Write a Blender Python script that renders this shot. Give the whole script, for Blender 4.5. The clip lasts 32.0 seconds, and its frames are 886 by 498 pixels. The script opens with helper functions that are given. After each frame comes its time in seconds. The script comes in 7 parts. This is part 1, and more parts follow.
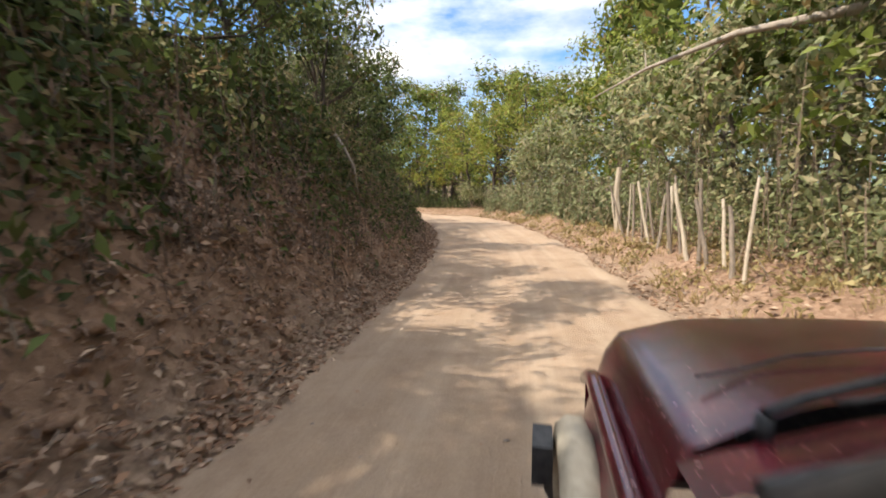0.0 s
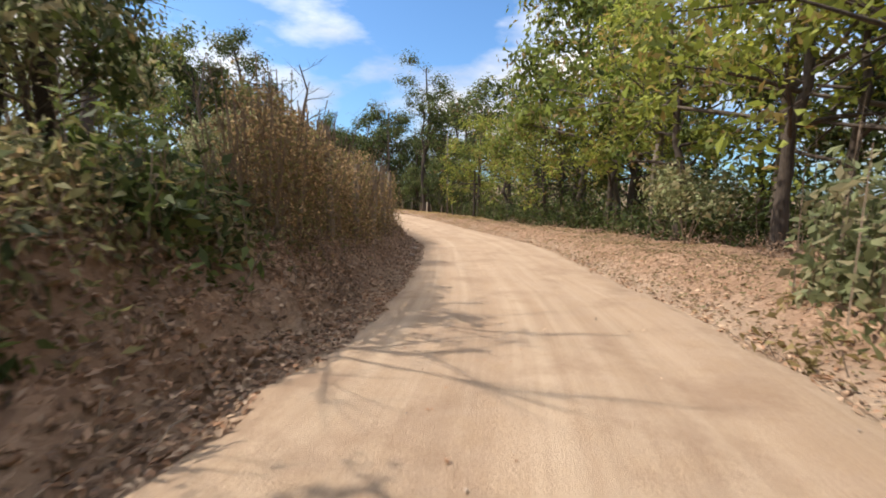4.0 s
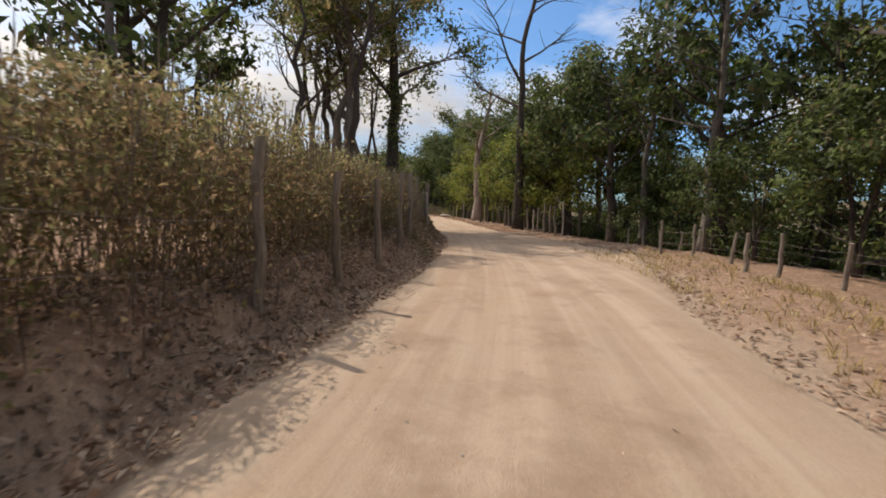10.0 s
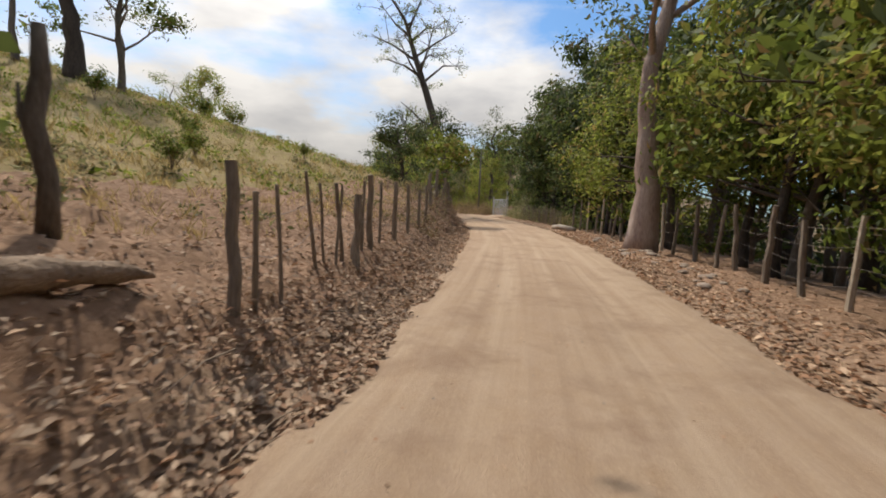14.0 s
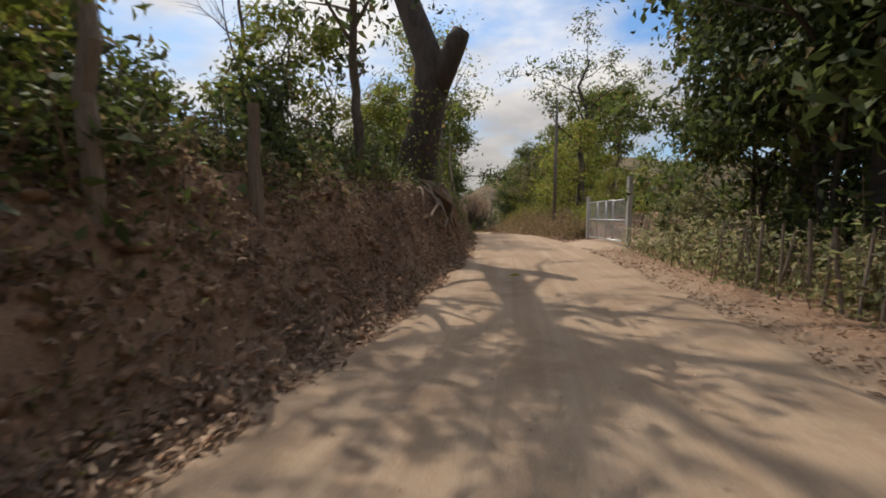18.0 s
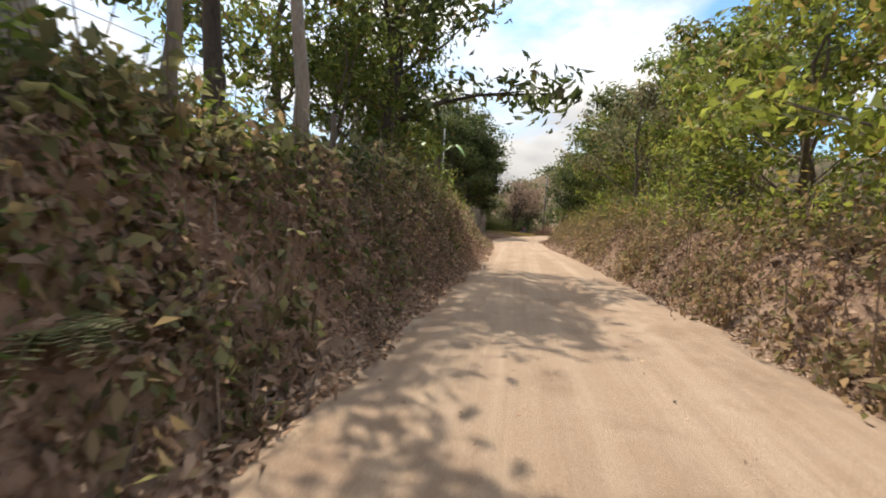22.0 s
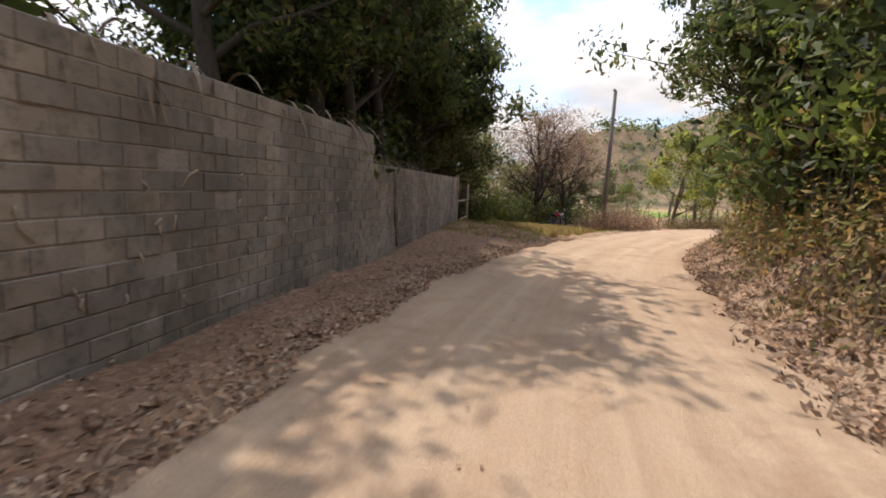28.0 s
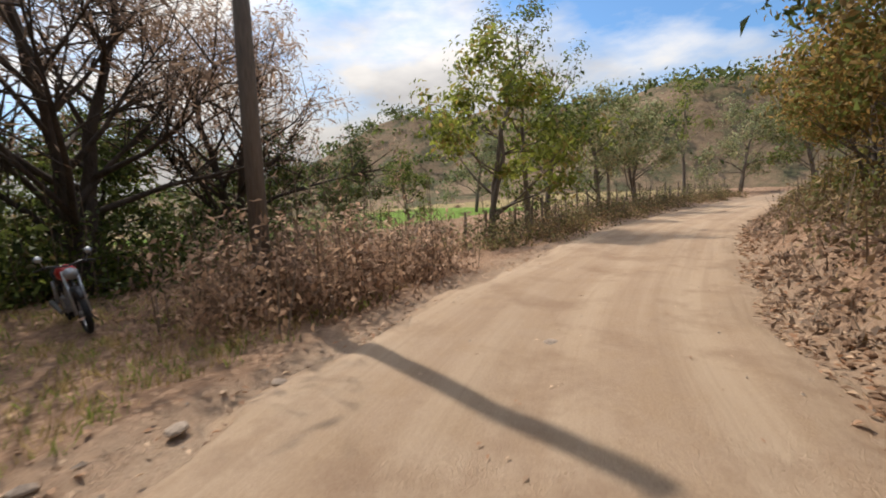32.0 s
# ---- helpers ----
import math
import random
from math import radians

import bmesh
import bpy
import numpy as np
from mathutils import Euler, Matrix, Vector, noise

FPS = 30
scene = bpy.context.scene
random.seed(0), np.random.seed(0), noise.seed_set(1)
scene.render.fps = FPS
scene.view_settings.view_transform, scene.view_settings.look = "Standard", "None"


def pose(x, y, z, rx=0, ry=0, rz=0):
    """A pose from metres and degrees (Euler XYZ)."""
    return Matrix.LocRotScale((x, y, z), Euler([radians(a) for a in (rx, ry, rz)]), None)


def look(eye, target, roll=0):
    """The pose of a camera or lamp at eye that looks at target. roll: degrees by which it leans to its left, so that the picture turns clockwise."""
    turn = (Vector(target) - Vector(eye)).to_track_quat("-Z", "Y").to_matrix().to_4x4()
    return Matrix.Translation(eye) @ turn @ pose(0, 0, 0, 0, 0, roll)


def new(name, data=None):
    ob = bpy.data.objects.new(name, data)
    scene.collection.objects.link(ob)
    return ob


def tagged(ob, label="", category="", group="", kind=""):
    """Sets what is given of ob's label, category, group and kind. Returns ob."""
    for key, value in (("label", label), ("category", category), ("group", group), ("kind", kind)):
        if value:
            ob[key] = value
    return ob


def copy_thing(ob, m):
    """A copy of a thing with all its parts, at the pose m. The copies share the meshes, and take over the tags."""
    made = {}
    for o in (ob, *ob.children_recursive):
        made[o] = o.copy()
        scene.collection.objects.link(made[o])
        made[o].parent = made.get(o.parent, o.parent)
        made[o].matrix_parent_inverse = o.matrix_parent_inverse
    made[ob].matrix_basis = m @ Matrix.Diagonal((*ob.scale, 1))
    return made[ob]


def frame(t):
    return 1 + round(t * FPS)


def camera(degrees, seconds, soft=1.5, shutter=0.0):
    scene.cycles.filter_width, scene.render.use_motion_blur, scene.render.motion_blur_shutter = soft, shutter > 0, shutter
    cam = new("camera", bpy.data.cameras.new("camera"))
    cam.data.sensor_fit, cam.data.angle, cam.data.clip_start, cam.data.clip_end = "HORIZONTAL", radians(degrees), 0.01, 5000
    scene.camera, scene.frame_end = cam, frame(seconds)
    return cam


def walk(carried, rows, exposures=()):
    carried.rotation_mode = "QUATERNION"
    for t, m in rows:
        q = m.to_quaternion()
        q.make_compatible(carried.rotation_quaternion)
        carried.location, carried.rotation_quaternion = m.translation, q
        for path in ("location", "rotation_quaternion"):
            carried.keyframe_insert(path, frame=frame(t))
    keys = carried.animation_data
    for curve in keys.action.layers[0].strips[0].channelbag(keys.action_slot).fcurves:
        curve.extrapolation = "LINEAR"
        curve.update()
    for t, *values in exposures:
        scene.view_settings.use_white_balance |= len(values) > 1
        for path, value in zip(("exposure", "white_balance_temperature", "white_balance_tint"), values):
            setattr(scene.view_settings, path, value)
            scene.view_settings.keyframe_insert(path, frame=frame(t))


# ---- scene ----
# a dirt road through dry tropical country, driven along in a red car
from collections import namedtuple

# seconds, x, y, z, yaw, pitch, roll of the camera
PATH = [
    (0.0, -0.00, 0.00, 1.600, 0.00, -7.00, 0.52),
    (0.5, 0.59, 3.19, 1.523, 2.04, -7.14, 0.10),
    (1.0, 1.02, 6.33, 1.451, 4.10, -7.14, -0.10),
    (1.5, 1.38, 9.47, 1.399, 6.37, -6.81, 0.04),
    (2.0, 1.69, 12.85, 1.362, 9.01, -6.39, 0.02),
    (2.5, 1.90, 16.27, 1.355, 12.16, -6.13, -0.26),
    (3.0, 1.75, 19.91, 1.372, 15.25, -5.88, -0.43),
    (3.5, 1.53, 23.55, 1.392, 18.41, -5.94, -0.49),
    (4.0, 1.00, 27.20, 1.387, 21.76, -6.37, -0.54),
    (4.5, 0.35, 30.78, 1.328, 25.12, -6.88, -0.79),
    (5.0, -0.61, 34.18, 1.213, 28.14, -7.04, -1.37),
    (5.5, -1.81, 37.46, 1.103, 30.78, -6.91, -1.76),
    (6.0, -3.12, 40.59, 1.028, 33.54, -6.72, -1.90),
    (6.5, -4.39, 43.75, 0.969, 36.79, -6.46, -1.90),
    (7.0, -5.98, 46.65, 0.931, 39.93, -6.10, -1.67),
    (7.5, -7.71, 49.40, 0.911, 43.21, -5.78, -1.15),
    (8.0, -9.60, 52.01, 0.929, 46.31, -5.47, -0.72),
    (8.5, -11.60, 54.57, 0.987, 49.32, -5.14, -0.38),
    (9.0, -13.55, 57.02, 1.075, 52.44, -4.86, -0.84),
    (9.5, -15.42, 59.28, 1.154, 55.51, -4.80, -1.40),
    (10.0, -17.40, 61.35, 1.214, 58.23, -4.85, -1.75),
    (10.5, -19.76, 63.50, 1.256, 60.60, -5.02, -1.73),
    (11.0, -22.28, 65.56, 1.286, 62.42, -5.07, -1.41),
    (11.5, -25.03, 67.65, 1.307, 63.87, -5.04, -1.19),
    (12.0, -27.90, 69.70, 1.326, 65.36, -5.01, -1.35),
    (12.5, -30.93, 71.71, 1.341, 67.26, -4.98, -1.84),
    (13.0, -34.11, 73.65, 1.347, 69.50, -4.92, -2.36),
    (13.5, -37.40, 75.47, 1.324, 71.98, -5.05, -2.72),
    (14.0, -40.88, 77.32, 1.338, 74.53, -5.13, -2.66),
    (14.5, -44.52, 79.00, 1.383, 76.61, -5.05, -2.02),
    (15.0, -48.28, 80.87, 1.447, 78.14, -4.83, -1.11),
    (15.5, -52.16, 82.48, 1.525, 79.56, -4.64, -0.15),
    (16.0, -56.17, 84.23, 1.611, 81.05, -4.51, 0.67),
    (16.5, -60.24, 85.68, 1.692, 82.48, -4.42, 1.02),
    (17.0, -64.45, 87.26, 1.752, 83.51, -4.29, 0.60),
    (17.5, -68.62, 88.48, 1.786, 84.24, -4.15, 0.07),
    (18.0, -72.80, 89.64, 1.822, 84.97, -4.07, -0.49),
    (18.5, -76.77, 90.73, 1.862, 85.93, -4.07, -0.95),
    (19.0, -80.73, 91.72, 1.879, 87.07, -4.14, -1.41),
    (19.5, -84.43, 92.48, 1.897, 88.00, -4.28, -2.17),
    (20.0, -87.86, 93.24, 1.936, 88.97, -4.41, -2.86),
    (20.5, -91.13, 93.90, 1.957, 89.95, -4.58, -3.18),
    (21.0, -94.27, 94.47, 1.978, 90.82, -4.82, -3.14),
    (21.5, -97.31, 94.99, 1.999, 91.37, -5.07, -3.10),
    (22.0, -100.30, 95.53, 1.986, 91.85, -5.27, -3.15),
    (22.5, -103.19, 96.01, 1.945, 92.32, -5.52, -3.09),
    (23.0, -106.16, 96.42, 1.884, 92.79, -5.93, -2.79),
    (23.5, -109.26, 96.79, 1.812, 93.38, -6.41, -2.32),
    (24.0, -112.30, 97.19, 1.725, 94.02, -6.82, -1.78),
    (24.5, -115.36, 97.57, 1.632, 94.47, -7.10, -1.24),
    (25.0, -118.35, 97.95, 1.513, 94.84, -7.32, -0.78),
    (25.5, -121.48, 98.38, 1.383, 95.19, -7.49, -0.76),
    (26.0, -124.69, 98.68, 1.243, 95.44, -7.64, -1.07),
    (26.5, -128.01, 99.05, 1.106, 95.44, -7.72, -1.60),
    (27.0, -131.29, 99.40, 0.974, 95.26, -7.75, -2.22),
    (27.5, -134.59, 99.74, 0.856, 95.01, -7.73, -2.69),
    (28.0, -137.73, 100.19, 0.770, 94.72, -7.66, -2.66),
    (28.5, -140.87, 100.64, 0.708, 93.26, -7.72, -1.94),
    (29.0, -143.99, 101.32, 0.636, 91.06, -7.74, -0.77),
    (29.5, -146.88, 102.16, 0.563, 88.88, -7.49, 0.41),
    (30.0, -149.69, 103.12, 0.498, 86.45, -7.28, 1.17),
    (30.5, -152.48, 104.23, 0.420, 83.41, -7.20, 1.93),
    (31.0, -155.25, 105.50, 0.329, 79.86, -7.06, 2.50),
    (31.5, -157.89, 106.90, 0.264, 75.96, -6.99, 2.86),
    (32.0, -160.40, 108.48, 0.220, 72.06, -7.01, 2.77),
]
cam = camera(87.0, 32.0, soft=1.8, shutter=0.12)
walk(cam, [(t, pose(x, y, z, 90 + p, r, w)) for t, x, y, z, w, p, r in PATH],
     [(0.0, 0.65, 6500, 11), (0.6, 0.7, 6500, 11), (2.5, 0.64, 6500, 11), (5.0, 0.2, 6500, 12), (8.0, 0.1, 6500, 12), (10.0, -0.05, 6500, 12), (11.0, -0.1, 6500, 14), (12.0, -0.25, 6500, 14), (14.0, -0.15, 6500, 10), (17.0, -0.25, 6500, 11), (18.0, -0.3, 6500, 11), (19.0, -0.2, 6500, 12), (20.0, -0.02, 6500, 12), (21.0, 0.3, 6500, 11), (22.0, 0.35, 6500, 10), (23.0, 0.3, 6500, 13), (26.0, 0.2, 6500, 14), (28.0, 0.45, 6500, 14), (29.0, 0.42, 6500, 14), (30.0, 0.15, 6500, 10), (31.0, 0.1, 6500, 10), (32.0, -0.05, 6500, 11)])

# ---------------------------------------------------------------- light
SUN_AZ, SUN_EL = radians(198), radians(52)   # towards the sun, from +x counter-clockwise
sun_way = Vector((math.cos(SUN_AZ) * math.cos(SUN_EL), math.sin(SUN_AZ) * math.cos(SUN_EL), math.sin(SUN_EL)))
sun = new("sun", bpy.data.lights.new("sun", "SUN"))
sun.data.energy, sun.data.angle, sun.data.color = 4.3, radians(0.6), (1.0, 0.93, 0.82)
sun.matrix_world = look(sun_way * 50, (0, 0, 0))

world = bpy.data.worlds.new("sky")
world.use_nodes = True
scene.world = world
wt = world.node_tree
wt.nodes.clear()


def wn(kind, **inputs):
    n = wt.nodes.new(kind)
    for k, v in inputs.items():
        n.inputs[k].default_value = v
    return n


sky = wn("ShaderNodeTexSky")
sky.sky_type, sky.sun_disc, sky.sun_elevation = "NISHITA", False, SUN_EL
sky.sun_rotation = radians(90) - SUN_AZ
sky.dust_density, sky.air_density = 1.5, 1.0
tc = wn("ShaderNodeTexCoord")
mp = wn("ShaderNodeMapping")
mp.inputs["Scale"].default_value = (1.0, 1.0, 2.6)
cl = wn("ShaderNodeTexNoise", Scale=2.1, Detail=7.0, Roughness=0.55)
cl2 = wn("ShaderNodeTexNoise", Scale=5.0, Detail=5.0, Roughness=0.5)
ramp = wn("ShaderNodeValToRGB")
ramp.color_ramp.elements[0].position, ramp.color_ramp.elements[1].position = 0.44, 0.63
ramp2 = wn("ShaderNodeValToRGB")
ramp2.color_ramp.elements[0].color, ramp2.color_ramp.elements[1].color = (8.6, 8.4, 8.3, 1), (13.0, 12.5, 11.8, 1)
ramp2.color_ramp.elements[0].position, ramp2.color_ramp.elements[1].position = 0.35, 0.65
tint = wn("ShaderNodeMix")
tint.data_type = "RGBA"
mul = wn("ShaderNodeMix")
mul.data_type, mul.blend_type = "RGBA", "MULTIPLY"
mul.inputs["Factor"].default_value = 1.0
mul.inputs["B"].default_value = (0.62, 0.92, 1.18, 1)
bg = wn("ShaderNodeBackground", Strength=0.14)
out = wn("ShaderNodeOutputWorld")
lk = wt.links.new
lk(tc.outputs["Generated"], mp.inputs["Vector"])
lk(mp.outputs["Vector"], cl.inputs["Vector"])
lk(mp.outputs["Vector"], cl2.inputs["Vector"])
# the bank of white cloud lies towards the west, over the road ahead
west = wt.nodes.new("ShaderNodeVectorMath")
west.operation = "DOT_PRODUCT"
west.inputs[1].default_value = (-0.99, 0.12, 0.0)
lobe = wt.nodes.new("ShaderNodeMath")
lobe.operation, lobe.use_clamp = "POWER", True
lobe.inputs[1].default_value = 9.0
mass = wt.nodes.new("ShaderNodeMath")
mass.operation = "MULTIPLY_ADD"
mass.inputs[1].default_value = 0.16
lk(tc.outputs["Generated"], west.inputs[0])
lk(west.outputs["Value"], lobe.inputs[0])
lk(lobe.outputs[0], mass.inputs[0])
lk(cl.outputs["Fac"], mass.inputs[2])
lk(mass.outputs[0], ramp.inputs["Fac"])
lk(cl2.outputs["Fac"], ramp2.inputs["Fac"])
lk(sky.outputs["Color"], mul.inputs["A"])
lk(mul.outputs["Result"], tint.inputs["A"])
lk(ramp.outputs["Color"], tint.inputs["Factor"])
height = wt.nodes.new("ShaderNodeSeparateXYZ")
rise = wt.nodes.new("ShaderNodeMath")
rise.operation = "MULTIPLY_ADD"
rise.inputs[1].default_value, rise.inputs[2].default_value = 1.36, 0.27
deep = wt.nodes.new("ShaderNodeVectorMath")
deep.operation = "SCALE"
lk(tc.outputs["Generated"], height.inputs[0])
lk(height.outputs["Z"], rise.inputs[0])
lk(ramp2.outputs["Color"], deep.inputs[0])
lk(rise.outputs[0], deep.inputs["Scale"])
lk(deep.outputs["Vector"], tint.inputs["B"])
lk(tint.outputs["Result"], bg.inputs["Color"])
lk(bg.outputs["Background"], out.inputs["Surface"])

# ---------------------------------------------------------------- materials


class Mat:
    """A small node builder."""

    def __init__(self, name, rough=0.8, spec=0.3):
        self.m = bpy.data.materials.new(name)
        self.m.use_nodes = True
        self.t = self.m.node_tree
        self.b = self.t.nodes["Principled BSDF"]
        self.b.inputs["Roughness"].default_value = rough
        self.b.inputs["Specular IOR Level"].default_value = spec
        self.co = self.n("ShaderNodeTexCoord").outputs["Object"]

    def n(self, kind, **inputs):
        n = self.t.nodes.new(kind)
        for k, v in inputs.items():
            n.inputs[k].default_value = v
        return n

    def link(self, a, b):
        self.t.links.new(a, b)

    def noise(self, scale, detail=4.0, rough=0.55, stretch=None, world=True):
        src = self.n("ShaderNodeNewGeometry").outputs["Position"] if world else self.co
        if stretch:
            mp = self.n("ShaderNodeMapping")
            mp.inputs["Scale"].default_value = stretch
            self.link(src, mp.inputs["Vector"])
            src = mp.outputs["Vector"]
        n = self.n("ShaderNodeTexNoise", Scale=scale, Detail=detail, Roughness=rough)
        self.link(src, n.inputs["Vector"])
        return n.outputs["Fac"]

    def ramp(self, fac, *stops):
        r = self.n("ShaderNodeValToRGB")
        e = r.color_ramp.elements
        while len(e) < len(stops):
            e.new(0.5)
        for i, (p, c) in enumerate(stops):
            e[i].position, e[i].color = p, (*c, 1)
        self.link(fac, r.inputs["Fac"])
        return r.outputs["Color"]

    def mix(self, fac, a, b, mode="MIX"):
        m = self.n("ShaderNodeMix")
        m.data_type, m.blend_type = "RGBA", mode
        for sock, v in (("Factor", fac), ("A", a), ("B", b)):
            s = m.inputs[sock]
            if hasattr(v, "links"):
                self.link(v, s)
            elif sock == "Factor":
                s.default_value = v
            else:
                s.default_value = (*v, 1)
        return m.outputs["Result"]

    def colour(self, c):
        self.link(c, self.b.inputs["Base Color"])
        return self

    def bump(self, fac, strength=0.5, dist=0.02):
        b = self.n("ShaderNodeBump", Strength=strength, Distance=dist)
        self.link(fac, b.inputs["Height"])
        self.link(b.outputs["Normal"], self.b.inputs["Normal"])
        return self


def leaf_mat(name, dark, light, dry=None, dry_amount=0.0, trans=0.35, rough=0.65):
    k = Mat(name, rough, 0.35)
    isl = k.n("ShaderNodeNewGeometry").outputs["Random Per Island"]
    c = k.ramp(isl, (0.0, [v * 0.7 for v in dark]), (0.55, [(u + v) * 0.45 for u, v in zip(dark, light)]), (1.0, [min(1, v * 1.1) for v in light]))
    if dry:
        isl2 = k.n("ShaderNodeMath")
        isl2.operation = "FRACT"
        m7 = k.n("ShaderNodeMath")
        m7.operation = "MULTIPLY"
        m7.inputs[1].default_value = 17.31
        k.link(isl, m7.inputs[0])
        k.link(m7.outputs[0], isl2.inputs[0])
        patch = k.noise(0.9, 3.0)
        add = k.n("ShaderNodeMath")
        add.operation = "MULTIPLY_ADD"
        add.inputs[1].default_value = 0.5
        half = k.n("ShaderNodeMath")
        half.operation = "MULTIPLY"
        half.inputs[1].default_value = 0.5
        k.link(patch, half.inputs[0])
        k.link(isl2.outputs[0], add.inputs[0])
        k.link(half.outputs[0], add.inputs[2])
        f = k.ramp(add.outputs[0], (0.80 - dry_amount * 0.7, (0, 0, 0)), (0.88 - dry_amount * 0.7, (1, 1, 1)))
        c = k.mix(f, c, dry)
    rnd = k.n("ShaderNodeObjectInfo").outputs["Random"]
    tone = k.ramp(rnd, (0.0, (0.78, 0.80, 0.78)), (1.0, (1.15, 1.1, 1.0)))
    c = k.mix(1.0, c, tone, "MULTIPLY")
    k.colour(c)
    tr = k.n("ShaderNodeBsdfTranslucent")
    k.link(c, tr.inputs["Color"])
    mx = k.n("ShaderNodeMixShader")
    mx.inputs["Fac"].default_value = trans
    k.link(k.b.outputs["BSDF"], mx.inputs[1])
    k.link(tr.outputs["BSDF"], mx.inputs[2])
    k.link(mx.outputs["Shader"], k.t.nodes["Material Output"].inputs["Surface"])
    return k.m


def simple(name, a, b, scale=6.0, rough=0.8, spec=0.3, bump=0.3, stretch=None, fine=40.0, dist=0.01, metal=0.0, world=True):
    k = Mat(name, rough, spec)
    f1, f2 = k.noise(scale, 5.0, stretch=stretch, world=world), k.noise(fine, 3.0, stretch=stretch, world=world)
    c = k.ramp(f1, (0.3, a), (0.7, b))
    c = k.mix(0.35, c, k.ramp(f2, (0.3, [v * 0.7 for v in a]), (0.7, [min(1, v * 1.25) for v in b])))
    k.colour(c)
    k.b.inputs["Metallic"].default_value = metal
    if bump:
        k.bump(f2, bump, dist)
    return k.m


def soil_mat(name, cols, leafy=0.75):
    k = Mat(name, 0.95, 0.1)
    f1, f2, f3 = k.noise(0.55, 5.0), k.noise(5.0, 6.0, 0.7), k.noise(45.0, 4.0, 0.7)
    c = k.ramp(f1, (0.3, cols[0]), (0.7, cols[1]))
    c = k.mix(k.ramp(f2, (0.42, (0, 0, 0)), (0.62, (1, 1, 1))), c, cols[2])
    c = k.mix(0.35, c, k.ramp(f3, (0.35, [v * 0.55 for v in cols[0]]), (0.7, [min(1, v * 1.5) for v in cols[2]])))
    vo = k.n("ShaderNodeTexVoronoi", Scale=17.0, Randomness=1.0)
    k.link(k.n("ShaderNodeNewGeometry").outputs["Position"], vo.inputs["Vector"])
    sp = k.n("ShaderNodeSeparateColor")
    k.link(vo.outputs["Color"], sp.inputs["Color"])
    chip = k.ramp(sp.outputs["Red"], (0.0, [v * 0.65 for v in cols[0]]), (0.5, cols[0]), (0.8, [min(1, v * 1.35) for v in cols[1]]), (1.0, [min(1, v * 1.6) for v in cols[1]]))
    c = k.mix(k.ramp(k.noise(1.3, 4.0), (0.35, (0.15, 0.15, 0.15)), (0.65, (leafy, leafy, leafy))), c, chip)
    sand = k.n("ShaderNodeAttribute")
    sand.attribute_name = "sand"
    ruf = k.n("ShaderNodeMath")
    ruf.operation, ruf.use_clamp = "MULTIPLY", True
    k.link(sand.outputs["Fac"], ruf.inputs[0])
    k.link(k.ramp(f2, (0.3, (0.5, 0.5, 0.5)), (0.6, (1, 1, 1))), ruf.inputs[1])
    c = k.mix(ruf.outputs[0], c, k.ramp(f3, (0.3, (0.32, 0.22, 0.15)), (0.7, (0.52, 0.39, 0.275))))
    k.colour(c)
    add = k.n("ShaderNodeMath")
    add.operation = "ADD"
    k.link(f2, add.inputs[0])
    k.link(f3, add.inputs[1])
    add2 = k.n("ShaderNodeMath")
    add2.operation = "ADD"
    k.link(add.outputs[0], add2.inputs[0])
    k.link(sp.outputs["Green"], add2.inputs[1])
    k.bump(add2.outputs[0], 0.8, 0.05)
    return k.m


def hill_mat():
    k = Mat("hill_scrub", 0.95, 0.1)
    c = k.ramp(k.noise(0.035, 5.0, 0.6), (0.35, (0.17, 0.115, 0.07)), (0.65, (0.29, 0.20, 0.125)))
    c = k.mix(k.ramp(k.noise(0.16, 6.0, 0.7), (0.47, (0, 0, 0)), (0.58, (0.9, 0.9, 0.9))), c, (0.085, 0.085, 0.045))
    c = k.mix(k.ramp(k.noise(1.2, 5.0, 0.7), (0.5, (0, 0, 0)), (0.62, (0.6, 0.6, 0.6))), c, (0.13, 0.11, 0.06))
    k.colour(c)
    k.bump(k.noise(0.5, 6.0, 0.7), 0.8, 0.8)
    return k.m


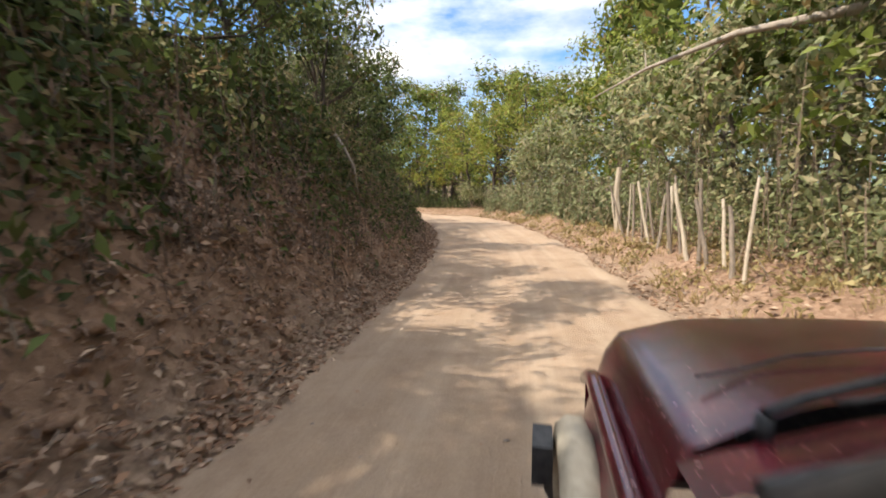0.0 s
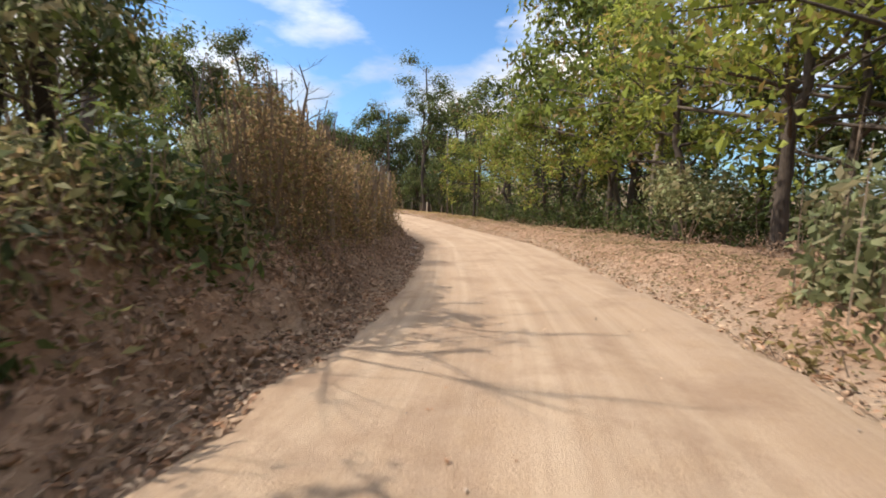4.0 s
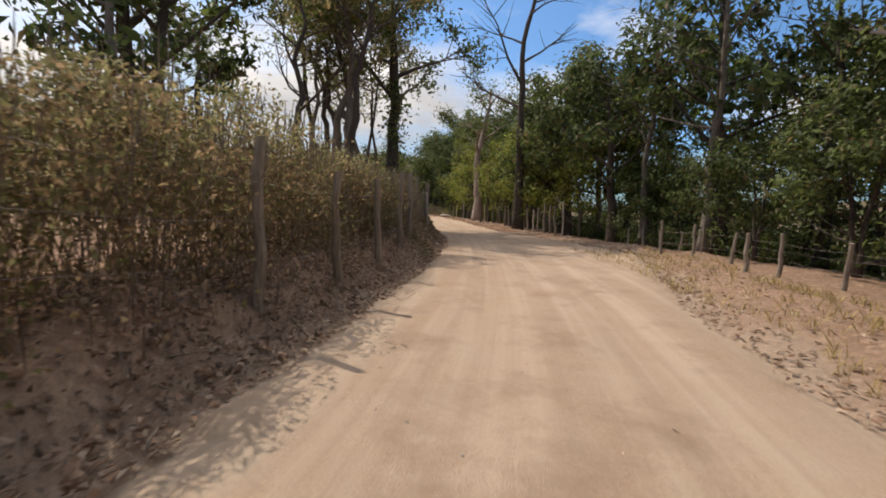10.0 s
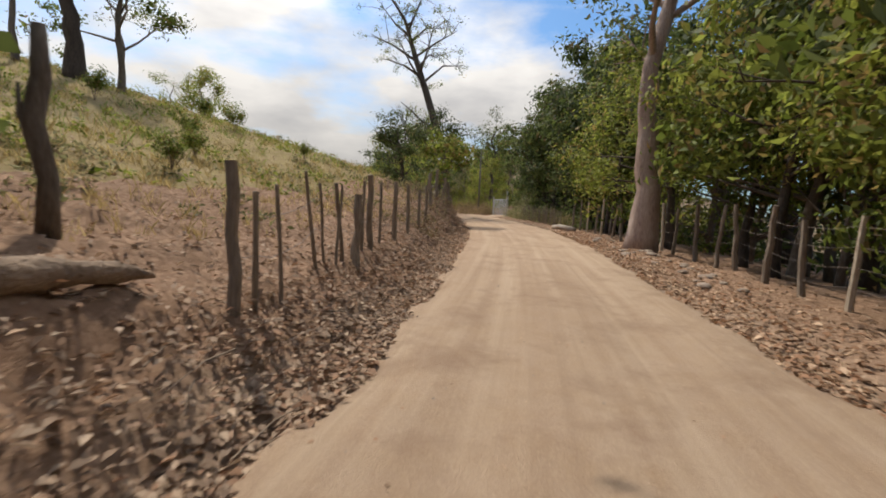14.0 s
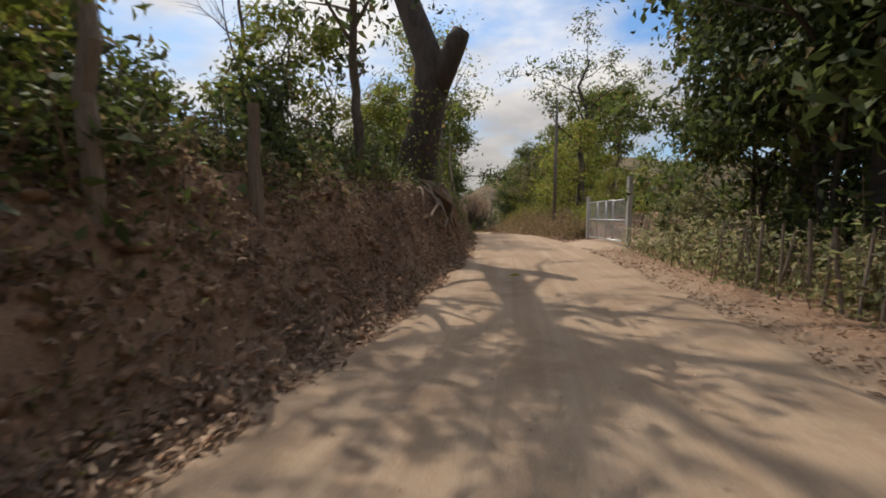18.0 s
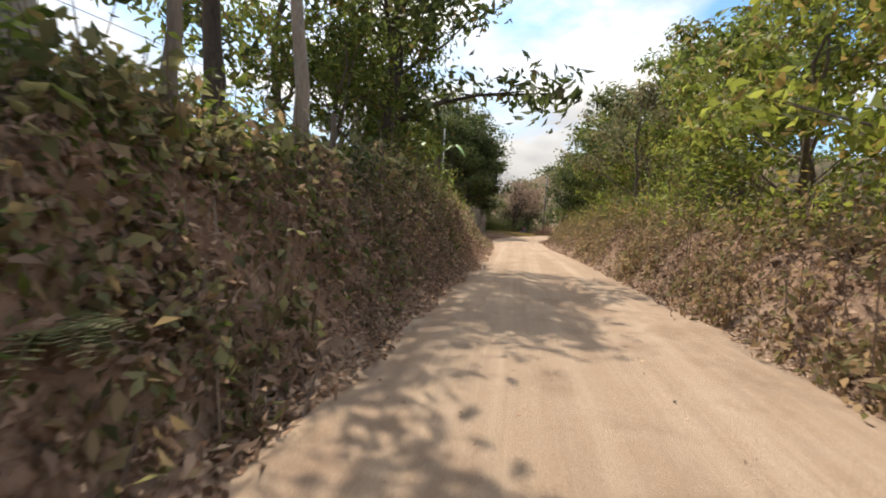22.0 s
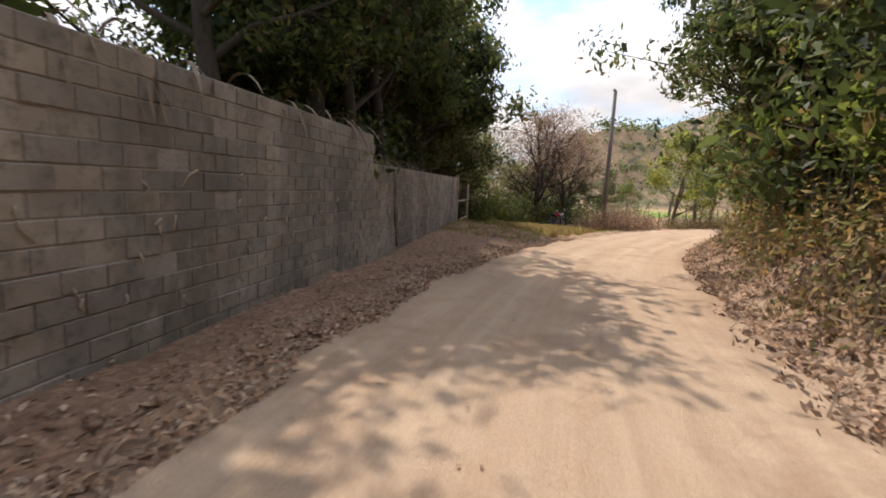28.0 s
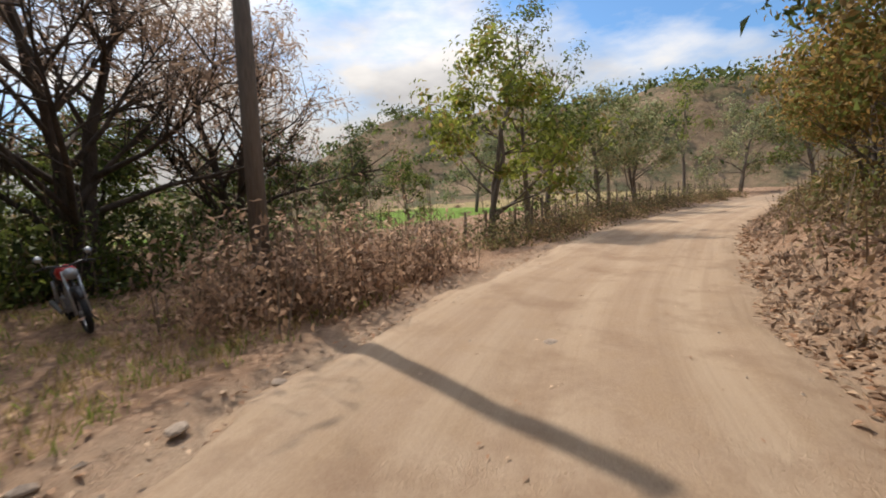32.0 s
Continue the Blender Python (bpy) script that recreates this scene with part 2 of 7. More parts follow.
def road_mat():
    k = Mat("road_sand", 0.95, 0.1)
    f1, f2, f3 = k.noise(0.35, 4.0), k.noise(2.6, 6.0, 0.65), k.noise(60.0, 4.0, 0.7)
    c = k.ramp(f1, (0.3, (0.37, 0.255, 0.175)), (0.7, (0.45, 0.325, 0.23)))
    c = k.mix(k.ramp(f2, (0.4, (0, 0, 0)), (0.75, (0.8, 0.8, 0.8))), c, (0.36, 0.235, 0.14))
    c = k.mix(0.35, c, k.ramp(f3, (0.35, (0.28, 0.18, 0.12)), (0.7, (0.60, 0.46, 0.30))))
    uv = k.n("ShaderNodeUVMap").outputs["UV"]
    mp = k.n("ShaderNodeMapping")
    mp.inputs["Scale"].default_value = (0.05, 2.2, 1)
    k.link(uv, mp.inputs["Vector"])
    n = k.n("ShaderNodeTexNoise", Scale=1.0, Detail=5.0, Roughness=0.6)
    k.link(mp.outputs["Vector"], n.inputs["Vector"])
    c = k.mix(k.ramp(n.outputs["Fac"], (0.45, (0, 0, 0)), (0.65, (0.55, 0.55, 0.55))), c, (0.53, 0.40, 0.28))
    mp2 = k.n("ShaderNodeMapping")
    mp2.inputs["Scale"].default_value = (0.11, 7.0, 1)
    k.link(uv, mp2.inputs["Vector"])
    n2 = k.n("ShaderNodeTexNoise", Scale=1.0, Detail=6.0, Roughness=0.65)
    k.link(mp2.outputs["Vector"], n2.inputs["Vector"])
    c = k.mix(k.ramp(n2.outputs["Fac"], (0.5, (0, 0, 0)), (0.68, (0.32, 0.32, 0.32))), c, (0.31, 0.21, 0.14))
    f4 = k.noise(0.9, 5.0, 0.7)
    c = k.mix(k.ramp(f4, (0.5, (0, 0, 0)), (0.66, (0.65, 0.65, 0.65))), c, (0.29, 0.19, 0.125))
    k.colour(c)
    a = k.n("ShaderNodeMath")
    a.operation = "ADD"
    k.link(f2, a.inputs[0])
    k.link(f3, a.inputs[1])
    k.bump(a.outputs[0], 0.75, 0.03)
    return k.m


M = dict(
    road=road_mat(),
    soil=soil_mat("bank_soil", ((0.335, 0.202, 0.127), (0.43, 0.28, 0.184), (0.24, 0.15, 0.095)), 0.5),
    pasture=soil_mat("dry_pasture", ((0.34, 0.25, 0.12), (0.26, 0.22, 0.08), (0.38, 0.28, 0.16)), 0.6),
    green_field=soil_mat("green_field", ((0.14, 0.24, 0.035), (0.18, 0.28, 0.05), (0.20, 0.24, 0.07))),
    scrub=hill_mat(),
    bark=simple("grey_bark", (0.10, 0.075, 0.055), (0.22, 0.18, 0.14), 5.0, 0.9, 0.2, 0.8, (1, 1, 0.25), 30.0, 0.03),
    bark_dark=simple("dark_bark", (0.045, 0.035, 0.028), (0.11, 0.085, 0.065), 5.0, 0.9, 0.2, 0.8, (1, 1, 0.25), 30.0, 0.03),
    bark_pale=simple("pale_bark", (0.26, 0.21, 0.16), (0.42, 0.35, 0.28), 5.0, 0.9, 0.2, 0.6, (1, 1, 0.3), 30.0, 0.02),
    bark_red=simple("peeling_reddish_bark", (0.22, 0.13, 0.10), (0.42, 0.33, 0.27), 3.0, 0.9, 0.2, 0.8, (1, 1, 0.2), 25.0, 0.03),
    twig=simple("dry_twig", (0.13, 0.09, 0.06), (0.28, 0.21, 0.15), 9.0, 0.9, 0.2, 0.0),
    post=simple("weathered_post", (0.13, 0.10, 0.075), (0.30, 0.24, 0.18), 6.0, 0.9, 0.2, 0.6, (1, 1, 0.15), 40.0, 0.01),
    post_pale=simple("pale_post", (0.36, 0.29, 0.21), (0.52, 0.43, 0.32), 6.0, 0.9, 0.2, 0.6, (1, 1, 0.15), 40.0, 0.01),
    wire=simple("rusty_wire", (0.10, 0.075, 0.06), (0.22, 0.17, 0.14), 20.0, 0.6, 0.4, 0.0),
    steel=simple("galvanised_steel", (0.36, 0.37, 0.38), (0.55, 0.56, 0.57), 8.0, 0.45, 0.5, 0.1, metal=0.7),
    leaf_dark=leaf_mat("leaf_dark_green", (0.052, 0.076, 0.024), (0.165, 0.205, 0.06), (0.19, 0.14, 0.065), 0.2, 0.46),
    leaf_mid=leaf_mat("leaf_green", (0.09, 0.128, 0.024), (0.27, 0.32, 0.07), (0.29, 0.20, 0.08), 0.2, 0.48),
    leaf_yellow=leaf_mat("leaf_yellow_green", (0.145, 0.185, 0.025), (0.38, 0.42, 0.085), (0.36, 0.26, 0.09), 0.24, 0.5),
    leaf_pale=leaf_mat("leaf_dusty_olive", (0.16, 0.18, 0.075), (0.40, 0.43, 0.22), (0.42, 0.36, 0.21), 0.35, 0.45),
    leaf_brown=leaf_mat("leaf_dry_brown", (0.20, 0.13, 0.069), (0.50, 0.345, 0.195), (0.21, 0.19, 0.078), 0.38, 0.5, 0.8),
    leaf_olive=leaf_mat("leaf_olive_brown", (0.14, 0.14, 0.06), (0.38, 0.355, 0.17), (0.33, 0.24, 0.13), 0.32, 0.5, 0.7),
    leaf_orange=leaf_mat("leaf_orange_brown", (0.20, 0.13, 0.04), (0.47, 0.31, 0.11), (0.17, 0.19, 0.05), 0.4, 0.45, 0.7),
    leaf_brush=leaf_mat("dead_brush_leaf", (0.235, 0.155, 0.112), (0.56, 0.39, 0.285), None, 0.0, 0.45, 0.8),
    litter=leaf_mat("fallen_leaf", (0.25, 0.147, 0.092), (0.60, 0.43, 0.305), (0.38, 0.215, 0.13), 0.35, 0.2, 0.8),
    grass_dry=leaf_mat("dry_grass", (0.30, 0.22, 0.085), (0.58, 0.46, 0.22), (0.40, 0.30, 0.13), 0.3, 0.4, 0.8),
    grass_green=leaf_mat("green_grass", (0.17, 0.24, 0.035), (0.36, 0.42, 0.10), (0.42, 0.34, 0.14), 0.35, 0.4, 0.7),
)

# ---------------------------------------------------------------- small mesh tools


class Geo:
    def __init__(self):
        self.v, self.f = [], []

    def add(self, verts, faces):
        o = len(self.v)
        self.v += [tuple(p) for p in verts]
        self.f += [tuple(i + o for i in f) for f in faces]
        return self

    def tube(self, pts, radii, sides=6, cap=True):
        pts = [Vector(p) for p in pts]
        rings, side = [], Vector((1, 0.3, 0.1))
        for i, p in enumerate(pts):
            a = (pts[min(i + 1, len(pts) - 1)] - pts[max(i - 1, 0)]).normalized()
            u = (side - a * side.dot(a))
            u = u.normalized() if u.length > 1e-4 else a.orthogonal().normalized()
            side, w = u, a.cross(u)
            rings += [p + (u * math.cos(q) + w * math.sin(q)) * radii[i] for q in (2 * math.pi * j / sides for j in range(sides))]
        n = len(pts)
        faces = [(i * sides + j, i * sides + (j + 1) % sides, (i + 1) * sides + (j + 1) % sides, (i + 1) * sides + j) for i in range(n - 1) for j in range(sides)]
        if cap:
            faces += [tuple(range(sides - 1, -1, -1)), tuple((n - 1) * sides + j for j in range(sides))]
        return self.add(rings, faces)

    def box(self, lo, hi, m=None):
        x0, y0, z0 = lo
        x1, y1, z1 = hi
        v = [Vector(p) for p in ((x0, y0, z0), (x1, y0, z0), (x1, y1, z0), (x0, y1, z0), (x0, y0, z1), (x1, y0, z1), (x1, y1, z1), (x0, y1, z1))]
        if m:
            v = [m @ p for p in v]
        return self.add(v, [(3, 2, 1, 0), (4, 5, 6, 7), (0, 1, 5, 4), (1, 2, 6, 5), (2, 3, 7, 6), (3, 0, 4, 7)])

    def mesh(self, name, mat, smooth=True):
        me = bpy.data.meshes.new(name)
        me.from_pydata(self.v, [], self.f)
        if smooth:
            me.polygons.foreach_set("use_smooth", [True] * len(me.polygons))
        me.materials.append(mat)
        me.update()
        return me


def quads(name, co, mat):
    """A mesh of loose quads from an array (n, 4, 3)."""
    n = len(co)
    me = bpy.data.meshes.new(name)
    me.vertices.add(4 * n)
    me.vertices.foreach_set("co", np.ascontiguousarray(co, dtype=np.float32).ravel())
    me.loops.add(4 * n)
    me.loops.foreach_set("vertex_index", np.arange(4 * n, dtype=np.int32))
    me.polygons.add(n)
    me.polygons.foreach_set("loop_start", np.arange(0, 4 * n, 4, dtype=np.int32))
    me.materials.append(mat)
    me.update(calc_edges=True)
    return me


def leaves(pts, size, rng, width=0.42, droop=0.3, flat=0.0, face=None):
    """Leaf quads at the given points (n, 3): folded diamonds, turned at random or towards face (n, 3)."""
    n = len(pts)
    r = rng.normal(0, 1, (n, 3))
    if flat:
        r = r * (1 - flat) + np.array([0, 0, 3.0 * flat])
    if face is not None:
        r = r * 0.55 + face + np.array([0, 0, 0.25])
    r /= np.linalg.norm(r, axis=1)[:, None] + 1e-6
    a = rng.uniform(0, 2 * np.pi, n)
    el = rng.normal(-droop, 0.55, n) * (1 - flat)
    d = np.stack([np.cos(a) * np.cos(el), np.sin(a) * np.cos(el), np.sin(el)], 1)
    d -= r * (d * r).sum(1)[:, None]
    d /= np.linalg.norm(d, axis=1)[:, None] + 1e-6
    side = np.cross(d, r)
    L = (size * rng.uniform(0.6, 1.3, n))[:, None]
    W = L * width * rng.uniform(0.75, 1.25, n)[:, None] * 0.5
    mid = pts + d * L * rng.uniform(0.38, 0.6, n)[:, None]
    fold = r * L * 0.10
    return np.stack([pts, mid - side * W + fold, pts + d * L - r * L * 0.12, mid + side * W + fold], 1)


def blades(pts, height, rng, width=0.007, lean=0.5):
    n = len(pts)
    a = rng.uniform(0, 2 * np.pi, n)
    h = (height * rng.uniform(0.5, 1.3, n))[:, None]
    out = np.stack([np.cos(a), np.sin(a), np.zeros(n)], 1) * h * (lean * rng.uniform(0.2, 1.2, n))[:, None]
    side = np.stack([-np.sin(a), np.cos(a), np.zeros(n)], 1) * width
    up = np.array([0, 0, 1.0]) * h
    return np.stack([pts - side, pts + side, pts + out * 0.6 + up * 0.75 + side * 0.6, pts + out + up], 1)


def part(name, me, parent, label=""):
    ob = new(name, me)
    ob.parent = parent
    if label:
        ob["label"] = label
    return ob


def thing(name, label, category, group="", kind="", me=None):
    return tagged(new(name, me), label, category, group, kind)


# ---------------------------------------------------------------- the lie of the land
LINE = [(-4.3, -24.0, 1.25), (-2.9, -16.0, 0.9)] + [(-1.5, -8.0, 0.29), (-0.0, 0.0, 0.10), (1.2, 7.9, -0.08), (1.9, 15.9, -0.15), (1.5, 23.9, -0.10), (0.1, 31.8, -0.20), (-2.6, 39.3, -0.45), (-5.8, 46.4, -0.57), (-10.4, 53.0, -0.55), (-15.4, 59.3, -0.34), (-21.2, 64.7, -0.22), (-27.6, 69.5, -0.17), (-34.4, 73.9, -0.15), (-41.6, 77.7, -0.16), (-48.7, 81.1, -0.05), (-56.2, 84.3, 0.11), (-63.6, 87.0, 0.24), (-71.1, 89.2, 0.31), (-78.8, 91.3, 0.37), (-86.9, 93.0, 0.43), (-94.6, 94.5, 0.48), (-102.3, 95.9, 0.46), (-110.5, 96.9, 0.28), (-118.3, 97.9, 0.01), (-126.3, 98.9, -0.33), (-134.3, 99.7, -0.64), (-142.1, 100.9, -0.82), (-149.7, 103.1, -1.00), (-157.1, 106.5, -1.22), (-163.9, 110.7, -1.34)] + [
    (-168.6, 115.4, -1.42), (-173.8, 121.6, -1.48), (-178.4, 128.6, -1.5), (-182.4, 136.2, -1.42), (-185.4, 144.5, -1.25), (-187.0, 153.0, -1.0)]
cp = np.array(LINE)
fine = []
for i in range(len(cp) - 1):
    p0, p1, p2, p3 = cp[max(i - 1, 0)], cp[i], cp[i + 1], cp[min(i + 2, len(cp) - 1)]
    for u in np.arange(0, 1, 1 / 16):
        fine.append(0.5 * (2 * p1 + (p2 - p0) * u + (2 * p0 - 5 * p1 + 4 * p2 - p3) * u * u + (3 * p1 - p0 - 3 * p2 + p3) * u ** 3))
fine = np.array(fine)
arc = np.r_[0, np.cumsum(np.hypot(*np.diff(fine[:, :2], axis=0).T))]
arc -= arc[np.argmin((fine[:, :2] ** 2).sum(1))]
S0, S1 = arc[0], arc[-1]
tang = np.gradient(fine[:, :2], axis=0)
tang /= np.linalg.norm(tang, axis=1)[:, None]


def keys(*pairs):
    a = np.array(pairs, float)
    return lambda s: np.interp(s, a[:, 0], a[:, 1])


EL = keys((-24, 1.8), (5, 1.9), (14, 2.2), (24, 2.3), (40, 1.9), (55, 2.0), (70, 2.2), (84, 1.7), (98, 1.5), (112, 1.9), (130, 2.2), (145, 1.4), (160, 1.6), (175, 1.2), (190, 1.5), (203, 2.3), (213, 2.4), (222, 2.2), (230, 2.2), (240, 2.3))
ER = keys((-24, 2.2), (10, 2.1), (22, 2.2), (45, 2.9), (64, 2.3), (74, 2.7), (83, 5.0), (92, 3.6), (100, 2.7), (130, 2.9), (149, 3.3), (165, 3.0), (186, 2.6), (207, 2.4), (217, 2.0), (230, 2.0), (245, 2.2))
HL = keys((-24, 3.2), (10, 3.0), (22, 2.4), (32, 1.2), (40, 0.65), (80, 0.65), (88, 1.0), (93, 1.6), (96, 1.2), (99, 0.5), (110, 0.6), (116, 1.3), (130, 1.7), (142, 2.1), (155, 1.9), (170, 1.8), (182, 1.2), (189, 0.15), (193, -0.1), (206, -0.05), (211, 0.15), (215, 0.25), (220, -0.05), (226, -0.3), (232, -0.35), (240, 0.15))
WL = keys((-24, 2.4), (22, 2.4), (34, 1.6), (42, 1.0), (88, 1.1), (98, 1.4), (116, 1.4), (180, 1.2), (190, 1.6), (212, 2.0), (218, 4.0), (232, 4.0), (240, 1.5))
GL = keys((-24, 0.25), (25, 0.2), (38, 0.03), (88, 0.06), (97, 0.26), (128, 0.28), (140, 0.15), (150, 0.05), (240, 0.0))
HR = keys((-24, 0.5), (22, 0.45), (34, 0.5), (50, 0.45), (62, 0.25), (90, 0.15), (110, 0.1), (140, 0.1), (155.5, 0.1), (158, 0.8), (162, 1.3), (185, 1.3), (196, 0.9), (212, 0.7), (240, 0.7))
WR = keys((-24, 1.4), (60, 1.6), (140, 1.0), (160, 1.2), (212, 1.4), (240, 1.4))
GR = keys((-24, 0.1), (40, 0.02), (60, -0.06), (90, -0.1), (125, -0.08), (140, 0.0), (160, 0.06), (240, 0.05))


def smooth(u):
    u = np.clip(u, 0, 1)
    return u * u * (3 - 2 * u)


def wob(s, d, f, seed=0.0):
    """Cheap smooth noise over the plan, about -1 to 1."""
    return (np.sin(s * f + 1.7 * np.sin(d * f * 0.83 + seed) + seed) * np.cos(d * f * 1.13 - 0.6 * np.sin(s * f * 0.71) + 2.1 * seed)
            + 0.5 * np.sin(s * f * 2.3 + d * f * 1.9 + seed * 3.1) * np.cos(d * f * 2.7 - s * f * 1.1))


def lift(s, d):
    """Height of the ground over the road's line."""
    s, d = np.asarray(s, float), np.asarray(d, float)
    left, right = d - EL(s), -d - ER(s)
    h = np.where(left > 0, HL(s) * smooth(left / WL(s)) + GL(s) * np.clip(left - WL(s) * 0.7, 0, 34), 0.0)
    h = h + np.where(right > 0, HR(s) * smooth(right / WR(s)) + GR(s) * np.clip(right - WR(s) * 0.7, 0, 14), 0.0)
    out = np.maximum(np.maximum(left, right), 0)
    rough = smooth(out / 0.8)
    h = h + rough * (0.10 * wob(s, d, 1.1, 0.4) + 0.06 * wob(s, d, 3.1, 1.9) + 0.035 * wob(s, d, 7.0, 2.2)) * (0.5 + 0.5 * np.minimum(1.5, np.where(d > 0, HL(s), HR(s))))
    face = smooth(out / 0.5) * (1 - smooth((out - 3.4) / 1.5)) * np.clip(np.where(d > 0, HL(s), HR(s)) / 1.4, 0, 1)
    h = h - face * (0.16 * np.abs(wob(s * 0.8, d * 1.5, 3.3, 0.9)) + 0.07 * np.abs(wob(s, d * 1.3, 8.0, 2.7)) - 0.08)
    return h


def base(s):
    i = np.interp(s, arc, np.arange(len(arc)))
    k = np.arange(len(arc))
    return np.interp(i, k, fine[:, 0]), np.interp(i, k, fine[:, 1]), np.interp(i, k, fine[:, 2]), np.interp(i, k, tang[:, 0]), np.interp(i, k, tang[:, 1])


def spot(s, d, h=0.0):
    """Places in the world (n, 3) on the ground beside the road: s along it, d to its left."""
    s, d = np.asarray(s, float), np.asarray(d, float)
    x, y, z, tx, ty = base(s)
    return np.stack([x - ty * d, y + tx * d, z + lift(s, d) + h], -1)


def at(s, d, h=0.0, turn=0.0, tilt=0.0, lean=0.0):
    """A pose on the ground, whose x runs along the road."""
    x, y, z = spot(s, d, h)
    tx, ty = base(s)[3:]
    return pose(x, y, z, tilt, lean, math.degrees(math.atan2(ty, tx)) + turn)


def ribbon(name, ss, cols, fn, mats, pick):
    """A sheet along the road; cols: offsets; fn gives the heights."""
    S, D = np.meshgrid(ss, cols, indexing="ij")
    x, y, z, tx, ty = base(S.ravel())
    d = D.ravel()
    co = np.stack([x - ty * d, y + tx * d, z + fn(S.ravel(), d)], -1)
    n, m = len(ss), len(cols)
    i = (np.arange(n - 1)[:, None] * m + np.arange(m - 1)[None]).ravel()
    faces = np.stack([i, i + m, i + m + 1, i + 1], 1)
    me = bpy.data.meshes.new(name)
    me.from_pydata(co.tolist(), [], faces.tolist())
    uv = me.uv_layers.new(name="UVMap")
    suv = np.stack([S.ravel(), d], 1)
    uv.data.foreach_set("uv", suv[faces.ravel()].ravel())
    for mt in mats:
        me.materials.append(mt)
    sc, dc = S.ravel()[faces].mean(1), d[faces].mean(1)
    me.polygons.foreach_set("material_index", pick(sc, dc).astype(np.int32))
    me.polygons.foreach_set("use_smooth", np.ones(len(faces), bool))
    sv, out = S.ravel(), np.maximum(d - EL(S.ravel()), -d - ER(S.ravel()))
    sand = np.clip(1.1 - (out + 0.25 * wob(sv, d, 2.3, 0.6)) / 0.75, 0, 1)
    me.attributes.new("sand", "FLOAT", "POINT").data.foreach_set("value", sand.astype(np.float32))
    me.update()
    return me


def ground_pick(s, d):
    k = np.zeros(len(s))
    k[(d > 6.5) & (s > 96) & (s < 190)] = 1
    k[(d > 13)] = 1
    k[(d < -9) & (s > 212)] = 3
    k[(d < -12)] = 3
    k[(d > 13) & (d < 26) & (s > 232) & (s < 252)] = 2
    k[(d < -ER(s) + 0.5) & (s > 149.0) & (s < 155.5) & (d > -14)] = 4
    return k


def sides(s, d):
    """The ground beside the road, whose outer edges run down to the far land."""
    k = smooth((np.abs(d) - 31) / 14)
    return (lift(s, d) - 0.05 * (np.abs(d) < 2.6)) * (1 - k) + (-4.0 - base(s)[2]) * k


near = np.r_[np.arange(1.0, 5.61, 0.12), np.arange(6.0, 13, 0.6), np.arange(14, 46, 2.5)]
cols = np.r_[-near[::-1], 0, near]
ground_me = ribbon("ground", np.arange(S0, S1, 0.33), cols, lambda s, d: sides(s, d), [M["soil"], M["pasture"], M["green_field"], M["scrub"], M["road"]], ground_pick)
ground = thing("ground", "brown dry soil banks and pasture beside the road", "ground", kind="structure", me=ground_me)

# hills and the land to the horizon
gx, gy = np.meshgrid(np.r_[np.arange(-1500, -420, 90), np.arange(-420, 140, 9), np.arange(140, 1500, 90)], np.r_[np.arange(-1500, -140, 90), np.arange(-140, 330, 9), np.arange(330, 1500, 90)], indexing="ij")


def hill(cx, cy, rx, ry, h, turn=0.0):
    c, s_ = math.cos(radians(turn)), math.sin(radians(turn))
    u, v = (gx - cx) * c + (gy - cy) * s_, -(gx - cx) * s_ + (gy - cy) * c
    return h * np.exp(-((u / rx) ** 2 + (v / ry) ** 2))


gz = np.maximum.reduce([hill(-285, 147, 42, 32, 25, 60), hill(-240, 205, 60, 40, 28, 45), hill(-300, 95, 60, 40, 7, 80), hill(-420, 240, 120, 95, 50), hill(-60, -110, 120, 60, 18), hill(-150, -70, 120, 60, 22), hill(-60, 300, 160, 90, 14)])
gz *= 1 + 0.08 * wob(gx, gy, 0.043, 0.7) + 0.03 * wob(gx, gy, 0.11, 0.2)
away = np.min(np.hypot(gx[..., None] - cp[::2, 0], gy[..., None] - cp[::2, 1]), axis=-1)
gz = gz * smooth((away - 34) / 30) - 3.6
n, m = gx.shape
idx = (np.arange(n - 1)[:, None] * m + np.arange(m - 1)[None]).ravel()
hill_me = bpy.data.meshes.new("hills")
hill_me.from_pydata(np.stack([gx, gy, gz], -1).reshape(-1, 3).tolist(), [], np.stack([idx, idx + m, idx + m + 1, idx + 1], 1).tolist())
hill_me.materials.append(M["scrub"])
hill_me.polygons.foreach_set("use_smooth", np.ones(len(hill_me.polygons), bool))
hills = thing("ground_hills", "brown scrubby hills and land reaching the horizon", "hills", kind="structure", me=hill_me)


def land(x, y):
    """Height of the far land."""
    i = int(np.argmin(np.abs(gx[:, 0] - x)))
    j = int(np.argmin(np.abs(gy[0] - y)))
    return float(gz[i, j])


# the road itself, with ruts and crumbling edges
def road_lift(s, d):
    e = np.where(d > 0, EL(s) - d, ER(s) + d)
    edge = smooth((e + 0.12 + 0.22 * wob(s, d, 1.9, 0.3)) / 0.45)
    rut = -0.028 * np.exp(-((d + 1.25) / 0.28) ** 2) - 0.028 * np.exp(-((d - 0.35) / 0.28) ** 2)
    return edge * (0.055 + rut + 0.014 * wob(s, d, 1.3, 2.0) + 0.009 * wob(s, d, 4.3, 1.0)) - 0.07 * (1 - edge)


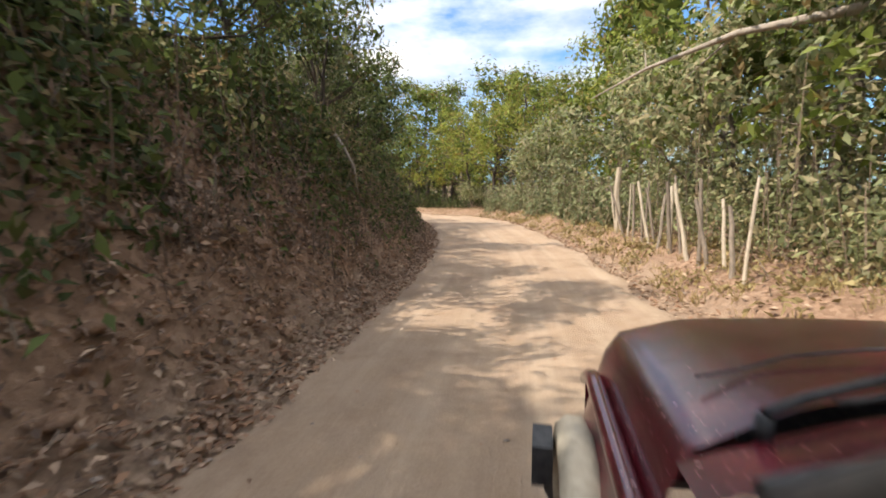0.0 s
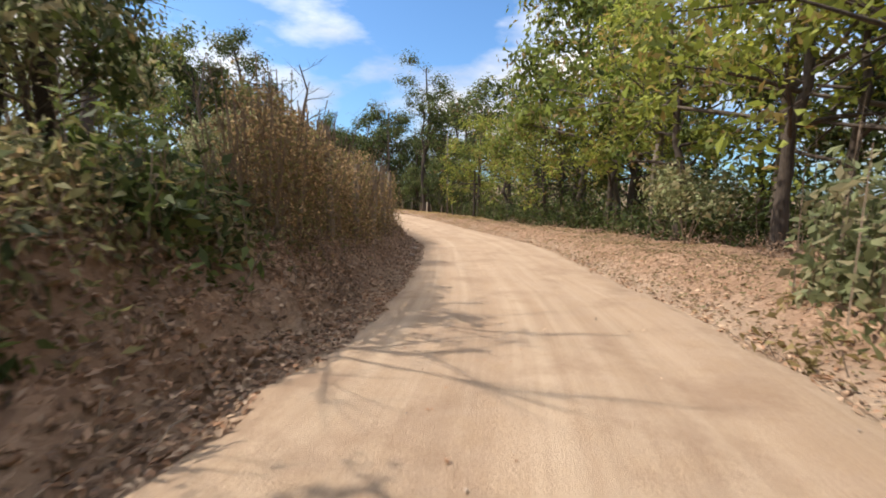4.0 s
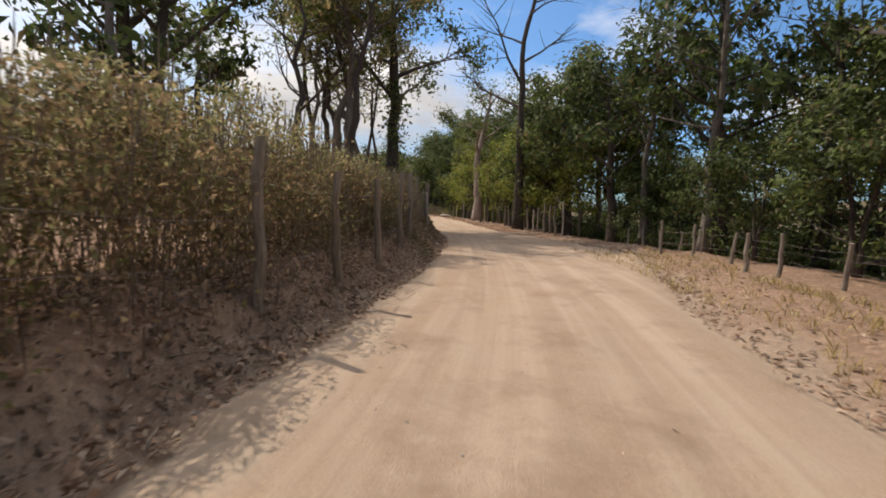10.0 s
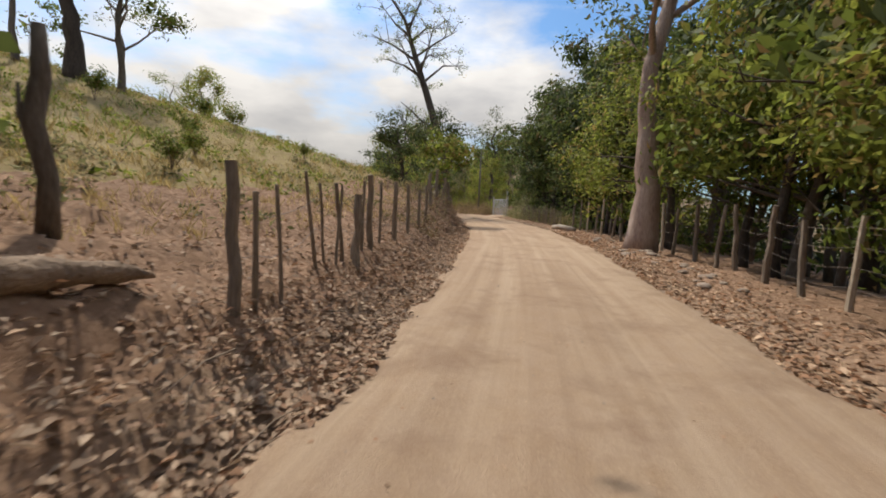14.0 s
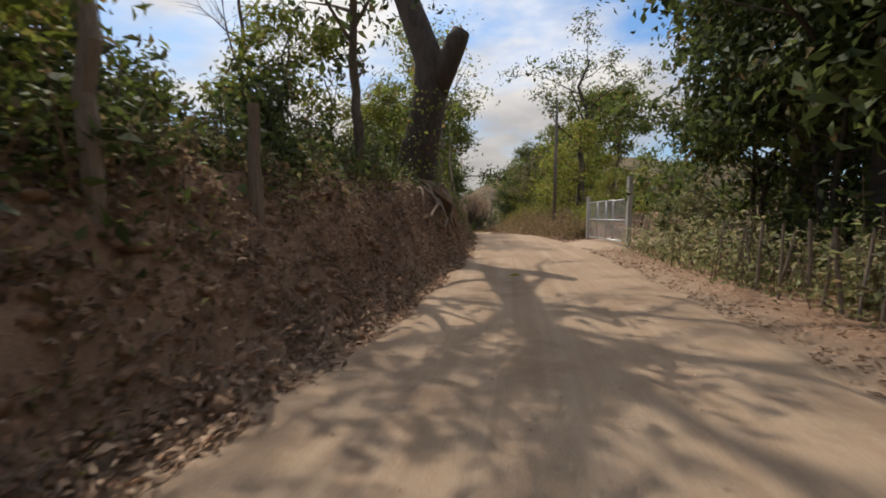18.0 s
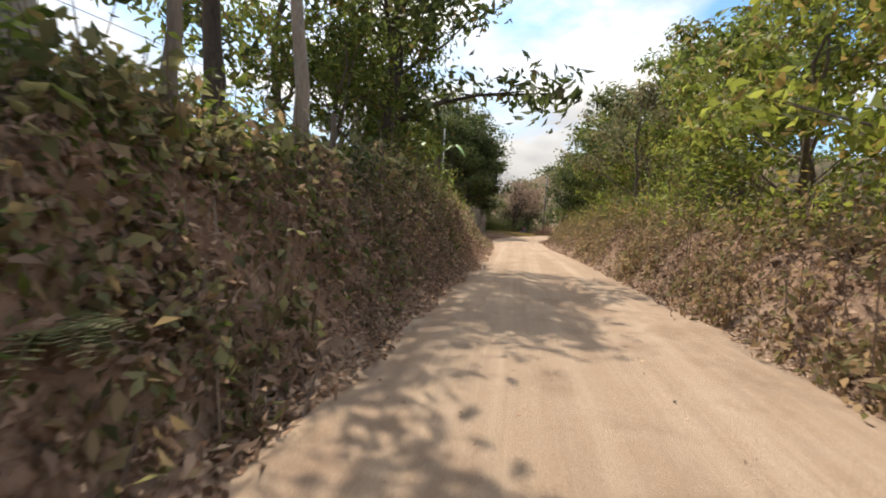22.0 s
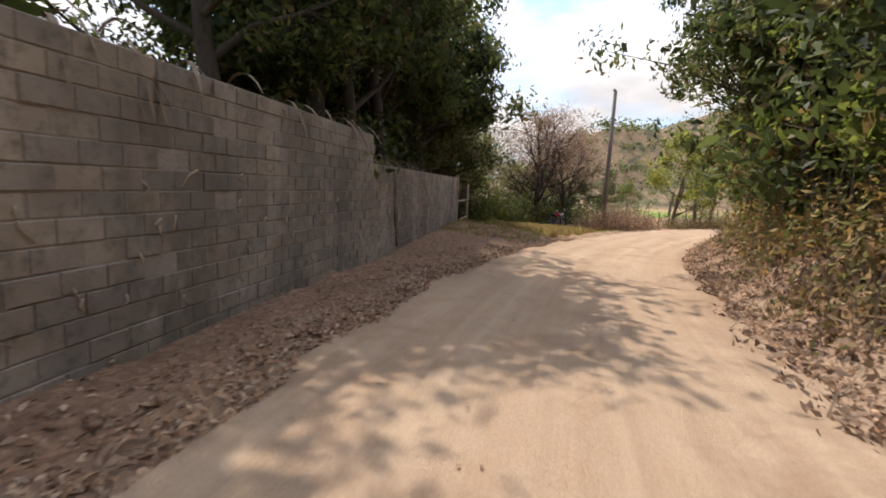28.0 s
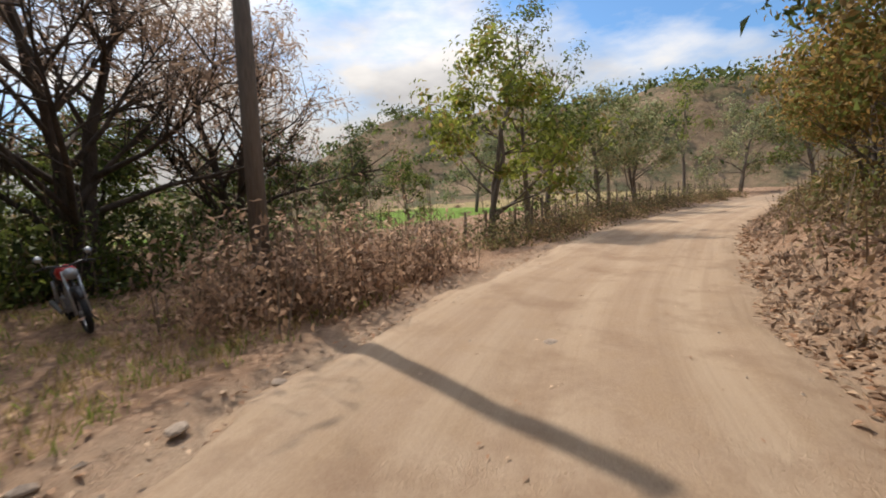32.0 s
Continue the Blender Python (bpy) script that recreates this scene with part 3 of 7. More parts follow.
road_cols = np.arange(-6.2, 4.61, 0.2)
road = thing("road", "pale sandy dirt road with wheel ruts", "road", kind="structure", me=ribbon("road", np.arange(S0, S1, 0.55), road_cols, lambda s, d: road_lift(s, d) + np.where(np.maximum(d - EL(s), -d - ER(s)) > 0.25, -0.6, 0), [M["road"]], lambda s, d: np.zeros(len(s))))

# ---------------------------------------------------------------- plants


def grow(rng, height, trunk_r, crown_base, spread, limbs=7, twigs=4, lean=0.06, fork=1, up=0.7, sides=7, split=False):
    """Trunk with limbs; gives the wood, the limbs that stand apart from it, and the ends of the twigs."""
    g, ends, apart = Geo(), [], []
    rough = np.random.default_rng(int(height * 1000 + spread * 77))
    for k in range(fork):
        ang = rng.uniform(0, 6.28)
        off = Vector((math.cos(ang), math.sin(ang), 0)) * (height * (0.16 if fork > 1 else lean))
        pts, rad = [], []
        for i in range(7):
            u = i / 6
            pts.append(off * u ** 1.2 + Vector((rng.normal(0, 0.012), rng.normal(0, 0.012), 0)) * height * min(1, u * 3) + Vector((0, 0, height * (0.86 if limbs else 1) * u)))
            rad.append(trunk_r * (1 - 0.78 * u) * (1.35 if i == 0 else 1))
        pts[0] = Vector((off.x * 0.02, off.y * 0.02, -0.25))
        fine_p, fine_r = [], []
        for i in range(6):
            for u in (0.0, 0.34, 0.67):
                jit = 0.12 * trunk_r if i and trunk_r > 0.15 else 0.0
                fine_p.append(pts[i].lerp(pts[i + 1], u) + Vector((rough.normal(0, 1), rough.normal(0, 1), 0)) * jit)
                fine_r.append((rad[i] + (rad[i + 1] - rad[i]) * u) * rough.uniform(0.93, 1.09))
        if trunk_r > 0.15:
            g.tube(fine_p + [pts[-1]], fine_r + [rad[-1]], sides + 3)
        else:
            g.tube(pts, rad, sides)
        for j in range(limbs):
            lg = Geo() if split else g
            apart += [lg] if split else []
            u = crown_base + (1 - crown_base) * (j + rng.uniform(0.1, 0.9)) / limbs
            i = min(5, int(u * 6))
            p = pts[i].lerp(pts[i + 1], u * 6 - i)
            a = j * 2.4 + rng.uniform(-0.5, 0.5)
            ln = spread * (1.15 - 0.65 * (u - crown_base) / (1 - crown_base + 1e-6)) * rng.uniform(0.75, 1.2)
            d = Vector((math.cos(a), math.sin(a), up * rng.uniform(0.4, 1.3)))
            lp = [p]
            for q in range(1, 4):
                d = (d + Vector((rng.normal(0, 0.22), rng.normal(0, 0.22), rng.normal(0.05, 0.18)))).normalized()
                lp.append(lp[-1] + d * ln / 3)
            r0 = trunk_r * (1 - 0.78 * u) * 0.55
            lg.tube(lp, [r0, r0 * 0.7, r0 * 0.42, r0 * 0.15], 5 if split else 4, False)
            ends.append(lp[-1])
            for t in range(twigs):
                q = rng.integers(1, 3)
                s_ = lp[q].lerp(lp[q + 1], rng.uniform(0, 1))
                dd = (d + Vector((rng.normal(0, 0.8), rng.normal(0, 0.8), rng.normal(0.15, 0.5)))).normalized()
                l2 = ln * rng.uniform(0.3, 0.55)
                k1, k2 = s_ + dd * l2 * 0.5, s_ + dd * l2 + Vector((0, 0, rng.normal(0, 0.1) * l2))
                lg.tube([s_, k1, k2] if twigs > 6 else [s_, k2], [r0 * 0.32, r0 * 0.22, r0 * 0.08] if twigs > 6 else [r0 * 0.32, r0 * 0.1], 3, False)
                ends.append(k2)
        ends.append(pts[-1])
    return g, apart, np.array([tuple(e) for e in ends])


def puffs(rng, ends, per, radius, size, width, droop=0.35, squash=0.75):
    """Leafy puffs round the ends of the twigs."""
    c = np.repeat(ends, per, 0)
    v = rng.normal(0, 1, (len(c), 3))
    v /= np.linalg.norm(v, axis=1)[:, None]
    k = np.repeat(rng.uniform(0.65, 1.3, len(ends)), per)
    r = radius * k * rng.uniform(0.1, 1, len(c)) ** 0.5
    inner = (np.arange(len(c)) % per) < per // 3
    r = np.where(inner, r * 0.5, r)
    size = np.where(inner, size * 1.38, size * 1.0)
    q = v * np.array([1, 1, squash])
    mid = ends.mean(0)
    out = c - mid
    out /= np.linalg.norm(out, axis=1)[:, None] + 0.5
    return leaves(c + q * r[:, None], size, rng, width, droop, face=v * 0.8 + out * 0.6)


def tree(name, label, seed, leaf, bark, height, spread, trunk_r, crown_base=0.35, limbs=8, twigs=4, per=34, radius=0.9, size=0.2, fork=1, lean=0.06, up=0.7, width=0.41, split=False):
    rng = np.random.default_rng(seed)
    wood, apart, ends = grow(rng, height, trunk_r, crown_base, spread, limbs, twigs, lean, fork, up, split=split)
    root = thing(name, label, "tree")
    part("trunk", wood.mesh("trunk", M[bark]), root)
    for limb in apart:
        part("limb", limb.mesh("limb", M[bark]), root)
    if per:
        part("crown", quads("crown", puffs(rng, ends, per, radius, size, width), M[leaf]), root)
    return root


def shrub(name, label, seed, leaf, height, spread, n=900, size=0.11, stems=9, width=0.4, fill=0.75, category="shrub"):
    rng = np.random.default_rng(seed)
    g, tips = Geo(), []
    for i in range(stems):
        a = rng.uniform(0, 6.28)
        out = spread * rng.uniform(0.2, 1.0)
        tip = Vector((math.cos(a) * out, math.sin(a) * out, height * rng.uniform(0.6, 1.1)))
        mid = Vector((tip.x * 0.35, tip.y * 0.35, tip.z * 0.6))
        g.tube([(0, 0, -0.15), mid, tip], [0.018, 0.012, 0.004], 3, False)
        tips += [mid.lerp(tip, q) for q in (0.1, 0.4, 0.7, 1.0)]
    tips = np.array([tuple(p) for p in tips])
    root = thing(name, label, category)
    part("stem", g.mesh("stem", M["twig"]), root)
    part("foliage", quads("foliage", puffs(rng, tips, max(1, n // len(tips)), spread * 0.42, size, width, 0.4, 0.8), M[leaf]), root)
    return root


hidden = []


def kinds(make, seeds, *a, **k):
    """A few patterns of a plant, from which the copies are set out."""
    out = [make(a[0], a[1], sd, *a[2:], **k) for sd in seeds]
    hidden.extend(out)
    return out


big_dark = kinds(tree, (11, 12, 13), "tree", "tall broad tree with a dense dark green crown", "leaf_dark", "bark_dark", 12.5, 4.6, 0.3, 0.22, limbs=13, twigs=4, per=66, radius=1.3, size=0.355)
big_mid = kinds(tree, (21, 22, 23), "tree", "tall roadside tree with a full green crown", "leaf_mid", "bark", 12.0, 4.2, 0.24, 0.22, limbs=12, twigs=4, per=64, radius=1.25, size=0.335)
big_olive = kinds(tree, (25, 26), "tree", "tall roadside tree with a dusty olive crown", "leaf_olive", "bark", 11.5, 3.9, 0.22, 0.25, limbs=11, twigs=4, per=52, radius=1.2, size=0.325)
low_yellow = kinds(tree, (31, 32), "tree", "small leafy tree with a yellow-green crown", "leaf_yellow", "bark", 6.4, 2.8, 0.12, 0.10, limbs=8, twigs=3, per=55, radius=0.9, size=0.22, fork=2)
mid_yellow = kinds(tree, (33, 34, 37), "tree", "roadside tree with hanging yellow-green leaves over a bare trunk", "leaf_yellow", "bark_dark", 8.6, 3.1, 0.17, 0.26, limbs=11, twigs=4, per=46, radius=0.85, size=0.2, up=0.35)
low_mid = kinds(tree, (35, 36), "tree", "small leafy tree with a fresh green crown", "leaf_mid", "bark", 6.2, 2.8, 0.12, 0.10, limbs=8, twigs=3, per=55, radius=0.9, size=0.22, fork=2)
low_olive = kinds(tree, (41, 42), "tree", "low dusty olive-leaved tree beside the road", "leaf_pale", "bark", 5.8, 2.7, 0.10, 0.08, limbs=8, twigs=3, per=54, radius=0.88, size=0.21, fork=2)
low_dark = kinds(tree, (45, 46), "tree", "low dark green tree beside the road", "leaf_dark", "bark_dark", 6.0, 2.8, 0.11, 0.08, limbs=8, twigs=3, per=55, radius=0.92, size=0.23, fork=2)
low_orange = kinds(tree, (47, 48), "tree", "low bushy tree with orange-brown dry leaves", "leaf_orange", "bark", 6.0, 2.7, 0.10, 0.06, limbs=8, twigs=3, per=96, radius=0.9, size=0.155, fork=2)
airy = kinds(tree, (51, 52), "tree", "slender tree with thin airy foliage", "leaf_mid", "bark", 10.0, 3.2, 0.16, 0.4, limbs=9, twigs=5, per=26, radius=0.75, size=0.19)
bare = kinds(tree, (61, 62), "bare_tree", "leafless grey tree with forked branches", "leaf_mid", "bark_dark", 11.0, 4.0, 0.2, 0.4, limbs=9, twigs=9, per=0, up=0.9, split=True)
sh_green = kinds(shrub, (76, 77), "shrub", "green leafy shrub on the roadside bank", "leaf_mid", 1.7, 1.1, n=1000, size=0.15)
sh_pale = kinds(shrub, (78, 79), "shrub", "pale dusty leafy shrub on the roadside bank", "leaf_pale", 1.8, 1.1, n=1000, size=0.15)
sh_dark = kinds(shrub, (82, 83), "shrub", "dark green leafy shrub on the roadside bank", "leaf_dark", 1.8, 1.15, n=1000, size=0.16)
pl = np.random.default_rng(5)


def put(kind, s, d, scale=1.0, h=0.0, turn=None, lean=0.0):
    ob = kind[int(pl.integers(0, len(kind)))]
    c = copy_thing(ob, at(s, d, h, pl.uniform(0, 360) if turn is None else turn, lean))
    c.scale = (scale * pl.uniform(0.92, 1.08), scale * pl.uniform(0.92, 1.08), scale * pl.uniform(0.92, 1.1))
    return c


def belt(kind, s0, s1, d0, d1, every, lo, hi):
    """Plants set out between s0 and s1, d0 and d1 from the line."""
    s = s0
    every *= 1.18
    while s < s1:
        put(kind, s + pl.uniform(-0.4, 0.4) * every, pl.uniform(d0, d1), pl.uniform(lo, hi))
        s += every * pl.uniform(0.8, 1.2)


def thicket(name, label, leaf, s0, s1, d0, d1, h0, h1, clumps, per, size=0.14, r0=0.35, r1=0.8, stalk=True, width=0.41, droop=0.3, category="undergrowth"):
    """Uncounted low growth on the ground, joined: leafy domes with bare stalks in them."""
    rng = np.random.default_rng(int(s0 * 13 + d0 * 101 + clumps) % 99991)
    s, d = rng.uniform(s0, s1, clumps), rng.uniform(d0, d1, clumps)
    r, h = rng.uniform(r0, r1, clumps), rng.uniform(h0, h1, clumps)
    k = np.repeat(np.arange(clumps), per)
    u = rng.normal(0, 1, (len(k), 3))
    u /= np.linalg.norm(u, axis=1)[:, None]
    u *= (rng.uniform(0, 1, len(k)) ** 0.4)[:, None]
    dd = d[k] + u[:, 1] * r[k]
    pts = spot(s[k] + u[:, 0] * r[k], dd, 0.0)
    pts[:, 2] += np.abs(u[:, 2]) * h[k]
    root = thing(name, label, category, kind="stuff", me=quads(name, leaves(pts, size * 1.1, rng, width, droop, face=u * np.array([1.0, 1.0, 1.0])), M[leaf]))
    if stalk:
        k = np.repeat(np.arange(clumps), 2)
        p = spot(s[k] + rng.normal(0, 0.4, len(k)) * r[k], d[k] + rng.normal(0, 0.4, len(k)) * r[k])
        a = rng.uniform(0, 6.28, len(k))
        out = np.stack([np.cos(a), np.sin(a), np.zeros(len(k))], 1) * (r[k] * rng.uniform(0.1, 0.9, len(k)))[:, None]
        up = np.array([0, 0, 1.0]) * (h[k] * rng.uniform(0.6, 1.35, len(k)))[:, None]
        w = np.stack([-np.sin(a), np.cos(a), np.zeros(len(k))], 1) * 0.012
        tip = p + out + up
        part("stalk", quads("stalk", np.stack([p - w, p + w, tip + w * 0.4, tip - w * 0.4], 1), M["twig"]), root)
    return root


def hedge(label, leaf, s0, s1, d, thick, base_h, top, n, size, seed):
    """A curtain of vines grown over a fence, with an uneven top."""
    rng = np.random.default_rng(seed)
    s = rng.uniform(s0, s1, n)
    u = rng.uniform(0, 1, n) ** 0.85
    bulge = 0.5 + 0.5 * np.sin(s * 1.3 + 2 * np.sin(s * 0.37)) * np.cos(u * 5 + s * 0.8)
    dd = d + rng.normal(0, 1, n) * thick * 0.35 - bulge * thick * 0.5
    p = spot(s, dd)
    hh = base_h + (top * (0.86 + 0.10 * np.sin(s * 0.9 + seed) + 0.07 * np.sin(s * 2.7)) - base_h) * u
    p[:, 2] += hh
    root = thing("vine_hedge", label, "hedge", kind="stuff", me=quads("vine_hedge", leaves(p, size, rng, 0.45, 0.5), M[leaf]))
    m = n // 40
    s = rng.uniform(s0, s1, m)
    p = spot(s, d + rng.normal(0, 0.3, m) * thick - 0.1)
    h1 = rng.uniform(0.5, 1.05, m) * top
    w = np.stack([np.full(m, 0.005), np.full(m, 0.005), np.zeros(m)], 1)
    tip = p + np.stack([rng.normal(0, 0.25, m), rng.normal(0, 0.25, m), h1], 1)
    part("stalk", quads("stalk", np.stack([p - w, p + w, tip + w, tip - w], 1), M["twig"]), root)
    return root


# ---- left side, from the start: a high shaded bank under dense growth
thicket("undergrowth", "dusty olive undergrowth hanging over the high bank", "leaf_olive", -12, 36, 3.4, 5.0, 0.3, 0.9, 460, 84, 0.115, droop=0.8)
thicket("undergrowth", "dark green undergrowth on the shaded bank", "leaf_dark", -12, 34, 3.2, 5.8, 0.5, 1.3, 400, 84, 0.17, droop=0.7)
thicket("undergrowth", "low dark creepers on the shaded bank", "leaf_olive", -12, 36, 3.1, 4.8, 0.15, 0.5, 170, 50, 0.10, 0.25, 0.6, False, droop=0.6)
thicket("undergrowth", "dry brown weeds low on the bank", "leaf_brush", -12, 36, 2.5, 4.6, 0.06, 0.3, 620, 40, 0.075, 0.2, 0.5)
belt(low_dark, -14, 14, 4.6, 5.8, 2.8, 0.55, 0.72)
belt(low_dark, 15, 34, 4.8, 6.2, 2.8, 0.55, 0.75)
belt(low_olive, 12, 36, 5.2, 6.6, 4.6, 0.5, 0.7)
belt(bare, 16, 36, 5.6, 7.5, 4.6, 0.55, 0.75)
thicket("undergrowth", "tangle of grey-brown twigs and leaves on the upper bank", "leaf_brush", -10, 22, 2.7, 3.9, 0.2, 0.6, 300, 56, 0.085, 0.25, 0.55, droop=0.7)
thicket("undergrowth", "dim green leaves trailing down the upper bank", "leaf_dark", -10, 24, 2.9, 4.2, 0.3, 0.8, 230, 70, 0.12, 0.3, 0.6, droop=0.9)
# unseen trees beside and behind the start, added to shade the high bank
belt(big_dark, -12, 3, 6.6, 9.0, 5.0, 0.6, 0.8)
# curtain of dry vines on the fence
hedge("dry brown vines covering a wire fence", "leaf_brown", 33.5, 56.3, 3.75, 0.9, 0.0, 2.3, 62000, 0.078, 3)
hedge("dry brown and olive vines behind the fence", "leaf_brown", 34, 57, 4.5, 0.9, 0.2, 2.35, 14000, 0.10, 4)
hedge("thin dry vines between the fence posts", "leaf_brown", 56, 66, 5.0, 1.1, 0.0, 1.9, 15000, 0.085, 6)
hedge("olive vines trailing along the top of the gate fence", "leaf_olive", 55.5, 64, 4.3, 0.7, 1.35, 2.2, 7000, 0.08, 16)
hedge("olive-green vines growing over a wire fence", "leaf_olive", 64, 79, 4.1, 1.0, 0.5, 2.3, 26000, 0.075, 5)
hedge("dry brown vines low on a wire fence", "leaf_brown", 64, 88, 3.6, 0.9, 0.0, 1.8, 40000, 0.072, 8)
hedge("dusty olive vines on the fence", "leaf_olive", 76, 87, 4.0, 1.0, 0.3, 1.9, 13000, 0.08, 9)
thicket("undergrowth", "dry brown weeds under the fence", "leaf_brush", 34, 92, 2.5, 3.8, 0.08, 0.4, 520, 44, 0.065, 0.2, 0.5)
belt(low_mid, 40, 60, 13, 17, 6, 0.6, 0.8)
belt(airy, 62, 82, 12, 24, 8, 0.8, 1.0)
for s, d, k in ((57.5, 8.2, 0.85), (61.5, 9.4, 0.95), (52.0, 10.5, 0.8)):
    put(low_olive, s, d, k)
belt(airy, 40, 62, 13, 20, 8, 0.85, 1.1)
belt(bare, 38, 92, 9, 20, 14, 0.7, 0.95)
put(big_dark, 86, 13.5, 1.15)
put(big_dark, 88, 15, 1.15)
put(low_mid, 70, 12, 0.8)
put(bare, 88, 8.0, 1.0)
put(airy, 94.5, 9.0, 1.1)
# open hillside pasture
thicket("undergrowth", "low green weeds on the pasture", "leaf_yellow", 96, 134, 6, 28, 0.15, 0.5, 300, 40, 0.14, 0.3, 0.9, False)
thicket("undergrowth", "reddish-brown weeds on the bank", "leaf_brown", 108, 150, 2.7, 4.2, 0.10, 0.35, 230, 40, 0.075, 0.25, 0.6)
thicket("undergrowth", "dusty olive weeds on the bank", "leaf_olive", 114, 152, 3.2, 5.0, 0.2, 0.6, 150, 50, 0.09)
for s, d, k in ((104.5, 7.6, 0.45), (108, 9.5, 0.5), (111.5, 12.0, 0.6), (115, 9.0, 0.45), (119, 14.0, 0.7), (113, 17.0, 0.7), (124, 18.0, 0.8), (106, 14.5, 0.5)):
    put(sh_green, s, d, k)
put(big_mid, 121.5, 21.5, 0.75)
put(airy, 117, 24, 1.05)
put(airy, 128.6, 26, 1.0)
put(low_yellow, 138, 24, 0.9)
put(low_dark, 150, 22, 0.7)
put(airy, 146, 31, 0.9)
put(low_dark, 121, 33, 0.6)
put(bare, 108, 26, 0.6)
yt = tree("tree", "small tree with large yellow-green leaves on the bank", 351, "leaf_yellow", "bark", 3.5, 1.9, 0.06, 0.22, limbs=10, twigs=5, per=17, radius=0.5, size=0.2, fork=2, width=0.7)
yt.matrix_world = at(123.8, 3.7)
put(low_dark, 119.0, 5.2, 0.6)
put(low_yellow, 131.5, 5.0, 0.6)
belt(sh_green, 128, 141, 4.4, 5.6, 2.4, 0.6, 0.9)
belt(sh_dark, 132, 152, 3.6, 5.4, 2.4, 0.7, 1.0)
belt(bare, 133, 152, 5.2, 8.5, 5.0, 0.5, 0.7)
thicket("undergrowth", "dim leafy tangle behind the shaded bank's top", "leaf_dark", 131, 146, 4.4, 6.5, 0.5, 1.3, 80, 70, 0.14, 0.4, 0.9)
for s, d, k in ((141.0, 6.0, 0.62), (147.5, 5.0, 0.6), (150.5, 6.0, 0.55)):
    put(low_yellow, s, d, k)
thicket("undergrowth", "dark leafy tangle hanging down the root-grown bank", "leaf_olive", 126, 152, 3.0, 4.4, 0.15, 0.6, 170, 60, 0.12, droop=0.8)
thicket("undergrowth", "green leaves hanging over the root-grown bank", "leaf_mid", 145.5, 154, 2.5, 4.6, 0.5, 1.5, 90, 84, 0.12, 0.35, 0.75, droop=0.9)
thicket("undergrowth", "dark leaves hanging over the root-grown bank", "leaf_dark", 136, 154, 3.1, 4.8, 0.5, 1.3, 90, 76, 0.13, 0.35, 0.75, droop=0.9)
thicket("undergrowth", "shaded leaves overhanging the root-grown bank", "leaf_dark", 145.5, 154, 2.35, 3.1, 0.3, 0.8, 80, 70, 0.12, 0.25, 0.5, droop=0.9)
thicket("undergrowth", "dusty leaves overhanging the root-grown bank", "leaf_olive", 145, 155, 2.3, 3.0, 0.25, 0.7, 70, 64, 0.11, 0.25, 0.5, droop=0.9)
put(low_mid, 147.8, 4.6, 0.62)
put(low_mid, 154.2, 5.0, 0.55)
thicket("undergrowth", "dark shrubby growth along the bank's top", "leaf_dark", 126, 153, 3.2, 5.0, 0.5, 1.2, 110, 70, 0.16)
thicket("undergrowth", "dead grey-brown leaves caught on the bank", "leaf_brush", 112, 153, 1.9, 3.4, 0.04, 0.16, 300, 26, 0.085, 0.2, 0.5)
# deep cutting
thicket("undergrowth", "large-leaved dusty undergrowth on the cut bank", "leaf_olive", 150, 188, 2.6, 4.2, 0.3, 0.9, 190, 84, 0.14, 0.3, 0.7, True, 0.55, 0.8)
thicket("undergrowth", "dark green leaves hanging over the cut bank", "leaf_dark", 154, 190, 2.8, 4.4, 0.4, 1.1, 90, 66, 0.15, droop=0.8)
thicket("undergrowth", "small green ferns low on the cut bank", "leaf_mid", 150, 188, 1.9, 3.2, 0.15, 0.45, 120, 44, 0.11, 0.25, 0.5, droop=0.5)
thicket("undergrowth", "green leafy growth along the bank's top", "leaf_mid", 155, 188, 3.0, 5.0, 0.5, 1.2, 170, 70, 0.18)
thicket("undergrowth", "dry brown weeds low on the cut bank", "leaf_brush", 148, 188, 1.7, 3.0, 0.08, 0.4, 300, 28, 0.12, 0.2, 0.5)
belt(low_mid, 171, 179, 5.2, 7.0, 4.0, 0.65, 0.85)
thicket("undergrowth", "tall yellow-green bushes crowding the bank's top", "leaf_yellow", 170, 191, 3.4, 5.4, 1.2, 2.1, 130, 84, 0.19, 0.45, 0.95)
thicket("undergrowth", "broad drooping grey-green leaves over the bank", "leaf_olive", 166, 186, 2.6, 3.6, 0.9, 1.5, 90, 56, 0.19, 0.4, 0.8, True, 0.6, 1.0)
put(low_yellow, 180.5, 6.2, 0.7)
put(low_mid, 183.2, 7.6, 0.75)
put(low_mid, 178.0, 5.6, 0.7)
belt(big_mid, 172, 180, 8.0, 11.0, 6.5, 0.85, 1.05)
put(big_dark, 173, 4.6, 0.95)
put(big_dark, 214.0, 13.5, 1.1)
put(big_dark, 218.5, 13.0, 1.0)
for s, d, k in ((203.5, -7.8, 0.95), (208.5, -8.2, 0.95), (213, -8.4, 0.9)):
    put(big_mid, s, d, k)
put(low_dark, 211.5, -6.9, 1.25)
for s, d, k in ((214, -6.6, 0.85), (218.5, -6.9, 0.88), (223, -7.4, 0.85), (228, -7.6, 0.8)):
    put(big_olive, s, d, k)
put(low_dark, 215.5, -6.6, 1.2)
put(low_dark, 219.5, -6.8, 1.2)
belt(low_mid, 213, 224, 13.0, 17.0, 2.4, 0.7, 0.9)
put(low_mid, 221, 14.5, 0.9)
for s, d, k in ((221.0, 12.2, 1.0), (219.8, 14.0, 1.15)):
    put(low_olive, s, d, k)
put(low_mid, 223.2, 14.0, 0.9)
put(low_dark, 222.5, 17.5, 1.2)
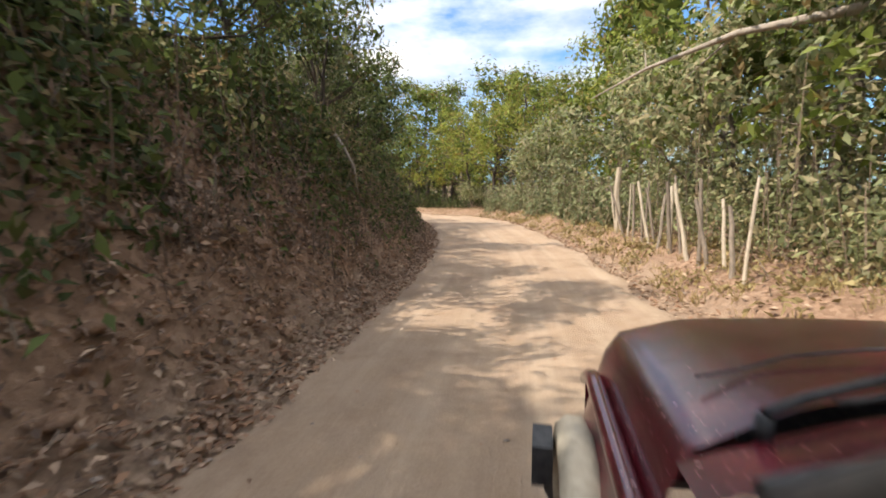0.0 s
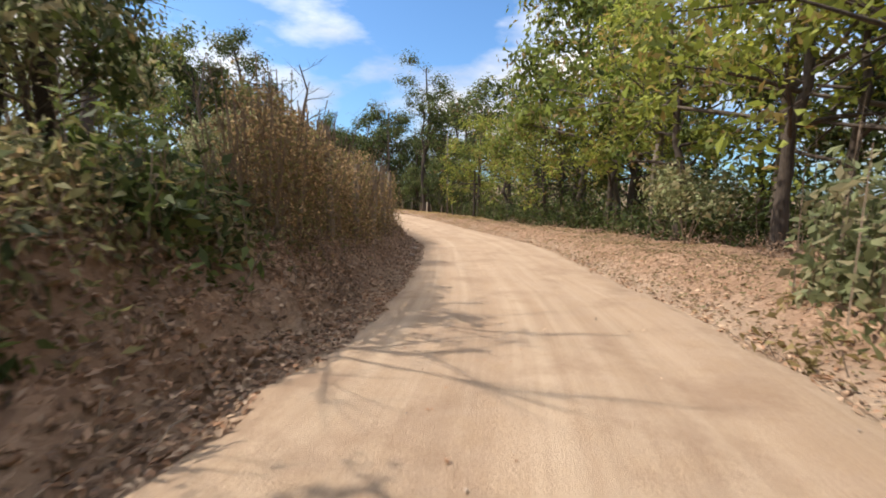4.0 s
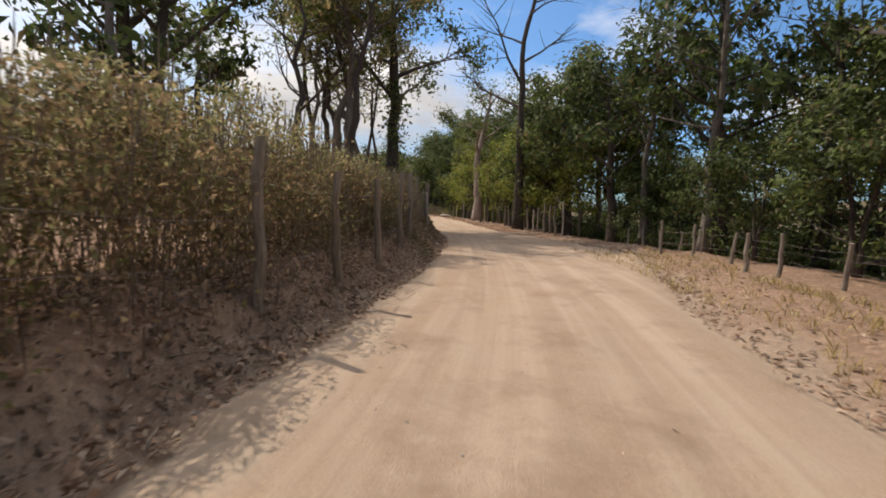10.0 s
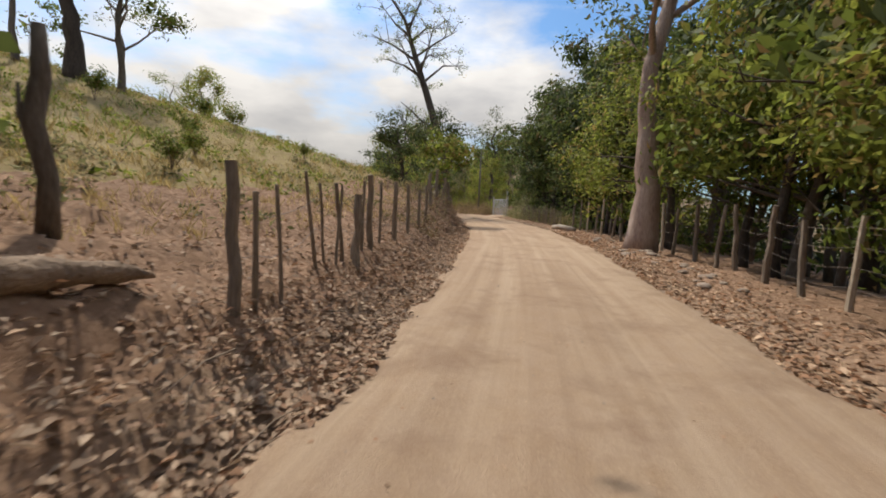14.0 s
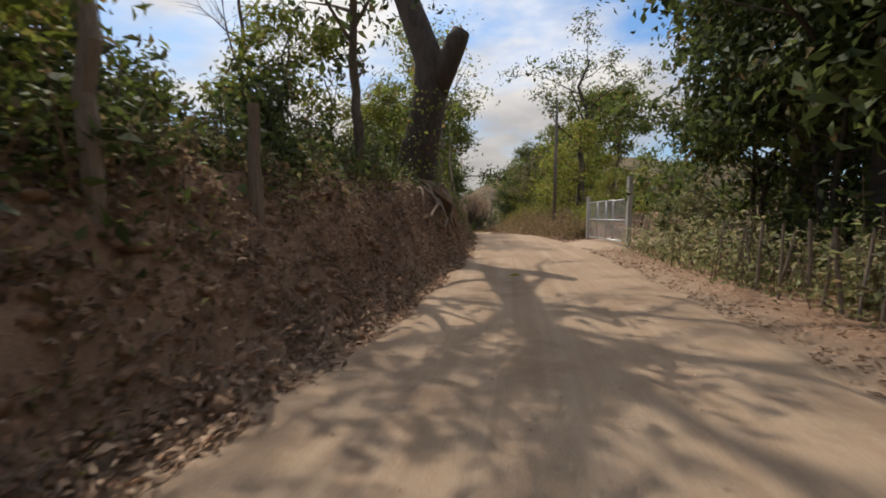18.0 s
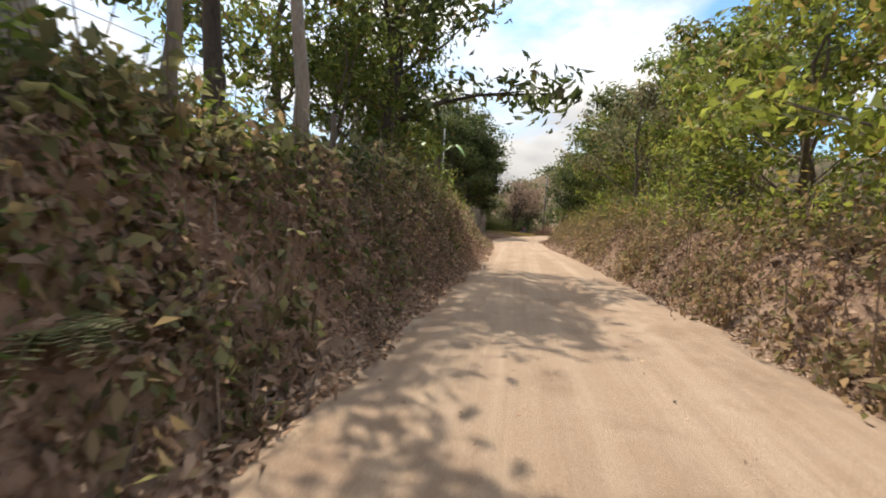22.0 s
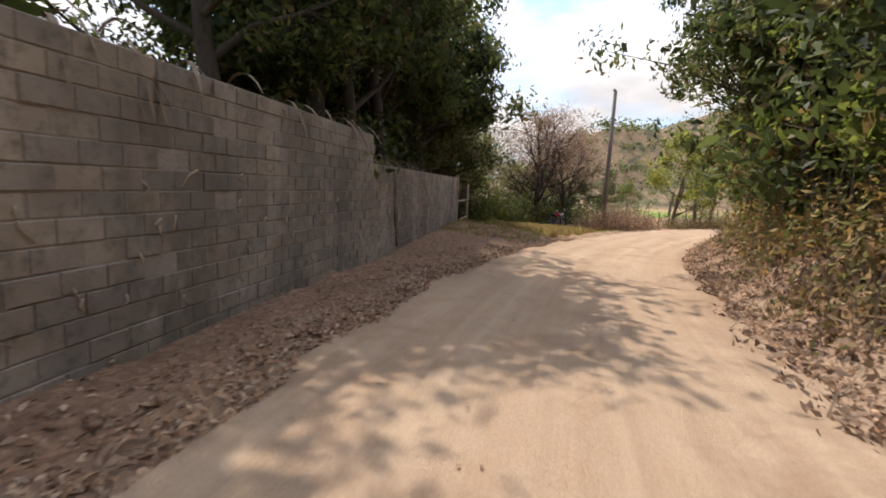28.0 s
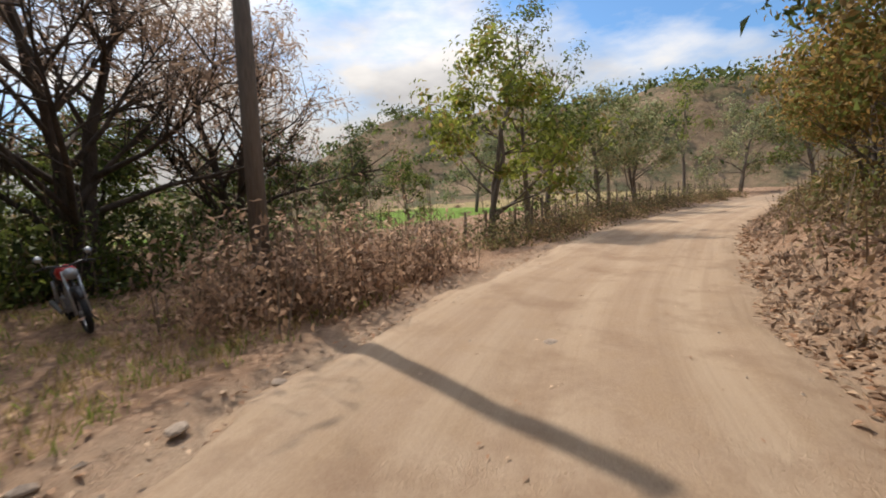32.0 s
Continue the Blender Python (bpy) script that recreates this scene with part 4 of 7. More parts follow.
put(low_olive, 220.6, 13.4, 1.25)
thicket("undergrowth", "green leafy tangle behind the gate and the motorcycle", "leaf_mid", 220.5, 226.5, 9.4, 12.5, 0.9, 2.3, 90, 84, 0.15, 0.45, 0.9, droop=0.6)
thicket("undergrowth", "dim shrubs behind the gate", "leaf_mid", 218.5, 227, 11.4, 15, 1.0, 2.6, 90, 84, 0.18, 0.5, 1.1)
# ---- right side
thicket("undergrowth", "pale dusty leafy growth behind the stick fence", "leaf_pale", -8, 28, -6.4, -4.1, 0.8, 1.8, 260, 72, 0.15)
thicket("undergrowth", "pale dusty leaves close behind the stick fence", "leaf_pale", 4, 33, -5.2, -3.9, 0.9, 2.0, 170, 80, 0.11, 0.3, 0.6, True, 0.35, 0.6)
thicket("undergrowth", "dry straw and pale weeds on the verge", "grass_dry", -8, 34, -4.2, -2.5, 0.05, 0.25, 230, 24, 0.12, 0.2, 0.5)
thicket("undergrowth", "tall pale plants with long dusty drooping leaves", "leaf_pale", 12, 34, -6.2, -4.4, 1.4, 2.4, 90, 60, 0.26, 0.3, 0.6, True, 0.3, 0.5)
belt(low_mid, -8, 30, -8.2, -6.6, 4.2, 0.85, 1.15)
thicket("undergrowth", "tall stalky plants with large dusty leaves crowding the verge", "leaf_pale", 14.8, 34, -4.9, -3.5, 1.0, 2.2, 190, 70, 0.19, 0.3, 0.6, True, 0.42, 0.8)
thicket("undergrowth", "dusty hanging leaves over the stick fence", "leaf_pale", 2, 16, -5.6, -4.2, 1.8, 3.2, 90, 84, 0.17, 0.4, 0.8, True, 0.42, 0.9)
# dark leaf colour here stands in for the shade behind the sticks
thicket("undergrowth", "dark growth filling in the shade deep behind the stick fence", "leaf_dark", -6, 18, -8.0, -5.4, 0.8, 2.6, 110, 76, 0.17, 0.5, 1.0)
thicket("undergrowth", "dead brown stalks and leaves behind the stick fence", "leaf_brush", -4, 32, -5.0, -3.7, 0.2, 0.7, 150, 50, 0.1, 0.25, 0.5)
belt(low_olive, -6, 30, -6.6, -5.2, 3.6, 0.8, 1.0)
belt(big_mid, -8, 46, -12.0, -8.5, 4.4, 0.95, 1.2)
belt(mid_yellow, 24, 42, -8.6, -6.6, 3.0, 0.95, 1.2)
belt(low_dark, 40, 64, -14, -10, 3.8, 0.9, 1.2)
thicket("undergrowth", "dark green understory beneath the roadside trees", "leaf_dark", 40, 68, -9.6, -6.4, 0.9, 2.2, 150, 80, 0.2, 0.5, 1.1)
thicket("undergrowth", "dark green understory beneath the field trees", "leaf_dark", 66, 100, -19.0, -15.0, 1.0, 2.8, 150, 80, 0.22, 0.5, 1.2)
thicket("undergrowth", "green understory behind the post fence", "leaf_mid", 116, 142, -12.0, -8.6, 0.9, 2.2, 90, 80, 0.2, 0.5, 1.1)
thicket("undergrowth", "dim undergrowth among the field trees", "leaf_dark", 84, 106, -12.5, -9.8, 0.7, 1.9, 90, 80, 0.19, 0.5, 1.1)
thicket("undergrowth", "tangle of dry leaves and vines over the mound", "leaf_brown", 80, 95, 2.0, 5.2, 0.04, 0.16, 290, 30, 0.11, 0.2, 0.5)
belt(mid_yellow, 40, 64, -8.2, -6.6, 3.4, 0.85, 1.1)
put(big_dark, 152.0, -17.5, 0.8)
put(big_dark, 142.0, -9.4, 1.0)
put(low_dark, 144.4, -7.2, 0.95)
put(low_dark, 146.4, -8.6, 1.05)
put(big_dark, 147.4, -10.0, 1.0)
put(big_dark, 148.6, -13.0, 0.9)
put(low_olive, 147.2, -6.4, 0.42)
put(big_dark, 132.5, -8.2, 1.05)
put(big_dark, 137.0, -8.8, 1.1)
put(big_mid, 128.5, -9.0, 1.1)
thicket("undergrowth", "dense dark bushes behind the stick fence", "leaf_dark", 126, 144, -8.4, -5.4, 0.8, 2.0, 110, 76, 0.17, 0.45, 0.95)
thicket("far_undergrowth", "dry green bushes across the field beyond the gate", "leaf_olive", 142, 162, -30, -19, 1.0, 3.4, 90, 40, 0.34, 0.9, 1.7, False)
thicket("undergrowth", "dry sticks and dead brush under the roadside trees", "leaf_brush", 30, 62, -8.6, -5.8, 0.15, 0.6, 150, 30, 0.08, 0.3, 0.7)
put(sh_pale, 41.5, -6.2, 1.2)
put(sh_pale, 44, -7.2, 1.3)
put(sh_pale, 46, -7.9, 1.4)
put(mid_yellow, 64.9, -6.8, 0.72)
put(mid_yellow, 67.5, -9.0, 0.7)
put(bare, 58, -11, 0.9)
put(bare, 50, -14, 1.0)
put(bare, 63, -16, 1.0)
belt(low_dark, 74, 98, -13.5, -10.0, 2.4, 0.7, 0.95)
belt(low_dark, 76, 96, -11.0, -9.0, 4.5, 0.65, 0.85)
belt(big_dark, 70, 102, -17, -12, 5, 0.85, 1.1)
for s, d, k in ((94, -8.8, 1.0), (88, -11, 1.05)):
    put(big_dark, s, d, k)
for s, d, k in ((100, -10.5, 1.0), (106, -9.0, 0.9), (110, -8.0, 0.8)):
    put(big_mid, s, d, k)
thicket("far_undergrowth", "dim growth far across the shaded field", "leaf_dark", 92, 130, -31, -21, 2.0, 6.0, 110, 60, 0.36, 1.0, 2.0, False)
put(bare, 80, -13, 1.1)
put(bare, 84, -12, 1.1)
belt(big_dark, 100, 143, -12.5, -8.0, 3.9, 0.9, 1.15)
belt(mid_yellow, 102, 126, -7.6, -6.2, 3.0, 0.85, 1.1)
belt(low_yellow, 98, 128, -8.6, -7.0, 4.4, 0.8, 1.1)
belt(low_mid, 104, 142, -9.4, -7.4, 4.2, 0.9, 1.15)
thicket("undergrowth", "dusty green bushes beside the gate", "leaf_pale", 134, 148.5, -6.4, -4.4, 0.8, 1.7, 90, 66, 0.14)
thicket("undergrowth", "dry red-brown growth hanging down the bank", "leaf_brown", 155.5, 203, -4.7, -3.1, 0.5, 1.2, 300, 76, 0.13, 0.3, 0.75, droop=0.9)
thicket("undergrowth", "yellow-green bushes on the bank", "leaf_yellow", 156.5, 202, -6.6, -4.5, 0.7, 1.5, 200, 62, 0.15)
belt(low_yellow, 163, 202, -8.4, -6.2, 3.6, 0.75, 1.0)
for s, d, k in ((157.5, -8.0, 0.45), (160.2, -7.2, 0.5)):
    put(low_yellow, s, d, k)
belt(big_mid, 172, 204, -13, -8.8, 5.0, 0.85, 1.1)
put(big_olive, 184, -6.2, 0.75)
put(big_dark, 196, -8.0, 0.95)
thicket("undergrowth", "leafy green and brown bushes hanging to the road", "leaf_orange", 200, 219, -5.8, -3.4, 0.8, 1.9, 130, 70, 0.14, droop=0.7)
thicket("undergrowth", "dry brown growth hanging to the road", "leaf_brown", 198, 254, -4.8, -3.0, 0.3, 0.9, 300, 50, 0.12, droop=0.8)
thicket("undergrowth", "dead leaves and weeds on the low bank", "leaf_brush", 198, 256, -4.2, -2.2, 0.06, 0.3, 420, 34, 0.11, 0.2, 0.5)
thicket("undergrowth", "dead leaves and weeds low on the cut bank", "leaf_brush", 156, 200, -4.2, -2.9, 0.08, 0.35, 330, 34, 0.11, 0.2, 0.5)
thicket("undergrowth", "orange-brown dry bushes at the bend", "leaf_orange", 214, 256, -6.4, -3.9, 0.9, 2.0, 190, 66, 0.14)
belt(low_mid, 203, 217, -8.0, -6.5, 2.4, 0.95, 1.2)
belt(low_dark, 203, 216, -9.4, -7.4, 3.0, 1.0, 1.25)
belt(low_orange, 217, 240, -6.4, -4.8, 2.1, 0.9, 1.2)
belt(low_orange, 240, 256, -7.4, -5.2, 2.8, 0.85, 1.15)
belt(big_olive, 232, 256, -11, -8, 5, 0.8, 1.0)


# growth that closes the view behind the first rows
thicket("far_undergrowth", "dark tangle of growth behind the roadside trees", "leaf_mid", -14, 62, -17, -10.5, 2.5, 6.0, 120, 40, 0.38, 1.0, 1.9, False)
thicket("far_undergrowth", "dark growth deep under the roadside trees", "leaf_dark", 36, 84, -16, -11, 2.0, 5.5, 170, 60, 0.26, 0.9, 1.7, False)
thicket("far_undergrowth", "green tangle of growth behind the fence", "leaf_dark", 104, 146, -17, -10, 2.0, 5.0, 110, 40, 0.38, 1.0, 1.9, False)
thicket("far_undergrowth", "green tangle of growth on the bank's far side", "leaf_mid", 156, 256, -16, -8, 1.5, 3.4, 150, 40, 0.38, 1.0, 1.9, False)
thicket("far_undergrowth", "dark tangle of growth above the high bank", "leaf_dark", -14, 38, 7, 14, 1.5, 3.4, 90, 40, 0.38, 1.0, 1.9, False)
thicket("far_undergrowth", "olive tangle of growth behind the vine fence", "leaf_olive", 36, 84, 10, 18, 0.8, 2.0, 170, 40, 0.34, 1.0, 1.9, False)
thicket("far_undergrowth", "green tangle of growth above the cut bank", "leaf_mid", 168, 192, 5.6, 11, 1.0, 2.6, 110, 46, 0.32, 1.0, 1.8, False)
thicket("far_undergrowth", "dark tangle of growth behind the wall", "leaf_dark", 192, 211, 8.5, 14, 3.0, 7.0, 100, 90, 0.32, 1.0, 1.8, False)
thicket("far_undergrowth", "dark crown of leaves over the wall's end", "leaf_dark", 204, 215, 9.5, 14, 4.5, 8.0, 110, 110, 0.26, 1.0, 1.7, False)
thicket("far_undergrowth", "green tangle of growth behind the gate", "leaf_mid", 211, 222, 14.5, 19, 3.0, 7.0, 70, 90, 0.3, 1.0, 1.8, False)
thicket("far_undergrowth", "dark tangle of growth behind the parked motorcycle", "leaf_dark", 223, 231, 10, 16, 1.8, 4.2, 60, 80, 0.24, 0.8, 1.4, False)
thicket("far_undergrowth", "tall dark growth behind the field trees", "leaf_dark", 64, 112, -22, -15, 3.0, 7.0, 120, 70, 0.36, 1.0, 1.9, False)

# ---- trees and growth at the end, about the bend
def near_line(x, y):
    i = int(np.argmin((fine[:, 0] - x) ** 2 + (fine[:, 1] - y) ** 2))
    v = np.array([x, y]) - fine[i, :2]
    return arc[i], float(-tang[i, 1] * v[0] + tang[i, 0] * v[1])


def put_xy(kind, x, y, scale=1.0, **k):
    return put(kind, *near_line(x, y), scale, **k)


bend_tree = kinds(tree, (91,), "tree", "round half-bare tree with purple-grey twigs and few leaves", "leaf_brush", "bark_dark", 6.6, 3.4, 0.16, 0.12, limbs=16, twigs=16, per=16, radius=0.5, size=0.22, fork=2, up=1.0, width=0.13, split=True)
put_xy(bend_tree, -172.0, 104.0, 1.2)
put_xy(bend_tree, -175.5, 106.8, 1.0)
put_xy(low_yellow, -176.5, 115.6, 1.0)
put_xy(low_mid, -181, 120.5, 0.95)
put_xy(low_olive, -183.5, 125.5, 1.1)
put_xy(low_olive, -187, 131, 1.2)
put_xy(airy, -178.0, 118, 0.8)
put_xy(airy, -186, 128, 0.75)
put_xy(airy, -189, 137, 0.9)
put_xy(low_dark, -176.5, 110.5, 0.42)
put_xy(low_dark, -174.5, 103.8, 0.7)
put_xy(low_dark, -177.5, 107.5, 0.65)
put_xy(low_dark, -180.0, 110.5, 0.6)
put_xy(low_mid, -183.0, 114.0, 0.55)
put_xy(low_mid, -173.5, 97.0, 0.75)
put_xy(low_mid, -176.0, 99.5, 0.7)
put_xy(low_mid, -176, 102.5, 0.7)
put_xy(low_dark, -179, 106.5, 0.6)
mango = tree("tree", "broad round tree with a dense dark crown behind the gate", 361, "leaf_dark", "bark_dark", 7.6, 3.0, 0.26, 0.3, limbs=13, twigs=5, per=90, radius=1.0, size=0.2)
mango.matrix_world = at(*near_line(-166.0, 97.4))
put_xy(low_olive, -192, 121, 0.9)
put_xy(low_olive, -190, 144, 1.2)
put_xy(low_mid, -187.5, 149, 1.2)
sL, dL = near_line(-170.5, 108.4)
thicket("undergrowth", "big heap of dry brown brush at the roadside", "leaf_brush", 224.2, 228.8, 3.0, 6.2, 1.0, 1.8, 120, 110, 0.11, droop=0.8)
thicket("undergrowth", "dusty green bushes on the brush heap", "leaf_pale", 226.0, 229.5, 5.0, 7.6, 1.5, 2.3, 36, 90, 0.13)
thicket("undergrowth", "dark bushes behind the parked motorcycle", "leaf_dark", 222, 230, 9.0, 13.0, 0.9, 2.2, 90, 80, 0.16)
thicket("undergrowth", "dry hedge row along the field fence", "leaf_brown", 233, 262, 2.7, 4.4, 0.3, 0.9, 190, 50, 0.12)
thicket("undergrowth", "olive hedge row along the field fence", "leaf_olive", 232, 262, 3.6, 6.0, 0.6, 1.7, 150, 60, 0.14)
# scrub on the hills
rng = np.random.default_rng(77)
hx, hy = rng.uniform(-330, -205, 1500), rng.uniform(70, 240, 1500)
hz = np.array([land(x, y) for x, y in zip(hx, hy)])
keep = hz > 1.5
hp = np.stack([hx, hy, hz], 1)[keep]
k = np.repeat(np.arange(len(hp)), 18)
v = rng.normal(0, 1, (len(k), 3)) * np.array([1.2, 1.2, 0.9])
sc = rng.uniform(0.5, 1.5, len(hp))[k][:, None]
v[:, 2] = np.abs(v[:, 2])
thing("hill_scrub", "scattered dark scrub bushes on the hillsides", "scrub", kind="stuff", me=quads("hill_scrub", leaves(hp[k] + v * sc, 0.9, rng, 0.7), M["leaf_dark"]))

# ---------------------------------------------------------------- leaf litter, grass, stones
rng = np.random.default_rng(8)


def litter(label, s0, s1, side, n, reach, size=0.10):
    s = rng.uniform(s0, s1, n)
    u = rng.exponential(0.55, n) * reach - 0.15
    d = (EL(s) + u) if side > 0 else -(ER(s) + u)
    p = spot(s, d, 0.015) + rng.normal(0, 0.012, (n, 3))
    thing("leaf_litter", label, "leaf litter", kind="stuff", me=quads("leaf_litter", leaves(p, size, rng, 0.5, -0.1, 0.55), M["litter"]))


litter("fallen brown leaves on the shaded bank", -6, 36, 1, 26000, 2.4, 0.085)
litter("fallen brown leaves and flakes along the verge", 36, 92, 1, 9000, 0.9, 0.085)
litter("thick fallen leaves on the mound and verge", 84, 112, 1, 6500, 2.0, 0.085)
litter("pale fallen leaves on the pasture's edge", 97, 134, 1, 11000, 6.0, 0.085)
litter("curled fallen leaves heaped below the stick fence", 95, 106, 1, 3800, 1.1, 0.1)
litter("fallen leaves along the foot of the bank", 110, 190, 1, 20000, 1.1, 0.09)
litter("fallen leaves at the foot of the block wall", 186, 216, 1, 13000, 0.9, 0.075)
litter("fallen leaves on the roadside grass", 212, 232, 1, 1200, 3.0, 0.08)
litter("fallen leaves along the dry verge", -6, 30, -1, 4500, 1.2)
litter("rusty fallen leaves under the trees", 28, 66, -1, 6500, 1.8, 0.085)
litter("fallen leaves along the fence", 66, 150, -1, 11000, 1.6, 0.09)
litter("deep drift of fallen leaves by the post fence", 98, 122, -1, 9000, 1.4, 0.11)
litter("fallen leaves at the foot of the bank", 154, 250, -1, 9000, 0.9, 0.085)


def bank_litter(label, mat, s0, s1, side, n, reach, size, name="leaf_litter", category="leaf litter"):
    """Dead leaves and crumbs that cling to a bank's face."""
    s = rng.uniform(s0, s1, n)
    u = rng.uniform(0, 1, n) ** 0.8 * reach
    d = (EL(s) + u) if side > 0 else -(ER(s) + u)
    p, a, b = spot(s, d), spot(s + 0.08, d), spot(s, d + 0.08)
    nrm = np.cross(a - p, b - p)
    nrm /= np.linalg.norm(nrm, axis=1)[:, None]
    nrm *= np.sign(nrm[:, 2])[:, None]
    p = p + nrm * rng.uniform(0.0, 0.05, n)[:, None]
    thing(name, label, category, kind="stuff", me=quads(name, leaves(p, size, rng, 0.45, 0.35, face=nrm * 1.6), M[mat]))


bank_litter("dead leaves clinging to the shaded bank", "leaf_brush", -8, 38, 1, 34000, 3.0, 0.075)
bank_litter("dead leaves and weeds clinging below the vine fence", "leaf_brush", 38, 96, 1, 26000, 1.5, 0.065)
bank_litter("dead leaves clinging to the root-grown bank", "leaf_brush", 106, 153, 1, 42000, 2.3, 0.075)
bank_litter("dead leaves clinging to the cut bank", "leaf_brush", 150, 192, 1, 26000, 2.0, 0.09)
bank_litter("dead leaves clinging to the low bank", "leaf_brush", 155, 206, -1, 22000, 1.8, 0.08)
bank_litter("rusty leaves strewn under the roadside trees", "leaf_brown", 28, 66, -1, 16000, 3.0, 0.08)


def clods(label, s0, s1, side, n, reach, r0, r1):
    """Crumbled lumps of earth lodged in a bank's face."""
    v = np.array([(0, 0, 1)] + [(0.894 * math.cos(k * 1.2566), 0.894 * math.sin(k * 1.2566), 0.447) for k in range(5)] + [(0.894 * math.cos(k * 1.2566 + 0.6283), 0.894 * math.sin(k * 1.2566 + 0.6283), -0.447) for k in range(5)] + [(0, 0, -1)])
    f = np.array([(0, 1 + k, 1 + (k + 1) % 5) for k in range(5)] + [(1 + k, 6 + k, 1 + (k + 1) % 5) for k in range(5)] + [(1 + (k + 1) % 5, 6 + k, 6 + (k + 1) % 5) for k in range(5)] + [(11, 6 + (k + 1) % 5, 6 + k) for k in range(5)])
    s = rng.uniform(s0, s1, n)
    u = rng.uniform(0.02, 1, n) * reach
    d = (EL(s) + u) if side > 0 else -(ER(s) + u)
    r = r0 * (r1 / r0) ** (rng.uniform(0, 1, n) ** 2.2)
    shape = v[None] * rng.uniform(0.65, 1.3, (n, 12, 1)) * (r[:, None] * np.stack([rng.uniform(0.7, 1.6, n), rng.uniform(0.7, 1.3, n), rng.uniform(0.5, 0.9, n)]).T)[:, None]
    a = rng.uniform(0, 6.28, n)[:, None]
    x, y = shape[..., 0] * np.cos(a) - shape[..., 1] * np.sin(a), shape[..., 0] * np.sin(a) + shape[..., 1] * np.cos(a)
    co = np.stack([x, y, shape[..., 2]], -1) + (spot(s, d, 0.0) - np.stack([0 * r, 0 * r, 0.3 * r], 1))[:, None]
    me = bpy.data.meshes.new("soil_clods")
    me.from_pydata(co.reshape(-1, 3).tolist(), [], (f[None] + 12 * np.arange(n)[:, None, None]).reshape(-1, 3).tolist())
    me.polygons.foreach_set("use_smooth", np.ones(n * 20, bool))
    me.materials.append(M["soil"])
    thing("soil_clods", label, "soil", kind="stuff", me=me)


clods("reddish lumps of earth crumbling from the high bank", -8, 34, 1, 2600, 2.4, 0.025, 0.11)
clods("lumps of dry earth below the vine fence", 38, 93, 1, 1300, 1.2, 0.02, 0.08)
clods("lumps of brown earth lodged in the root-grown bank", 116, 153, 1, 2600, 1.7, 0.025, 0.12)
clods("lumps of brown earth lodged in the cut bank", 153, 192, 1, 1700, 1.4, 0.02, 0.1)
clods("lumps of earth at the foot of the wall", 192, 216, 1, 1000, 1.3, 0.02, 0.09)
clods("lumps of reddish earth in the low bank", 155, 236, -1, 1800, 1.4, 0.02, 0.1)


def grass(label, mat, s0, s1, d0, d1, n, height, clump=9):
    m = n // clump
    s, d = np.repeat(rng.uniform(s0, s1, m), clump), np.repeat(rng.uniform(d0, d1, m), clump)
    p = spot(s + rng.normal(0, 0.06, len(s)), d + rng.normal(0, 0.06, len(d)))
    thing("grass", label, "grass", kind="stuff", me=quads("grass", blades(p, height, rng, 0.006, 0.7), M[mat]))


grass("short dry yellow grass beside the gate and bend", "grass_dry", 211, 227, 3.2, 9.5, 13000, 0.11)
grass("sparse short green grass at the roadside", "grass_green", 211, 226, 3.0, 9.0, 6000, 0.12)
grass("thick tufts of tan and olive grass at the roadside", "grass_dry", 215.2, 221.0, 3.2, 7.0, 12000, 0.24, 60)
grass("olive grass among the tufts", "grass_green", 215.6, 221.5, 3.8, 7.5, 3600, 0.2, 40)
grass("dry grass on the hillside pasture", "grass_dry", 98, 138, 7, 30, 13000, 0.26)
grass("sparse dry grass on the leaf-strewn slope", "grass_dry", 98, 138, 4, 9, 7000, 0.18)
thicket("undergrowth", "low olive weeds on the leaf-strewn slope", "leaf_olive", 98, 134, 4.4, 9, 0.1, 0.35, 160, 34, 0.11, 0.2, 0.5, False)
grass("green tufts on the hillside pasture", "grass_green", 97, 140, 9, 30, 7000, 0.3)
grass("dry grass along the verge", "grass_dry", 60, 84, -6.0, -3.0, 5000, 0.14)
grass("dry straw along the verge", "grass_dry", -6, 30, -4.2, -2.4, 5000, 0.16)
grass("green grass at the foot of the wall", "grass_green", 186, 194, 1.5, 2.2, 900, 0.10)

n_bits = 2600
sb = rng.uniform(-2, 236, n_bits)
p = spot(sb, np.clip(rng.normal(0.0, 1.1, n_bits), -EL(sb) + 0.2, EL(sb) - 0.1), 0.052)
thing("leaf_crumbs", "small dry leaf crumbs scattered on the road", "leaf litter", kind="stuff", me=quads("leaf_crumbs", leaves(p, 0.045, rng, 0.5, -0.05, 0.85), M["litter"]))
rock = Geo()
for i in range(2600):
    s = rng.uniform(-4, 236)
    side = rng.uniform()
    d = EL(s) + rng.normal(0.1, 0.35) if side < 0.42 else (-ER(s) - rng.normal(0.1, 0.35) if side < 0.7 else rng.uniform(-ER(s), EL(s)))
    onroad = -ER(s) < d < EL(s)
    r = rng.uniform(0.008, 0.022) if onroad else rng.uniform(0.01, 0.035)
    p = Vector(spot(s, d, 0.045 if onroad else 0.01))
    q = [p + Vector((rng.uniform(0.6, 1.3) * a, rng.uniform(0.6, 1.3) * b, rng.uniform(0.4, 0.8) * c)) * r for a, b, c in ((1, 0, 0), (0, 1, 0), (-1, 0, 0), (0, -1, 0), (0, 0, 1), (0, 0, -1))]
    rock.add(q, [(0, 1, 4), (1, 2, 4), (2, 3, 4), (3, 0, 4), (1, 0, 5), (2, 1, 5), (3, 2, 5), (0, 3, 5)])
